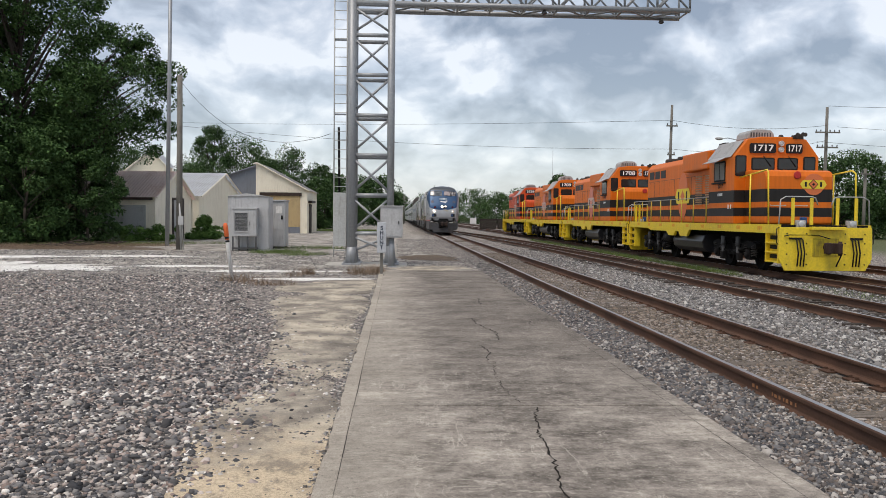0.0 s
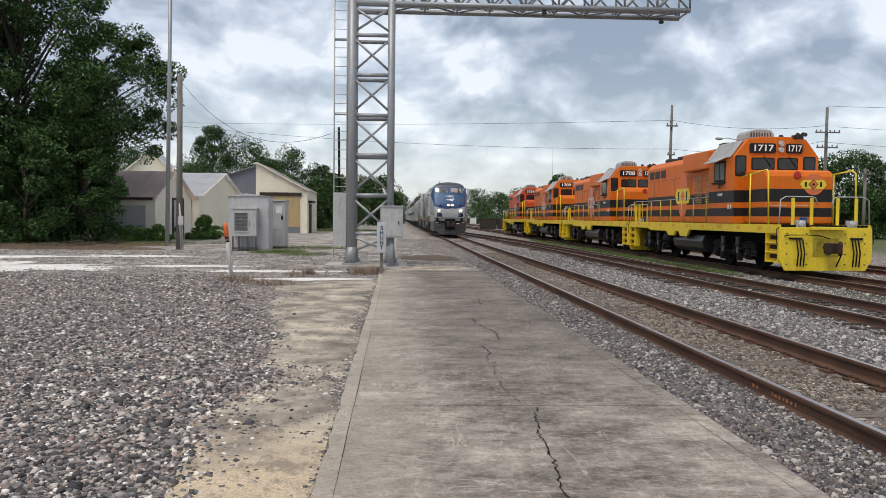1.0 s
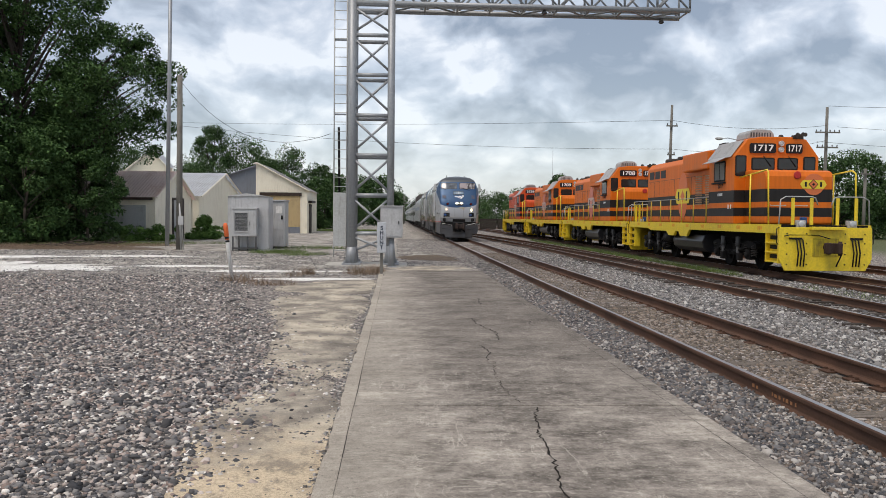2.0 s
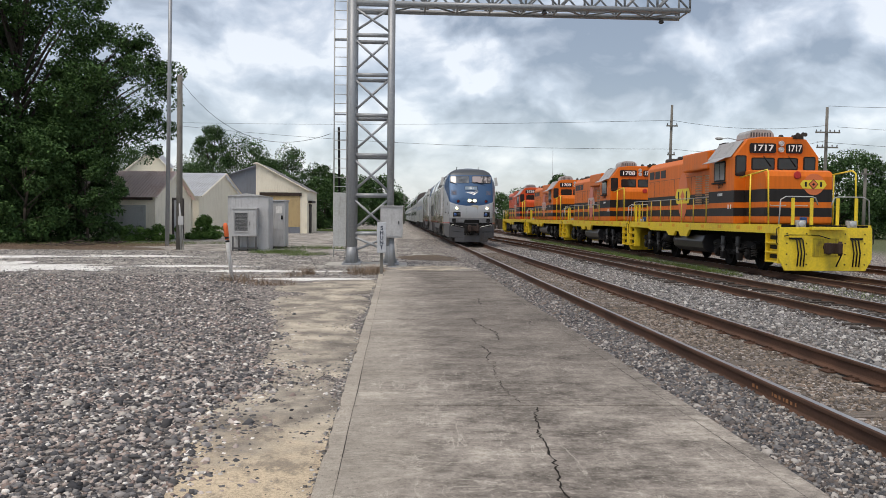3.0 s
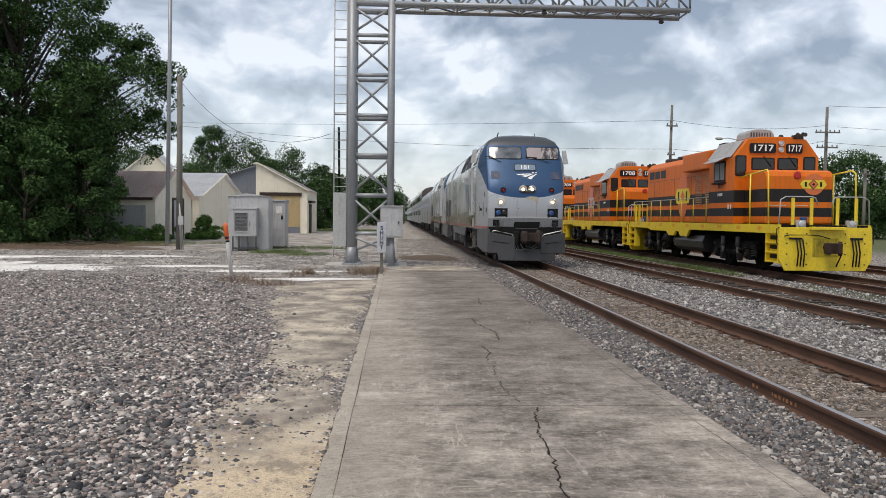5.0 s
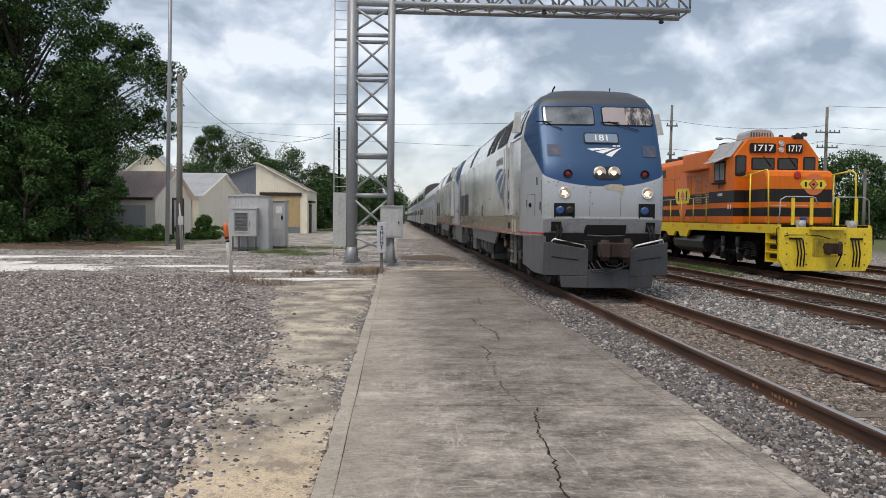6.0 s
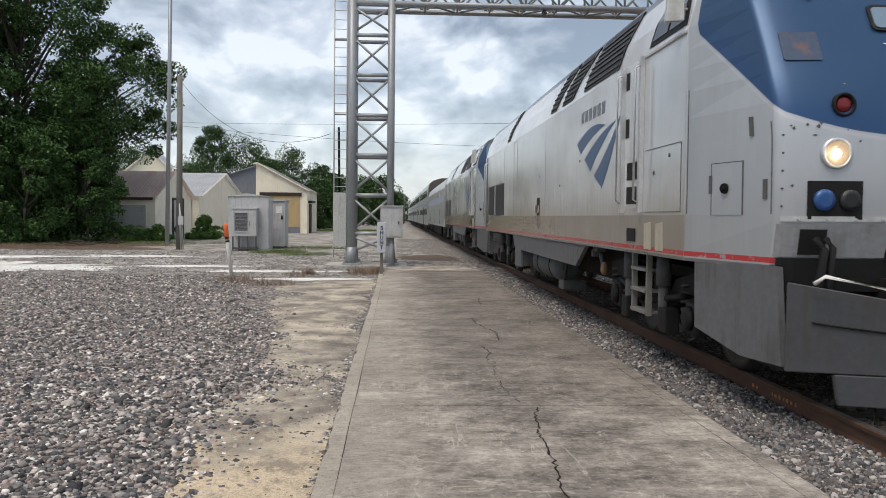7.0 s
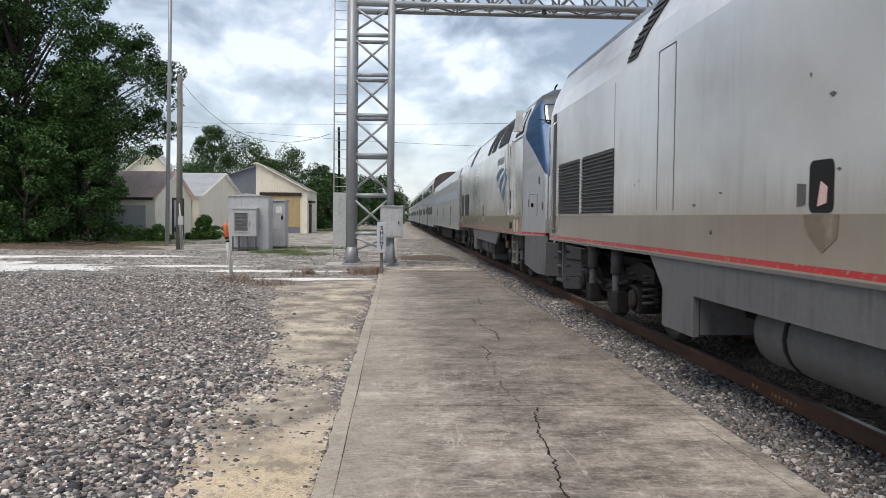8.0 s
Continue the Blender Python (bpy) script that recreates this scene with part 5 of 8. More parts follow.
        # ladder under the cab door, and one at the rear
        for y0, y1, zt in ((2.86, 3.42, 1.15), (18.35, 18.75, 1.1)):
            bm = bm_new()
            for y in (y0, y1):
                box(bm, min(s * 1.38, s * 1.44), max(s * 1.38, s * 1.44), y - 0.025, y + 0.025, 0.42, zt)
            for z in (0.44, 0.68, 0.92):
                box(bm, min(s * 1.30, s * 1.46), max(s * 1.30, s * 1.46), y0, y1, z, z + 0.035)
            part("ladder", bm, "ladder_grey" if y0 < 5 else "underframe_grey", body)
    # pilot with the coupler
    def slab(pts, t):
        bm = bm_new()
        lo = [bm.verts.new(p) for p in pts]
        hi = [bm.verts.new((p[0], p[1] + t, p[2])) for p in pts]
        n = len(pts)
        for i in range(n):
            bm.faces.new((lo[i], lo[(i + 1) % n], hi[(i + 1) % n], hi[i]))
        bm.faces.new(lo)
        bm.faces.new(hi[::-1])
        bmesh.ops.recalc_face_normals(bm, faces=bm.faces[:])
        return soften(bm, 0.008, 1, 50)
    pilot = part("pilot", slab([(-0.42, -0.46, 0.12), (0.42, -0.46, 0.12), (0.42, -0.46, 0.50), (-0.42, -0.46, 0.50)], 0.05), "pilot_grey", top, "grey steel snowplough pilot")
    for s in (-1, 1):
        part("plough_wing", slab([(s * 0.42, -0.46, 0.36), (s * 1.28, -0.20, 0.36), (s * 1.27, -0.20, 1.04), (s * 0.42, -0.46, 0.90)], 0.05), "pilot_grey", pilot)
        part("plough_foot", slab([(s * 0.42, -0.46, 0.12), (s * 0.92, -0.31, 0.12), (s * 0.96, -0.30, 0.355), (s * 0.42, -0.46, 0.355)], 0.05), "pilot_grey", pilot)
        bm = bm_new()
        pipe(bm, [(s * 0.60, -0.415, 0.68), (s * 1.12, -0.258, 0.74)], 0.008)
        part("wing_seam", bm, "rubber_black", pilot)
    # solid black block stands for the shadowed space behind the plough
    bm = bm_new()
    box(bm, -1.15, 1.15, 0.12, 0.6, 0.30, 1.0)
    part("coupler_pocket", bm, "rubber_black", pilot)
    # black plate gives the shaded inside of the opening in the beam
    bm = bm_new()
    nose_plate(bm, [(-0.40, 1.19), (0.46, 1.19), (0.46, 1.26), (0.47, 1.38), (-0.38, 1.38), (-0.40, 1.26)], 0.012, 0.022)
    part("draft_opening", bm, "rubber_black", pilot)
    bm = bm_new()
    pipe(bm, [(-0.36, -0.10, 1.17), (0.0, -0.14, 1.15), (0.40, -0.10, 1.17)], 0.014)
    part("uncoupling_lever", bm, "underframe_grey", pilot)
    # draft gear beside the coupler shank
    for x0, x1 in ((-0.42, -0.24), (0.36, 0.48)):
        bm = bm_new()
        box(bm, x0, x1, -0.12, 0.12, 0.62, 1.06, 0.02)
        part("draft_lug", bm, "truck_dark", pilot)
    bm = bm_new()
    box(bm, -0.12, 0.22, -0.40, 0.15, 0.74, 1.02, 0.03)
    prism(bm, [(-0.20, -0.38), (-0.25, -0.58), (-0.19, -0.76), (-0.06, -0.78), (0.0, -0.60), (0.13, -0.58), (0.20, -0.70), (0.36, -0.76), (0.42, -0.54), (0.30, -0.36)], "z", 0.74, 1.03)
    soften(bm, 0.04, 3, 40)
    tube(bm, (0.31, -0.64, 0.64), (0.31, -0.64, 1.12), 0.06, 12)
    tube(bm, (-0.14, -0.66, 0.68), (-0.14, -0.66, 1.09), 0.085, 12)
    cp = part("coupler", bm, "rusty_steel_coupler", pilot, "rusty brown knuckle coupler")
    bm = bm_new()
    box(bm, -0.02, 0.18, -0.50, -0.38, 0.62, 0.72, 0.015)
    pipe(bm, [(0.08, -0.44, 0.66), (0.10, -0.50, 0.58), (0.16, -0.46, 0.54)], 0.018)
    part("knuckle_lock", bm, "truck_dark", cp)
    for x0, x1, zl in ((-0.40, 0.34, 0.44), (-0.34, 0.42, 0.47), (-0.22, 0.44, 0.50), (-0.10, 0.36, 0.56)):
        bm = bm_new()
        pipe(bm, [(x0, -0.36, zl + 0.16), (x0 + 0.06, -0.52, zl + 0.02), ((x0 + x1) / 2, -0.55, zl), (x1 - 0.08, -0.54, zl + 0.10), (x1, -0.40, zl + 0.34)], 0.014)
        part("hose", bm, "hose_grey", pilot)
    bm = bm_new()
    pipe(bm, [(0.52, -0.05, 1.05), (0.50, -0.30, 1.0), (0.46, -0.36, 0.80), (0.42, -0.30, 0.62)], 0.05, 10)
    part("air_hose", bm, "rubber_black", pilot)
    for s in (-1, 1):
        bm = bm_new()
        pipe(bm, [(s * 0.48, -0.47, 0.92), (s * 0.52, -0.56, 0.98), (s * 1.10, -0.40, 1.10), (s * 1.14, -0.32, 1.04)], 0.017)
        part("step_handle", bm, "white_paint", pilot)
        bm = bm_new()
        pipe(bm, [(s * 0.98, -0.02, 1.36), (s * 0.97, -0.13, 1.28), (s * 1.02, -0.16, 1.05), (s * 1.05, -0.14, 0.8)], 0.035)
        pipe(bm, [(s * 0.90, -0.02, 1.36), (s * 0.90, -0.12, 1.30), (s * 0.94, -0.16, 1.05), (s * 0.97, -0.14, 0.8)], 0.028)
        part("hose", bm, "rubber_black", pilot)
        bm = bm_new()
        nose_plate(bm, [(s * 0.98 - 0.10, 1.24), (s * 0.98 + 0.10, 1.24), (s * 0.98 + 0.10, 1.44), (s * 0.98 - 0.10, 1.44)], 0.012, 0.02)
        part("hose_pocket", bm, "rubber_black", pilot)
    # underframe and rear coupler
    bm = bm_new()
    box(bm, -1.0, 1.0, 0.6, 18.9, 0.86, 0.98)
    box(bm, -0.15, 0.15, 18.9, 20.0, 0.78, 0.98)
    box(bm, -0.6, 0.6, 19.14, 19.55, 1.1, 3.4)
    part("underframe", bm, "underframe_black", top)
    for yc in (3.3, 16.0):
        bogie(top, yc, 2.8, "truck_dark")
        for d in (-1.4, 1.4):
            wheelset(top, yc + d)
    return top


def round_pairs(y0, y1, z0, z1, r):
    return round_rect(y0, y1, z0, z1, r)


painted("stain_brown", (0.17, 0.14, 0.105), dirt=(0.30, 0.26, 0.20), amount=0.7, rough=0.5, spread=6)
plain("cap_pink", (0.60, 0.40, 0.37), 0.5)
plain("bell_tan", (0.26, 0.17, 0.11), 0.7)
painted("ladder_grey", (0.20, 0.195, 0.18), dirt=(0.08, 0.07, 0.06), amount=0.6, rough=0.6)
painted("skirt_grey", (0.12, 0.122, 0.128), dirt=(0.06, 0.055, 0.05), amount=0.6, rough=0.55)
painted("bumper_grey", (0.27, 0.275, 0.285), dirt=(0.14, 0.13, 0.12), amount=0.5, rough=0.5)
painted("rusty_steel_coupler", (0.050, 0.037, 0.033), dirt=(0.03, 0.026, 0.024), amount=0.6, rough=0.75, spread=5)
plain("hose_grey", (0.05, 0.05, 0.052), 0.5)
plain("board_blue", (0.17, 0.245, 0.32), 0.4)
painted("faded_nose_blue", (0.060, 0.085, 0.14), dirt=(0.16, 0.10, 0.09), amount=0.8, rough=0.5, spread=7)
painted("bare_filler", (0.46, 0.42, 0.33), dirt=(0.30, 0.25, 0.18), amount=0.6, rough=0.6, spread=9)
plain("seam_grey", (0.10, 0.10, 0.10), 0.7)
plain("emblem_blue", (0.055, 0.105, 0.20), 0.4)
plain("faded_lettering", (0.17, 0.19, 0.22), 0.45)
painted("pilot_grey", (0.066, 0.068, 0.074), dirt=(0.055, 0.05, 0.045), amount=0.8, rough=0.55, spread=1.4)
lead_loco = build_loco("181", "silver diesel passenger locomotive, blue nose, lit headlamps, chipped paint")
trail_loco = copy_thing(lead_loco, pose(0, 0, 0))
tagged(trail_loco, "silver diesel passenger locomotive with blue nose, coupled behind the leader")


def build_car(name, label, length, sec_z, sec_w, kind):
    """A passenger-train car: y runs back from its front end."""
    top = thing(name, pose(0, 0, 0), label, "railway car", "passenger train")

    def width(z):
        return lerp_table(z, sec_z, sec_w)

    def plate(bm, y0, y1, z0, z1, s, t, out=0.002):
        pts = [(y0, z0), (y1, z0), (y1, z1), (y0, z1)]
        lo = [bm.verts.new((s * (width(z) + out), y, z)) for y, z in pts]
        hi = [bm.verts.new((s * (width(z) + out + t), y, z)) for y, z in pts]
        fs = [bm.faces.new((lo[i], lo[(i + 1) % 4], hi[(i + 1) % 4], hi[i])) for i in range(4)] + [bm.faces.new(hi), bm.faces.new(lo[::-1])]
        bmesh.ops.recalc_face_normals(bm, faces=fs)
    bm = bm_new()
    poly = [(w, z) for z, w in zip(sec_z, sec_w)]
    poly = poly + [(-x, z) for x, z in poly[::-1]]
    prism(bm, poly, "y", 0.35, length - 0.35)
    body = part("body", bm, "ribbed_stainless", top)
    for y in (0.0, length - 0.35):
        bm = bm_new()
        prism(bm, [(x * 0.97, z) for x, z in poly], "y", y + 0.003, y + 0.347)
        part("end_cap", bm, "dark_end_paint", body)
    for s in (-1, 1):
        bm = bm_new()
        for i in range(9):
            z = 1.05 + i * 0.07
            plate(bm, 0.5, length - 0.5, z, z + 0.03, s, 0.012)
        part("side_ribs", bm, "ribbed_stainless", body)
        if kind == "baggage":
            for y in (5.6, 12.2, 19.2):
                for ya, yb in ((y, y + 0.5), (y + 2.0, y + 2.25)):
                    bm = bm_new()
                    plate(bm, ya, yb, 1.1, 3.25, s, 0.004)
                    part("door_recess", bm, "rubber_black", body)
                bm = bm_new()
                plate(bm, y + 0.52, y + 1.98, 1.1, 3.25, s, 0.02)
                part("baggage_door", bm, "ribbed_stainless", body)
            # pale band added here, where the side has only a reflection
            bm = bm_new()
            plate(bm, 0.4, length - 0.4, 2.35, 2.75, s, 0.013)
            part("blue_band", bm, "faded_car_band", body)
        else:
            n = 11
            for i in range(n):
                y = 1.7 + i * (length - 3.4) / n
                bm = bm_new()
                plate(bm, y, y + 1.75, 3.35, 4.02, s, 0.012)
                part("window", bm, "dark_glass", body)
                if i not in (4, 7):
                    bm = bm_new()
                    plate(bm, y + 0.3, y + 1.35, 1.72, 2.28, s, 0.012)
                    part("window", bm, "dark_glass", body)
            bm = bm_new()
            plate(bm, 0.4, length - 0.4, 2.70, 2.95, s, 0.013)
            part("blue_band", bm, "faded_car_band", body)
            bm = bm_new()
            plate(bm, length * 0.42, length * 0.42 + 1.1, 0.75, 2.5, s, 0.016)
            part("side_door", bm, "underframe_grey", body)
    bm = bm_new()
    box(bm, -1.1, 1.1, 0.5, length - 0.5, 0.62, 0.94)
    box(bm, -1.3, 1.3, length * 0.3, length * 0.7, 0.35, 0.94, 0.03)
    box(bm, -0.14, 0.14, -0.25, 0.5, 0.78, 0.98)
    box(bm, -0.14, 0.14, length - 0.5, length + 0.02, 0.78, 0.98)
    part("underframe", bm, "underframe_black", top)
    for yc in (3.4, length - 3.4):
        bogie(top, yc, 2.6, "truck_dark")
        for d in (-1.3, 1.3):
            wheelset(top, yc + d, 0.485)
    return top


painted("dark_end_paint", (0.12, 0.105, 0.10), dirt=(0.05, 0.045, 0.04), amount=0.6, rough=0.6)
painted("faded_car_band", (0.34, 0.38, 0.46), dirt=(0.3, 0.3, 0.3), amount=0.5, rough=0.45)
baggage = build_car("baggage_car", "silver single-level baggage car with dark door edges", 25.6, [0.95, 3.2, 3.65, 3.95, 4.12, 4.2], [1.52, 1.52, 1.40, 1.05, 0.6, 0.2], "baggage")
coaches = [build_car("passenger_coach", "tall bilevel silver passenger coach with dark window band", 25.6, [0.78, 4.0, 4.45, 4.72, 4.87, 4.92], [1.53, 1.53, 1.40, 1.05, 0.6, 0.2], "coach")]
for _ in range(4):
    coaches.append(copy_thing(coaches[0], pose(0, 0, 0)))
TRAIN = [(lead_loco, 0.0), (trail_loco, 21.03), (baggage, 41.0)] + [(c, 66.9 + 25.9 * i) for i, c in enumerate(coaches)]
# ---- parked yard locomotives ----
def livery(name, col):
    """Orange paint with two black bands at fixed heights, faded and dusty."""
    k = Nodes(name)
    x, y, z = k.xyz()
    big, fine = k.noise(1.3, 5, 0.6), k.noise(40, 4, 0.6)
    streak = k.noise(2.2, 5, 0.6, (4.0, 4.0, 0.35))
    base = k.mix(k.step(streak, 0.3, 0.7), tuple(c * 0.91 for c in col), tuple(min(1, c * 1.04) for c in col))
    base = k.mix(k.math("MULTIPLY", k.step(big, 0.5, 0.75), 0.28), base, (0.45, 0.17, 0.07))
    b1 = k.math("MULTIPLY", k.step(z, 2.325, 2.335), k.step(z, 2.765, 2.755))
    b2 = k.math("MULTIPLY", k.step(z, 1.835, 1.845), k.step(z, 2.145, 2.135))
    band = k.math("MAXIMUM", b1, b2)
    base = k.mix(band, base, k.mix(streak, (0.010, 0.0095, 0.0095), (0.026, 0.022, 0.02)))
    base = k.mix(k.math("MULTIPLY", k.step(fine, 0.62, 0.8), 0.2), base, (0.2, 0.1, 0.06))
    MATS[name] = k.set(base, k.math("ADD", k.math("MULTIPLY", fine, 0.25), 0.34), 0.0, k.noise(1.5, 3), 0.05, 0.02, gloss=0.3)


plain("rusty_coupler", (0.05, 0.032, 0.026), 0.8)
livery("orange_livery", (0.70, 0.158, 0.009))
livery("red_orange_livery", (0.62, 0.085, 0.018))
painted("pale_slat", (0.62, 0.40, 0.26), amount=0.4, rough=0.5)
painted("yellow_shadow_plate", (0.50, 0.39, 0.04), dirt=(0.1, 0.08, 0.04), amount=0.8, rough=0.6)
painted("olive_yellow", (0.52, 0.40, 0.05), dirt=(0.16, 0.12, 0.05), amount=0.5, rough=0.5)
painted("amber_patch", (0.85, 0.42, 0.04), amount=0.3, rough=0.5)
plain("herald_faded", (0.62, 0.20, 0.14), 0.5)
plain("herald_faded_pale", (0.60, 0.42, 0.36), 0.5)
plain("herald_orange", (0.66, 0.17, 0.055), 0.5)
plain("herald_yellow", (0.80, 0.62, 0.04), 0.45)
painted("dull_silver", (0.42, 0.41, 0.40), amount=0.4, rough=0.5)
painted("dusty_dark_roof", (0.055, 0.05, 0.047), amount=0.5, rough=0.7)


def plate_at(bm, c, u, v, w, thick):
    """A flat plate: outline w of (a, b) laid along u and v from c, thick along their normal."""
    c, u, v = Vector(c), Vector(u), Vector(v)
    n = u.cross(v).normalized() * thick
    lo = [bm.verts.new(c + u * a + v * b) for a, b in w]
    hi = [bm.verts.new(c + u * a + v * b + n) for a, b in w]
    k = len(w)
    fs = [bm.faces.new((lo[i], lo[(i + 1) % k], hi[(i + 1) % k], hi[i])) for i in range(k)] + [bm.faces.new(hi), bm.faces.new(lo[::-1])]
    bmesh.ops.recalc_face_normals(bm, faces=fs)
    return bm


def circle(r, n=20, cx=0.0, cy=0.0):
    return [(cx + r * math.cos(2 * math.pi * i / n), cy + r * math.sin(2 * math.pi * i / n)) for i in range(n)]


def build_yard_loco(number, paint, label, nose_text=True):
    top = thing("road_switcher_locomotive", pose(0, 0, 0), label, "locomotive", "parked orange locomotives")
    # frame with its yellow sill
    bm = bm_new()
    for s in (-1, 1):
        x0, x1 = sorted((s * 1.40, s * 1.50))
        prism(bm, [(0.06, 1.30), (0.06, 1.58), (16.7, 1.58), (16.7, 1.30), (13.6, 1.30), (13.2, 1.20), (10.9, 1.20), (10.6, 1.02), (9.9, 1.02), (9.7, 1.22), (9.3, 1.22), (9.1, 1.02), (8.3, 1.02), (8.0, 1.30)], "x", x0, x1)
    sill = part("frame_sill", bm, "yellow_paint", top, "yellow frame sill along the walkway")
    bm = bm_new()
    box(bm, -1.40, 1.40, 0.06, 16.7, 1.42, 1.57)
    box(bm, -0.55, 0.55, 0.3, 16.5, 0.95, 1.42)
    part("deck", bm, "underframe_black", top)
    # front pilot, steps, coupler
    for y, f in ((0.0, 1), (16.75, -1)):
        bm = bm_new()
        w = [(-1.48, 1.50), (1.48, 1.50), (1.50, 1.1), (1.50, 0.52), (1.30, 0.14), (-1.30, 0.14), (-1.50, 0.52), (-1.50, 1.1)]
        prism(bm, w, "y", y - 0.03, y + 0.03)
        soften(bm, 0.008, 1)
        pl = part("pilot", bm, "yellow_paint", top, "yellow end plate with hoses")
        bm = bm_new()
        box(bm, -0.55, 0.55, min(y, y - f * 0.22), max(y, y - f * 0.22), 1.42, 1.52, 0.015)
        part("anticlimber", bm, "yellow_paint", pl)
        bm = bm_new()
        lathe(bm, [(0.10, y - f * 0.03), (0.10, y - f * 0.3), (0.13, y - f * 0.32)], 12, "y", (0, 0, 0.88))
        ya = y - f * 0.30
        head = [(-0.20, 0.0), (-0.26, 0.16), (-0.22, 0.34), (-0.10, 0.32), (-0.05, 0.18), (0.06, 0.16), (0.10, 0.30), (0.22, 0.34), (0.28, 0.18), (0.18, 0.0)]
        prism(bm, [(px, ya - f * py) for px, py in head], "z", 0.70, 1.02)
        soften(bm, 0.03, 2)
        tube(bm, (0.19, ya - f * 0.24, 0.64), (0.19, ya - f * 0.24, 1.08), 0.06, 10)
        tube(bm, (-0.17, ya - f * 0.24, 0.68), (-0.17, ya - f * 0.24, 1.04), 0.075, 10)
        part("coupler", bm, "rusty_coupler", pl)
        # flat plate in darker yellow; the pocket's shadow is put into its colour
        bm = bm_new()
        box(bm, -0.42, 0.42, min(y - f * 0.03, y - f * 0.045), max(y - f * 0.03, y - f * 0.045), 0.60, 1.16)
        part("coupler_pocket", bm, "yellow_shadow_plate", pl)
        for x in (-1.25, -0.62, 0.62, 1.25):
            for z in (0.34, 0.66, 1.0, 1.3):
                bm = bm_new()
                lathe(bm, [(0.022, y - f * 0.03), (0.022, y - f * 0.045), (0.01, y - f * 0.05)], 6, "y", (x, 0, z))
                part("bolt", bm, "rubber_black", pl)
        bm = bm_new()
        pipe(bm, [(-1.35, y - f * 0.06, 1.22), (-1.2, y - f * 0.10, 1.26), (-0.3, y - f * 0.10, 1.26), (0.0, y - f * 0.3, 1.15)], 0.018)
        part("uncoupling_lever", bm, "rubber_black", pl)
        for x in (-0.98, -0.88, -0.78, 0.80, 0.90, 1.0, 0.42):
            bm = bm_new()
            zt = 1.14 if abs(x) > 0.5 else 0.95
            pipe(bm, [(x, y - f * 0.03, zt), (x, y - f * 0.12, zt - 0.04), (x + 0.05, y - f * 0.15, 0.7), (x + (0.03 if zt > 1 else -0.12), y - f * 0.12, 0.28)], 0.022)
            part("hose", bm, "rubber_black", pl)
        for x in (-0.98, 0.98):
            bm = bm_new()
            box(bm, x - 0.2, x + 0.2, min(y - f * 0.03, y - f * 0.07), max(y - f * 0.03, y - f * 0.07), 1.12, 1.18)
            part("hose_bracket", bm, "rubber_black", pl)
        for s in (-1, 1):
            # step well
            bm = bm_new()
            prism(bm, [(y + f * 0.04, 0.42), (y + f * 0.04, 1.30), (y + f * 0.95, 1.30), (y + f * 0.95, 0.42)], "x", min(s * 1.30, s * 1.36), max(s * 1.30, s * 1.36))
            for yy in (y + f * 0.06, y + f * 0.92):
                box(bm, min(s * 1.2, s * 1.5), max(s * 1.2, s * 1.5), yy - 0.02, yy + 0.02, 0.36, 1.30)
            well = part("step_well", bm, "yellow_paint", top)
            for z in (0.38, 0.68, 0.98):
                bm = bm_new()
                box(bm, min(s * 1.30, s * 1.52), max(s * 1.30, s * 1.52), min(y + f * 0.06, y + f * 0.92), max(y + f * 0.06, y + f * 0.92), z, z + 0.035)
                part("step", bm, "yellow_paint", well)
            # black plates paint the shade between the steps onto the well
            for z in (0.50, 0.80, 1.10):
                bm = bm_new()
                box(bm, min(s * 1.37, s * 1.385), max(s * 1.37, s * 1.385), min(y + f * 0.14, y + f * 0.84), max(y + f * 0.14, y + f * 0.84), z, z + 0.13)
                part("step_opening", bm, "rubber_black", well)
            # corner hand rails
            bm = bm_new()
            pipe(bm, [(s * 1.47, y + f * 0.02, 0.95), (s * 1.56, y + f * 0.02, 1.0), (s * 1.56, y + f * 0.02, 1.45), (s * 1.47, y + f * 0.02, 1.5)], 0.016)
            part("grab_rail", bm, "rubber_black", pl)
            for x in (s * 0.42, s * 1.02):
                bm = bm_new()
                box(bm, x - 0.05, x + 0.05, y + f * 0.10 - 0.025, y + f * 0.10 + 0.025, 1.50, 2.42, 0.012)
                part("hand_rail_post", bm, "yellow_paint", pl)
            bm = bm_new()
            pipe(bm, [(s * 0.22, y + f * 0.10, 2.20), (s * 0.30, y + f * 0.10, 2.42), (s * 0.42, y + f * 0.10, 2.46), (s * 1.25, y + f * 0.10, 2.46), (s * 1.42, y + f * 0.10, 2.36), (s * 1.46, y + f * 0.10, 1.60)], 0.02)
            part("hand_rail", bm, "pale_grey_paint", pl)
    for x in (-0.78, 0.86):
        bm = bm_new()
        box(bm, x - 0.15, x + 0.15, 0.0, 0.16, 1.49, 1.72, 0.025)
        hl = part("ditch_light", bm, "dull_silver", top)
        bm = bm_new()
        lathe(bm, [(0.10, -0.002), (0.10, -0.02), (0.07, -0.03), (0.03, -0.034)], 16, "y", (x, 0, 1.60))
        part("lens", bm, "clear_lens", hl)
    bm = bm_new()
    box(bm, -0.55, -0.35, 0.5, 0.62, 1.60, 1.82, 0.03)
    part("connector_box", bm, "blue_plastic", top)
    # short nose
    bm = bm_new()
    prism(bm, [(1.75, 1.58), (1.75, 3.18), (1.83, 3.34), (2.0, 3.40), (3.5, 3.46), (3.5, 1.58)], "x", -1.15, 1.15)
    soften(bm, 0.10, 3, 50)
    nose = part("short_nose", bm, paint, top)
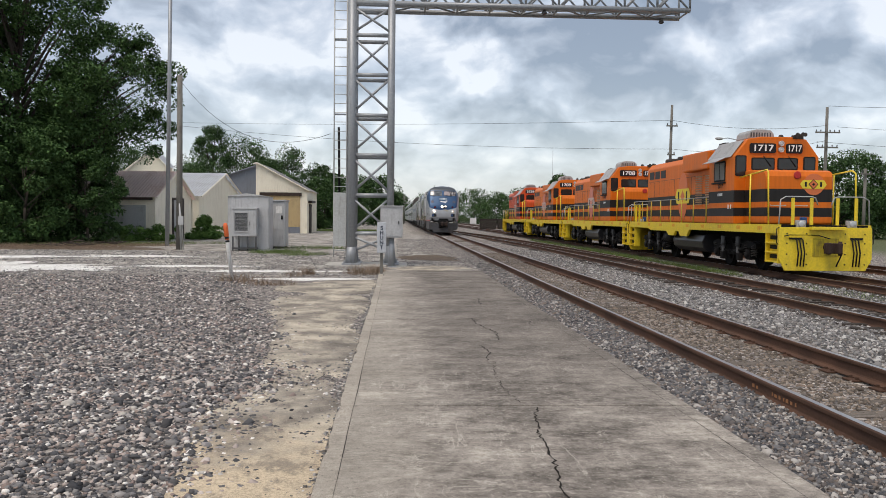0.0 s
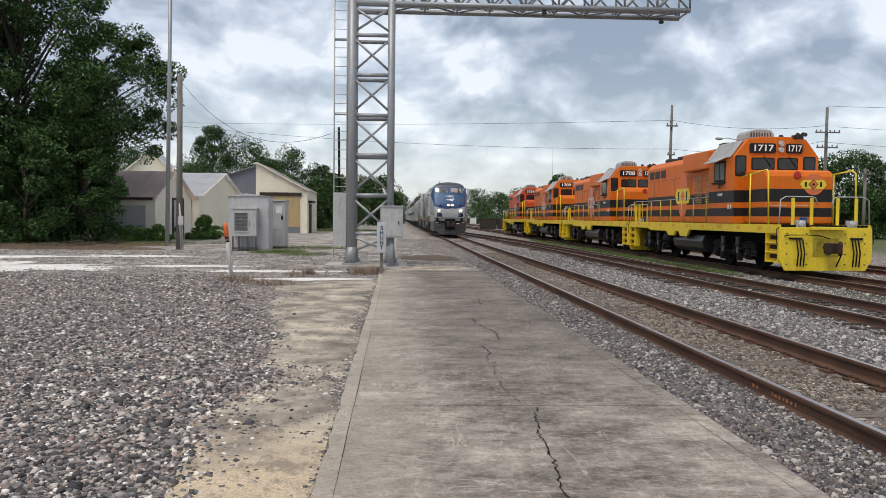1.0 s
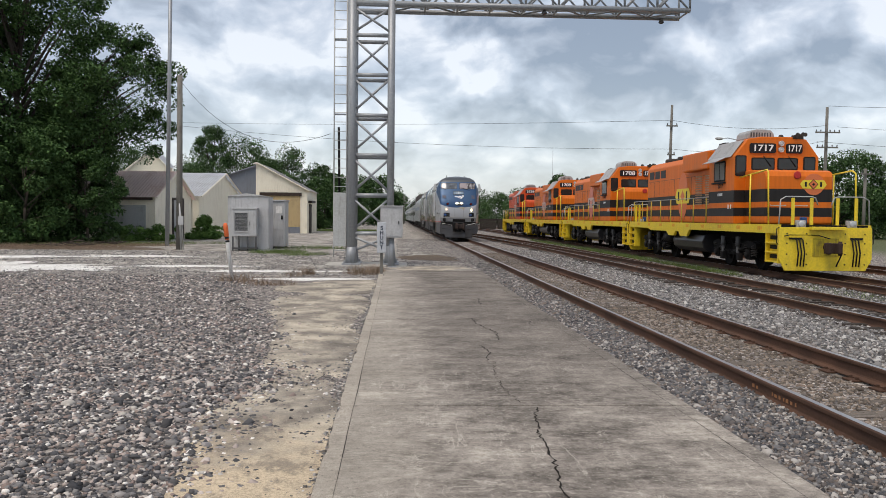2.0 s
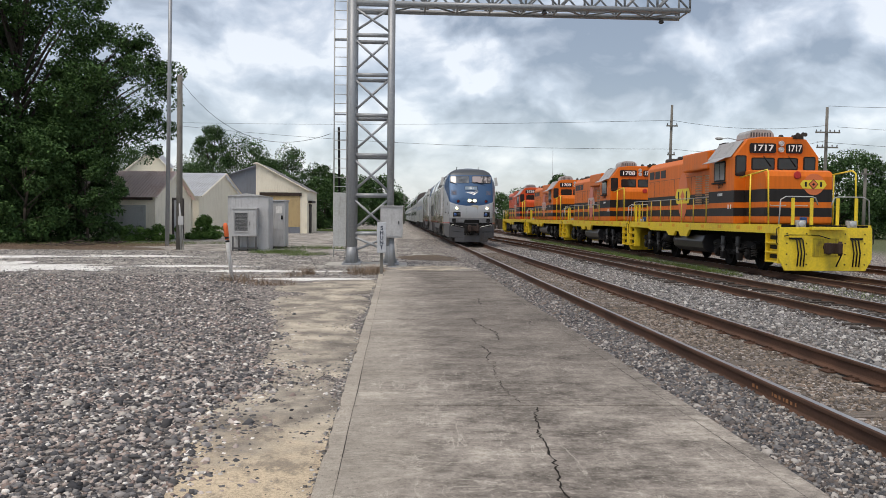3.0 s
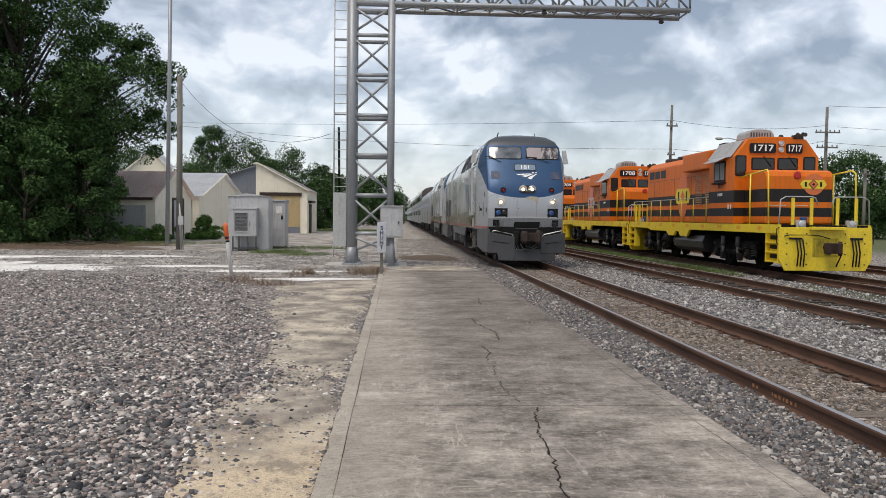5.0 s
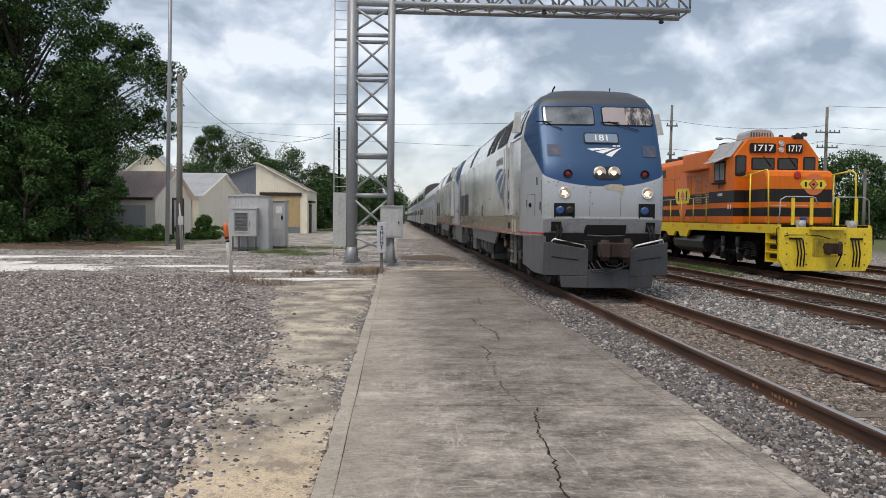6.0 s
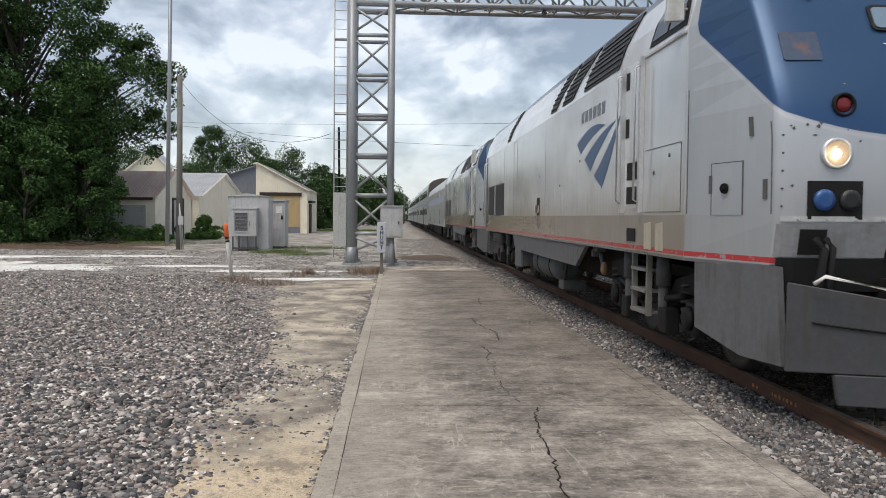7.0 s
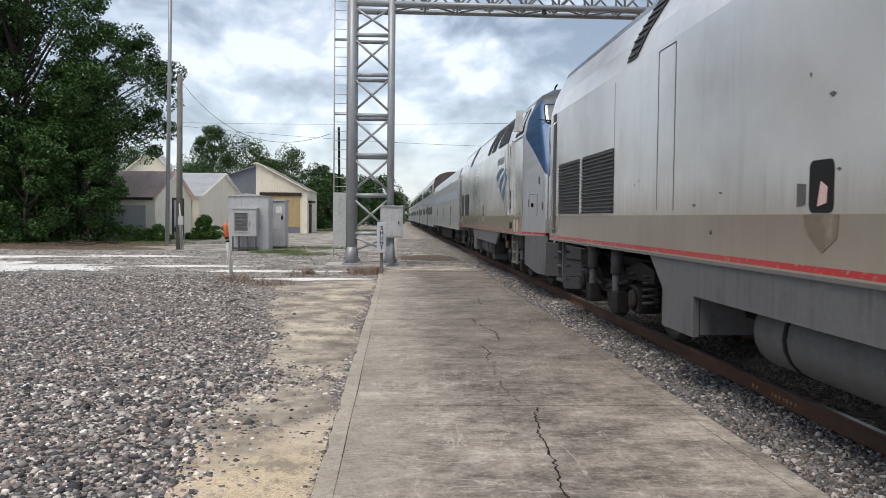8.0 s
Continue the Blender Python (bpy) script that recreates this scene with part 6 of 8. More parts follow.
    if nose_text:
        bm = bm_new()
        plate_at(bm, (0.45, 1.745, 2.92), (1, 0, 0), (0, 0, 1), circle(0.36, 24, 0.02), 0.006)
        part("herald_disc", bm, "herald_orange", nose)
        bm = bm_new()
        plate_at(bm, (0.45, 1.737, 2.92), (1, 0, 0), (0, 0, 1), [(-0.46, 0), (-0.36, 0.14), (-0.1, 0.14), (0.14, 0.14), (0.36, 0.14), (0.46, 0), (0.36, -0.14), (-0.36, -0.14)], 0.006)
        part("herald_lozenge", bm, "herald_yellow", nose, "yellow herald lozenge")
        for x in (-0.26, 0.26):
            bm = bm_new()
            plate_at(bm, (x + 0.45, 1.730, 2.92), (1, 0, 0), (0, 0, 1), [(-0.035, -0.08), (0.035, -0.08), (0.035, 0.08), (-0.035, 0.08)], 0.004)
            part("lettering_bar", bm, "sign_black", nose)
        for r, y, mt in ((0.17, 1.729, "sign_black"), (0.14, 1.722, "herald_orange"), (0.05, 1.715, "sign_black")):
            bm = bm_new()
            plate_at(bm, (0.45, y, 2.92), (1, 0, 0), (0, 0, 1), [(-r, 0), (0, -r), (r, 0), (0, r)], 0.004)
            part("herald_diamond", bm, mt, nose)
    bm = bm_new()
    lathe(bm, [(0.13, 1.75), (0.13, 1.73), (0.10, 1.725)], 16, "y", (-0.10, 0, 3.22))
    part("nose_badge", bm, "red_paint", nose)
    for x in (-0.75, 0.0):
        bm = bm_new()
        pipe(bm, [(x - 0.25, 1.75, 2.22), (x - 0.25, 1.66, 2.20), (x + 0.25, 1.66, 2.20), (x + 0.25, 1.75, 2.22)], 0.014)
        part("grab_iron", bm, "pale_grey_paint", nose)
    # cab
    bm = bm_new()
    prism(bm, [(-1.52, 1.58), (-1.52, 3.96), (-1.05, 4.58), (-0.55, 4.66), (0.55, 4.66), (1.05, 4.58), (1.52, 3.96), (1.52, 1.58)], "y", 3.5, 5.9)
    soften(bm, 0.03, 2, 20)
    cab = part("cab", bm, paint, top)
    for s in (-1, 1):
        bm = bm_new()
        v = Vector((s * -0.47, 0, 0.62))
        plate_at(bm, Vector((s * 1.56, 3.75, 3.945)), (0, 1, 0), v, [(0, 0), (2.2, 0), (2.2, 0.98), (0, 0.98)] if s < 0 else [(0, 0.98), (2.2, 0.98), (2.2, 0), (0, 0)], s * 0.02 if s > 0 else -0.02)
        part("roof_sheet", bm, "dull_silver", cab)
        # side window
        bm = bm_new()
        x = s * 1.522
        plate_at(bm, (x, 4.30, 3.10), (0, 1, 0), (0, 0, 1), round_rect(0, 1.05, 0, 0.75, 0.06), 0.012 * s)
        sw = part("side_window", bm, "rubber_black", cab)
        bm = bm_new()
        plate_at(bm, (x + s * 0.014, 4.30, 3.10), (0, 1, 0), (0, 0, 1), [(0.08, 0.07), (0.50, 0.07), (0.50, 0.68), (0.08, 0.68)], 0.006 * s)
        plate_at(bm, (x + s * 0.014, 4.30, 3.10), (0, 1, 0), (0, 0, 1), [(0.56, 0.07), (0.97, 0.07), (0.97, 0.68), (0.56, 0.68)], 0.006 * s)
        part("pane", bm, "pale_pane", sw)
        bm = bm_new()
        plate_at(bm, (x, 4.18, 3.98), (0, 1, 0), (s * 0.42, 0, -0.20), [(0, 0), (1.34, 0), (1.34, 1), (0, 1)], 0.012)
        part("awning", bm, "dull_silver", sw, "faded pinkish sheet awning")
        bm = bm_new()
        plate_at(bm, (x, 4.24, 3.03), (0, 1, 0), (0, 0, 1), [(0, 0), (1.18, 0), (1.18, 0.05), (0, 0.05)], 0.09 * s)
        part("arm_rest", bm, "rubber_black", sw)
        text_mesh("side_number", number, 0.17, "sign_black", cab, Matrix.Translation((s * 1.527, 4.75, 2.93)) @ Matrix.Rotation(radians(90 * s), 4, "Z") @ Matrix.Rotation(radians(90), 4, "X"), 0.002, 1.0, 0.004)
        bm = bm_new()
        for i in range(4):
            plate_at(bm, (s * 1.523, 4.55 + i * 0.12, 2.58), (0, 1, 0), (0, 0, 1), [(0, 0), (0.08, 0), (0.08, 0.1), (0, 0.1)], 0.003 * s)
        part("lettering_bar", bm, "white_lettering", cab)
        bm = bm_new()
        for i in range(2):
            plate_at(bm, (s * 1.523, 3.72 + i * 0.22, 2.10), (0, 1, 0), (0, 0, 1), [(0, 0), (0.09, 0), (0.09, 0.16), (0, 0.16)], 0.003 * s)
        part("sill_mark", bm, "white_lettering", cab)

    def front_window(x0, x1, z0, z1, mt="dark_glass"):
        bm = bm_new()
        plate_at(bm, (0, 3.497, 0), (1, 0, 0), (0, 0, 1), round_rect(x0 - 0.04, x1 + 0.04, z0 - 0.04, z1 + 0.04, 0.06), 0.012)
        fr = part("front_window", bm, "rubber_black", cab)
        bm = bm_new()
        plate_at(bm, (0, 3.483, 0), (1, 0, 0), (0, 0, 1), round_rect(x0, x1, z0, z1, 0.05), 0.006)
        part("pane", bm, mt, fr)
    front_window(-1.46, -1.14, 3.30, 3.95)
    front_window(-0.88, -0.12, 3.52, 3.88)
    front_window(0.06, 0.72, 3.52, 3.88)
    front_window(1.0, 1.36, 3.50, 3.93)
    for x0, x1 in ((-1.0, -0.06), (0.32, 0.90)):
        bm = bm_new()
        plate_at(bm, (0, 3.497, 0), (1, 0, 0), (0, 0, 1), round_rect(x0, x1, 4.08, 4.42, 0.06), 0.05)
        nb = part("number_board", bm, "sign_black", cab)
        text_mesh("board_number", number, 0.22, "white_lettering", nb, pose((x0 + x1) / 2, 3.443, 4.245, 90), 0.002, 1.25 if x0 < 0 else 0.85, 0.008)
    for z in (4.20, 4.42):
        bm = bm_new()
        lathe(bm, [(0.10, 3.50), (0.10, 3.42), (0.085, 3.41), (0.07, 3.43)], 16, "y", (0.13, 0, z))
        hl = part("headlamp", bm, "silver_trim", cab)
        bm = bm_new()
        lathe(bm, [(0.08, 3.435), (0.05, 3.42), (0.02, 3.415)], 14, "y", (0.13, 0, z))
        part("lens", bm, "clear_lens", hl)
    for x in (-0.5, 0.4):
        bm = bm_new()
        pipe(bm, [(x, 3.47, 3.98), (x + 0.28, 3.44, 3.60)], 0.012)
        part("wiper", bm, "rubber_black", cab)
    bm = bm_new()
    prism(bm, [(-0.88, 4.62), (-0.85, 4.82), (-0.74, 4.93), (-0.55, 4.96), (-0.25, 4.96), (-0.06, 4.93), (0.05, 4.82), (0.08, 4.62)], "y", 3.9, 5.0)
    soften(bm, 0.03, 2, 25)
    ac = part("air_conditioner", bm, "dull_silver", cab, "dusty grey rooftop air conditioner")
    bm = bm_new()
    for i in range(8):
        box(bm, -0.80 + i * 0.1, -0.76 + i * 0.1, 3.885, 3.905, 4.68, 4.84)
    part("vent_slats", bm, "underframe_grey", ac)
    bm = bm_new()
    lathe(bm, [(0.10, 4.62), (0.10, 4.72), (0.07, 4.80), (0.02, 4.82)], 12, "z", (0.5, 4.3, 0))
    part("beacon", bm, "dusty_dark_roof", cab)
    bm = bm_new()
    for i, (dx, l) in enumerate(((0.0, 0.42), (0.12, 0.34), (-0.12, 0.28))):
        lathe(bm, [(0.02, 3.55), (0.025, 3.55 - 0.5 * l), (0.075, 3.55 - l)], 10, "y", (0.75 + dx, 0, 4.72))
    box(bm, 0.55, 0.95, 3.5, 3.6, 4.58, 4.72)
    part("air_horn", bm, "dusty_dark_roof", cab)
    # long hood
    bm = bm_new()
    prism(bm, [(-0.98, 1.58), (-0.98, 4.12), (-0.80, 4.36), (0.80, 4.36), (0.98, 4.12), (0.98, 1.58)], "y", 5.9, 15.45)
    soften(bm, 0.05, 2, 20)
    hood = part("long_hood", bm, paint, top)
    bm = bm_new()
    box(bm, -1.28, 1.28, 6.7, 9.6, 3.70, 4.42, 0.06)
    part("blower_housing", bm, paint, hood)
    for y, r in ((10.6, 0.62), (12.1, 0.62), (13.8, 0.62)):
        bm = bm_new()
        lathe(bm, [(r, 4.34), (r, 4.52), (r * 0.94, 4.56), (r * 0.86, 4.53), (0.15, 4.53)], 24, "z", (0, y, 0))
        fan = part("radiator_fan", bm, "dusty_dark_roof", hood)
    for y in (7.3, 8.6):
        bm = bm_new()
        box(bm, -0.42, 0.42, y - 0.35, y + 0.35, 4.40, 4.60, 0.04)
        part("exhaust_stack", bm, "dusty_dark_roof", hood)
    bm = bm_new()
    for i in range(9):
        box(bm, -0.9 + (i % 2) * 0.08, 0.5, 5.95 + i * 0.07, 6.0 + i * 0.07, 4.36, 4.66)
    box(bm, -0.7, 0.7, 5.92, 6.62, 4.34, 4.60, 0.03)
    part("roof_hatch", bm, "dusty_dark_roof", hood)
    for s in (-1, 1):
        bm = bm_new()
        for i in range(3):
            box(bm, min(s * 0.982, s * 0.99), max(s * 0.982, s * 0.99), 12.7 + i * 0.85, 13.4 + i * 0.85, 3.62, 3.98)
        part("intake_shutters", bm, "louvre_black", hood)
        # louvred doors
        for y in (6.9, 8.0):
            bm = bm_new()
            box(bm, min(s * 0.98, s * 0.988), max(s * 0.98, s * 0.988), y - 0.05, y + 0.80, 2.24, 3.56)
            ld = part("louvred_door", bm, paint, top)
            for i in range(13):
                bm = bm_new()
                plate_at(bm, (s * 0.989, y, 2.30 + i * 0.095), (0, 1, 0), (s * 0.03, 0, 0.05), [(0, 0), (0.75, 0), (0.75, 1), (0, 1)], 0.006)
                part("slat", bm, "pale_slat", ld)
        bm = bm_new()
        for i in range(9):
            y = 9.3 + i * 0.72
            box(bm, min(s * 0.98, s * 0.986), max(s * 0.98, s * 0.986), y, y + 0.012, 1.7, 3.5)
        box(bm, min(s * 0.98, s * 0.986), max(s * 0.98, s * 0.986), 6.0, 15.3, 3.5, 3.512)
        part("door_seams", bm, "seam_grey", hood)
        bm = bm_new()
        plate_at(bm, (s * 0.99, 10.3, 2.75), (0, 1, 0), (0, 0, 1), [(0.62 * px, 0.98 * pz) for px, pz in circle(1.0, 28)], 0.004 * s)
        part("herald_disc", bm, "herald_orange" if nose_text else "herald_faded", hood)
        bm = bm_new()
        plate_at(bm, (s * 0.998, 10.3, 2.72), (0, 1, 0), (0, 0, 1), [(-0.75, 0.32), (0.75, 0.32), (0.95, 0), (0.75, -0.32), (-0.75, -0.32), (-0.95, 0)], 0.004 * s)
        part("herald_lozenge", bm, "herald_yellow" if nose_text else "herald_faded_pale", hood)
        for dy in (-0.5, 0.5):
            bm = bm_new()
            plate_at(bm, (s * 1.006, 10.3 + dy, 2.72), (0, 1, 0), (0, 0, 1), [(-0.08, -0.20), (0.08, -0.20), (0.08, 0.20), (-0.08, 0.20)], 0.003 * s)
            part("lettering_bar", bm, "sign_black", hood)
        bm = bm_new()
        plate_at(bm, (s * 1.007, 10.3, 2.72), (0, 1, 0), (0, 0, 1), [(-0.26, 0), (0, -0.26), (0.26, 0), (0, 0.26)], 0.003 * s)
        part("herald_diamond", bm, "herald_orange" if nose_text else "herald_faded", hood)
        # reflective patches along the sill
        for i in range(9):
            bm = bm_new()
            plate_at(bm, (s * 1.502, 1.2 + i * 1.72, 1.40), (0, 1, 0), (0, 0, 1), [(0, 0), (0.34, 0), (0.34, 0.12), (0, 0.12)], 0.003 * s)
            part("reflector_strip", bm, "amber_patch", sill)
        # walkway hand rail
        for i in range(8):
            y = 6.3 + i * 1.4
            bm = bm_new()
            tube(bm, (s * 1.45, y, 1.35), (s * 1.45, y, 2.56), 0.024, 8)
            part("hand_rail_post", bm, "olive_yellow", sill)
        bm = bm_new()
        pipe(bm, [(s * 1.40, 6.0, 2.62), (s * 1.45, 6.3, 2.56), (s * 1.45, 16.1, 2.56)], 0.02)
        part("hand_rail", bm, "pale_grey_paint", sill)
        # step rails beside the nose
        bm = bm_new()
        pipe(bm, [(s * 1.45, 0.85, 1.5), (s * 1.45, 0.95, 3.25), (s * 1.42, 1.1, 3.35), (s * 1.35, 3.4, 3.20)], 0.028)
        pipe(bm, [(s * 1.45, 2.3, 1.5), (s * 1.45, 2.3, 3.26)], 0.028)
        part("nose_hand_rail", bm, "yellow_paint", sill)
    # fuel tank and trucks
    bm = bm_new()
    prism(bm, [(-1.30, 0.60), (-1.36, 0.85), (-1.25, 1.10), (-0.9, 1.2), (0.9, 1.2), (1.25, 1.10), (1.36, 0.85), (1.30, 0.60), (1.05, 0.42), (-1.05, 0.42)], "y", 6.9, 10.4)
    soften(bm, 0.04, 2, 20)
    part("fuel_tank", bm, "tank_grey_black", top)
    for s in (-1, 1):
        bm = bm_new()
        lathe(bm, [(0.1, 10.55), (0.2, 10.6), (0.2, 11.5), (0.1, 11.55)], 14, "y", (s * 1.25, 0, 0.92))
        part("air_reservoir", bm, "underframe_black", top)
    for yc in (4.2, 13.2):
        bogie(top, yc, 2.74, "underframe_black")
        for d in (-1.37, 1.37):
            wheelset(top, yc + d, material="underframe_black")
    return top


k = Nodes("pale_pane")
MATS["pale_pane"] = k.set(k.mix(k.noise(4, 3), (0.20, 0.19, 0.18), (0.34, 0.33, 0.31)), 0.1)
painted("tank_grey_black", (0.026, 0.026, 0.028), dirt=(0.045, 0.038, 0.03), amount=0.5, rough=0.32)
for i, (num, paint, lab) in enumerate((("1717", "orange_livery", "orange and black road switcher, yellow pilot, parked on the yard track"),
                                       ("1708", "orange_livery", "orange and black road switcher coupled behind the first one"),
                                       ("1709", "orange_livery", "faded orange road switcher standing third in the row"),
                                       ("3529", "red_orange_livery", "red-orange road switcher at the far end of the row"))):
    build_yard_loco(num, paint, lab, i == 0).matrix_basis = pose(YARD_X, 25.4 + 17.12 * i, YARD_Z)
# ---- signal bridge ----
def build_mast():
    top = thing("signal_bridge", pose(0, 0, 0), "galvanised steel cantilever signal bridge on a lattice mast", "signal bridge")
    X0, X1, Y0, Y1, H = -1.50, -0.22, 27.75, 28.85, 9.75
    for x in (X0, X1):
        for y in (Y0, Y1):
            bm = bm_new()
            tube(bm, (x, y, 0.06), (x, y, H), 0.145 if x == X0 else 0.12, 16)
            tube(bm, (x, y, 0.06), (x, y, 0.62), 0.205, 16, 0.14)
            leg = part("leg", bm, "galvanised_steel", top)
            bm = bm_new()
            box(bm, x - 0.30, x + 0.30, y - 0.30, y + 0.30, -0.02, 0.06, 0.01)
            for dx in (-0.22, 0.22):
                for dy in (-0.22, 0.22):
                    tube(bm, (x + dx, y + dy, 0.05), (x + dx, y + dy, 0.13), 0.025, 6)
            part("base_plate", bm, "galvanised_steel", leg)
    zs = [1.03, 2.30, 3.62, 4.93, 6.25, 7.55, 8.55]
    for y in (Y0, Y1):
        for z in zs:
            bm = bm_new()
            tube(bm, (X0, y, z), (X1, y, z), 0.065, 10)
            part("strut", bm, "galvanised_steel", top)
        prev = 0.35
        for z in zs if y == Y0 else ():
            for a, b in ((X0, X1), (X1, X0)):
                bm = bm_new()
                tube(bm, (a, y + (0.03 if a == X0 else -0.03), prev + 0.08), (b, y + (0.03 if a == X0 else -0.03), z - 0.08), 0.04, 8)
                part("diagonal", bm, "galvanised_steel", top)
            prev = z
    for x in (X0, X1):
        prev = 0.35
        for i, z in enumerate(zs):
            bm = bm_new()
            tube(bm, (x, Y0, z), (x, Y1, z), 0.05, 8)
            part("strut", bm, "galvanised_steel", top)
            prev = z
    # cantilever beam over the tracks
    BX, zb, zt = 9.75, 8.60, 9.75
    for y in (Y0, Y1):
        for z in (zb, zt):
            bm = bm_new()
            tube(bm, (X0, y, z), (BX, y, z), 0.085, 12)
            part("chord", bm, "galvanised_steel", top)
        n = 9
        for i in range(n):
            a, b = X1 + (BX - X1) * i / n, X1 + (BX - X1) * (i + 1) / n
            for za, zz in ((zb, zt), (zt, zb)):
                bm = bm_new()
                tube(bm, (a, y, za), (b, y, zz), 0.035, 8)
                part("lacing", bm, "galvanised_steel", top)
            bm = bm_new()
            tube(bm, (b, y, zb), (b, y, zt), 0.04, 8)
            part("lacing", bm, "galvanised_steel", top)
    n = 9
    for i in range(n):
        a, b = X1 + (BX - X1) * i / n, X1 + (BX - X1) * (i + 1) / n
        bm = bm_new()
        ya, yb = (Y0, Y1) if i % 2 else (Y1, Y0)
        tube(bm, (a, ya, zb), (b, yb, zb), 0.03, 8)
        part("lacing", bm, "galvanised_steel", top)
        bm = bm_new()
        tube(bm, (b, Y0, zb), (b, Y1, zb), 0.03, 8)
        part("lacing", bm, "galvanised_steel", top)
    bm = bm_new()
    for i in range(30):
        y = Y0 + 0.18 + i * 0.026
        box(bm, X1, BX - 0.1, y, y + 0.006, zb + 0.085, zb + 0.115)
    part("walkway_grating", bm, "galvanised_steel", top)
    for x in (4.85, 9.1):
        bm = bm_new()
        lathe(bm, [(0.05, zb - 0.03), (0.07, zb - 0.12), (0.10, zb - 0.18), (0.04, zb - 0.22)], 12, "z", (x, Y0 + 0.1 if x < 6 else Y1 - 0.1, 0))
        part("junction_fitting", bm, "underframe_grey", top)
    # ladder with its rails
    bm = bm_new()
    for x in (-2.10, -1.68):
        tube(bm, (x, 27.95, 0.25), (x, 27.95, 9.9), 0.022, 8)
    lad = part("ladder", bm, "pale_grey_paint", top)
    for i in range(32):
        bm = bm_new()
        z = 0.45 + i * 0.305
        tube(bm, (-2.10, 27.95, z), (-1.68, 27.95, z), 0.013, 6)
        part("rung", bm, "pale_grey_paint", lad)
    for z in (1.0, 4.95, 7.4):
        bm = bm_new()
        box(bm, -2.12, -1.40, 27.97, 28.03, z, z + 0.05)
        part("ladder_bracket", bm, "galvanised_steel", lad)
    bm = bm_new()
    pipe(bm, [(-1.92, 28.0, 2.4), (-1.95, 28.02, 4.55)], 0.04)
    pipe(bm, [(-1.66, 28.05, 0.4), (-1.66, 28.05, 5.2)], 0.035)
    part("conduit", bm, "rubber_black", lad)
    bm = bm_new()
    box(bm, -2.11, -1.67, 27.84, 27.93, 0.60, 2.38, 0.012)
    part("ladder_guard", bm, "pale_grey_paint", lad, "pale grey sheet guard over the ladder's foot")
    bm = bm_new()
    prism(bm, [(-2.35, 27.2), (0.35, 27.2), (0.35, 29.4), (-2.35, 29.4)], "z", -0.12, 0.0)
    tagged(part("mast_footing", bm, "pale_footing"), "pale concrete footing pad under the signal mast", "concrete footing", kind="structure")


painted("pale_footing", (0.50, 0.48, 0.44), dirt=(0.22, 0.2, 0.17), amount=0.7, rough=0.9, spread=2.5)
build_mast()


def build_junction_box():
    top = thing("junction_box", pose(-0.20, 27.2, 0), "grey metal junction box on a post beside the mast", "junction box")
    bm = bm_new()
    box(bm, -0.33, 0.39, -0.22, 0.22, 0.92, 1.92, 0.015)
    body = part("body", bm, "aluminium_box", top)
    bm = bm_new()
    box(bm, -0.35, 0.41, -0.27, 0.24, 1.92, 1.955, 0.008)
    part("lid", bm, "aluminium_box", body)
    bm = bm_new()
    box(bm, -0.28, 0.34, -0.236, -0.222, 0.97, 1.86, 0.006)
    d = part("door", bm, "aluminium_box", body)
    bm = bm_new()
    box(bm, 0.24, 0.28, -0.27, -0.236, 1.36, 1.46, 0.006)
    part("latch", bm, "underframe_grey", d)
    bm = bm_new()
    tube(bm, (0.03, 0, -0.05), (0.03, 0, 0.92), 0.09, 14)
    box(bm, -0.15, 0.2, -0.16, 0.16, -0.05, 0.0)
    part("post", bm, "galvanised_steel", top)


build_junction_box()


def build_shunt_sign():
    top = thing("shunt_sign", pose(-0.42, 23.4, 0), "narrow silver sign with black letters reading SHUNT", "sign")
    bm = bm_new()
    box(bm, -0.04, 0.04, 0.0, 0.05, -0.08, 0.75, 0.006)
    part("post", bm, "pole_wood", top)
    bm = bm_new()
    box(bm, -0.13, 0.13, -0.09, -0.005, 0.58, 1.44, 0.03)
    board = part("board", bm, "silver_sign_face", top)
    for i, ch in enumerate("SHUNT"):
        text_mesh("letter", ch, 0.105, "sign_blue_black", board, pose(0.0, -0.094, 1.275 - i * 0.135, 90), 0.002, 1.0, 0.005)


painted("silver_sign_face", (0.55, 0.57, 0.60), amount=0.25, rough=0.4, metal=0.2)
plain("sign_blue_black", (0.02, 0.03, 0.06), 0.5)
build_shunt_sign()


def build_marker():
    top = thing("marker_post", pose(-4.06, 20.9, -0.06, 0, -7, 0), "leaning white utility marker post with an orange cap", "marker post")
    bm = bm_new()
    lathe(bm, [(0.048, -0.06), (0.048, 1.06), (0.046, 1.07)], 14)
    part("post", bm, "white_paint", top)
    for z in (0.99, 1.08):
        bm = bm_new()
        lathe(bm, [(0.051, z), (0.051, z + 0.05)], 14)
        part("band", bm, "sign_black", top)
    bm = bm_new()
    lathe(bm, [(0.049, 1.05), (0.049, 1.16), (0.058, 1.17), (0.058, 1.40), (0.045, 1.455), (0.015, 1.475)], 14)
    part("cap", bm, "orange_plastic", top)


build_marker()


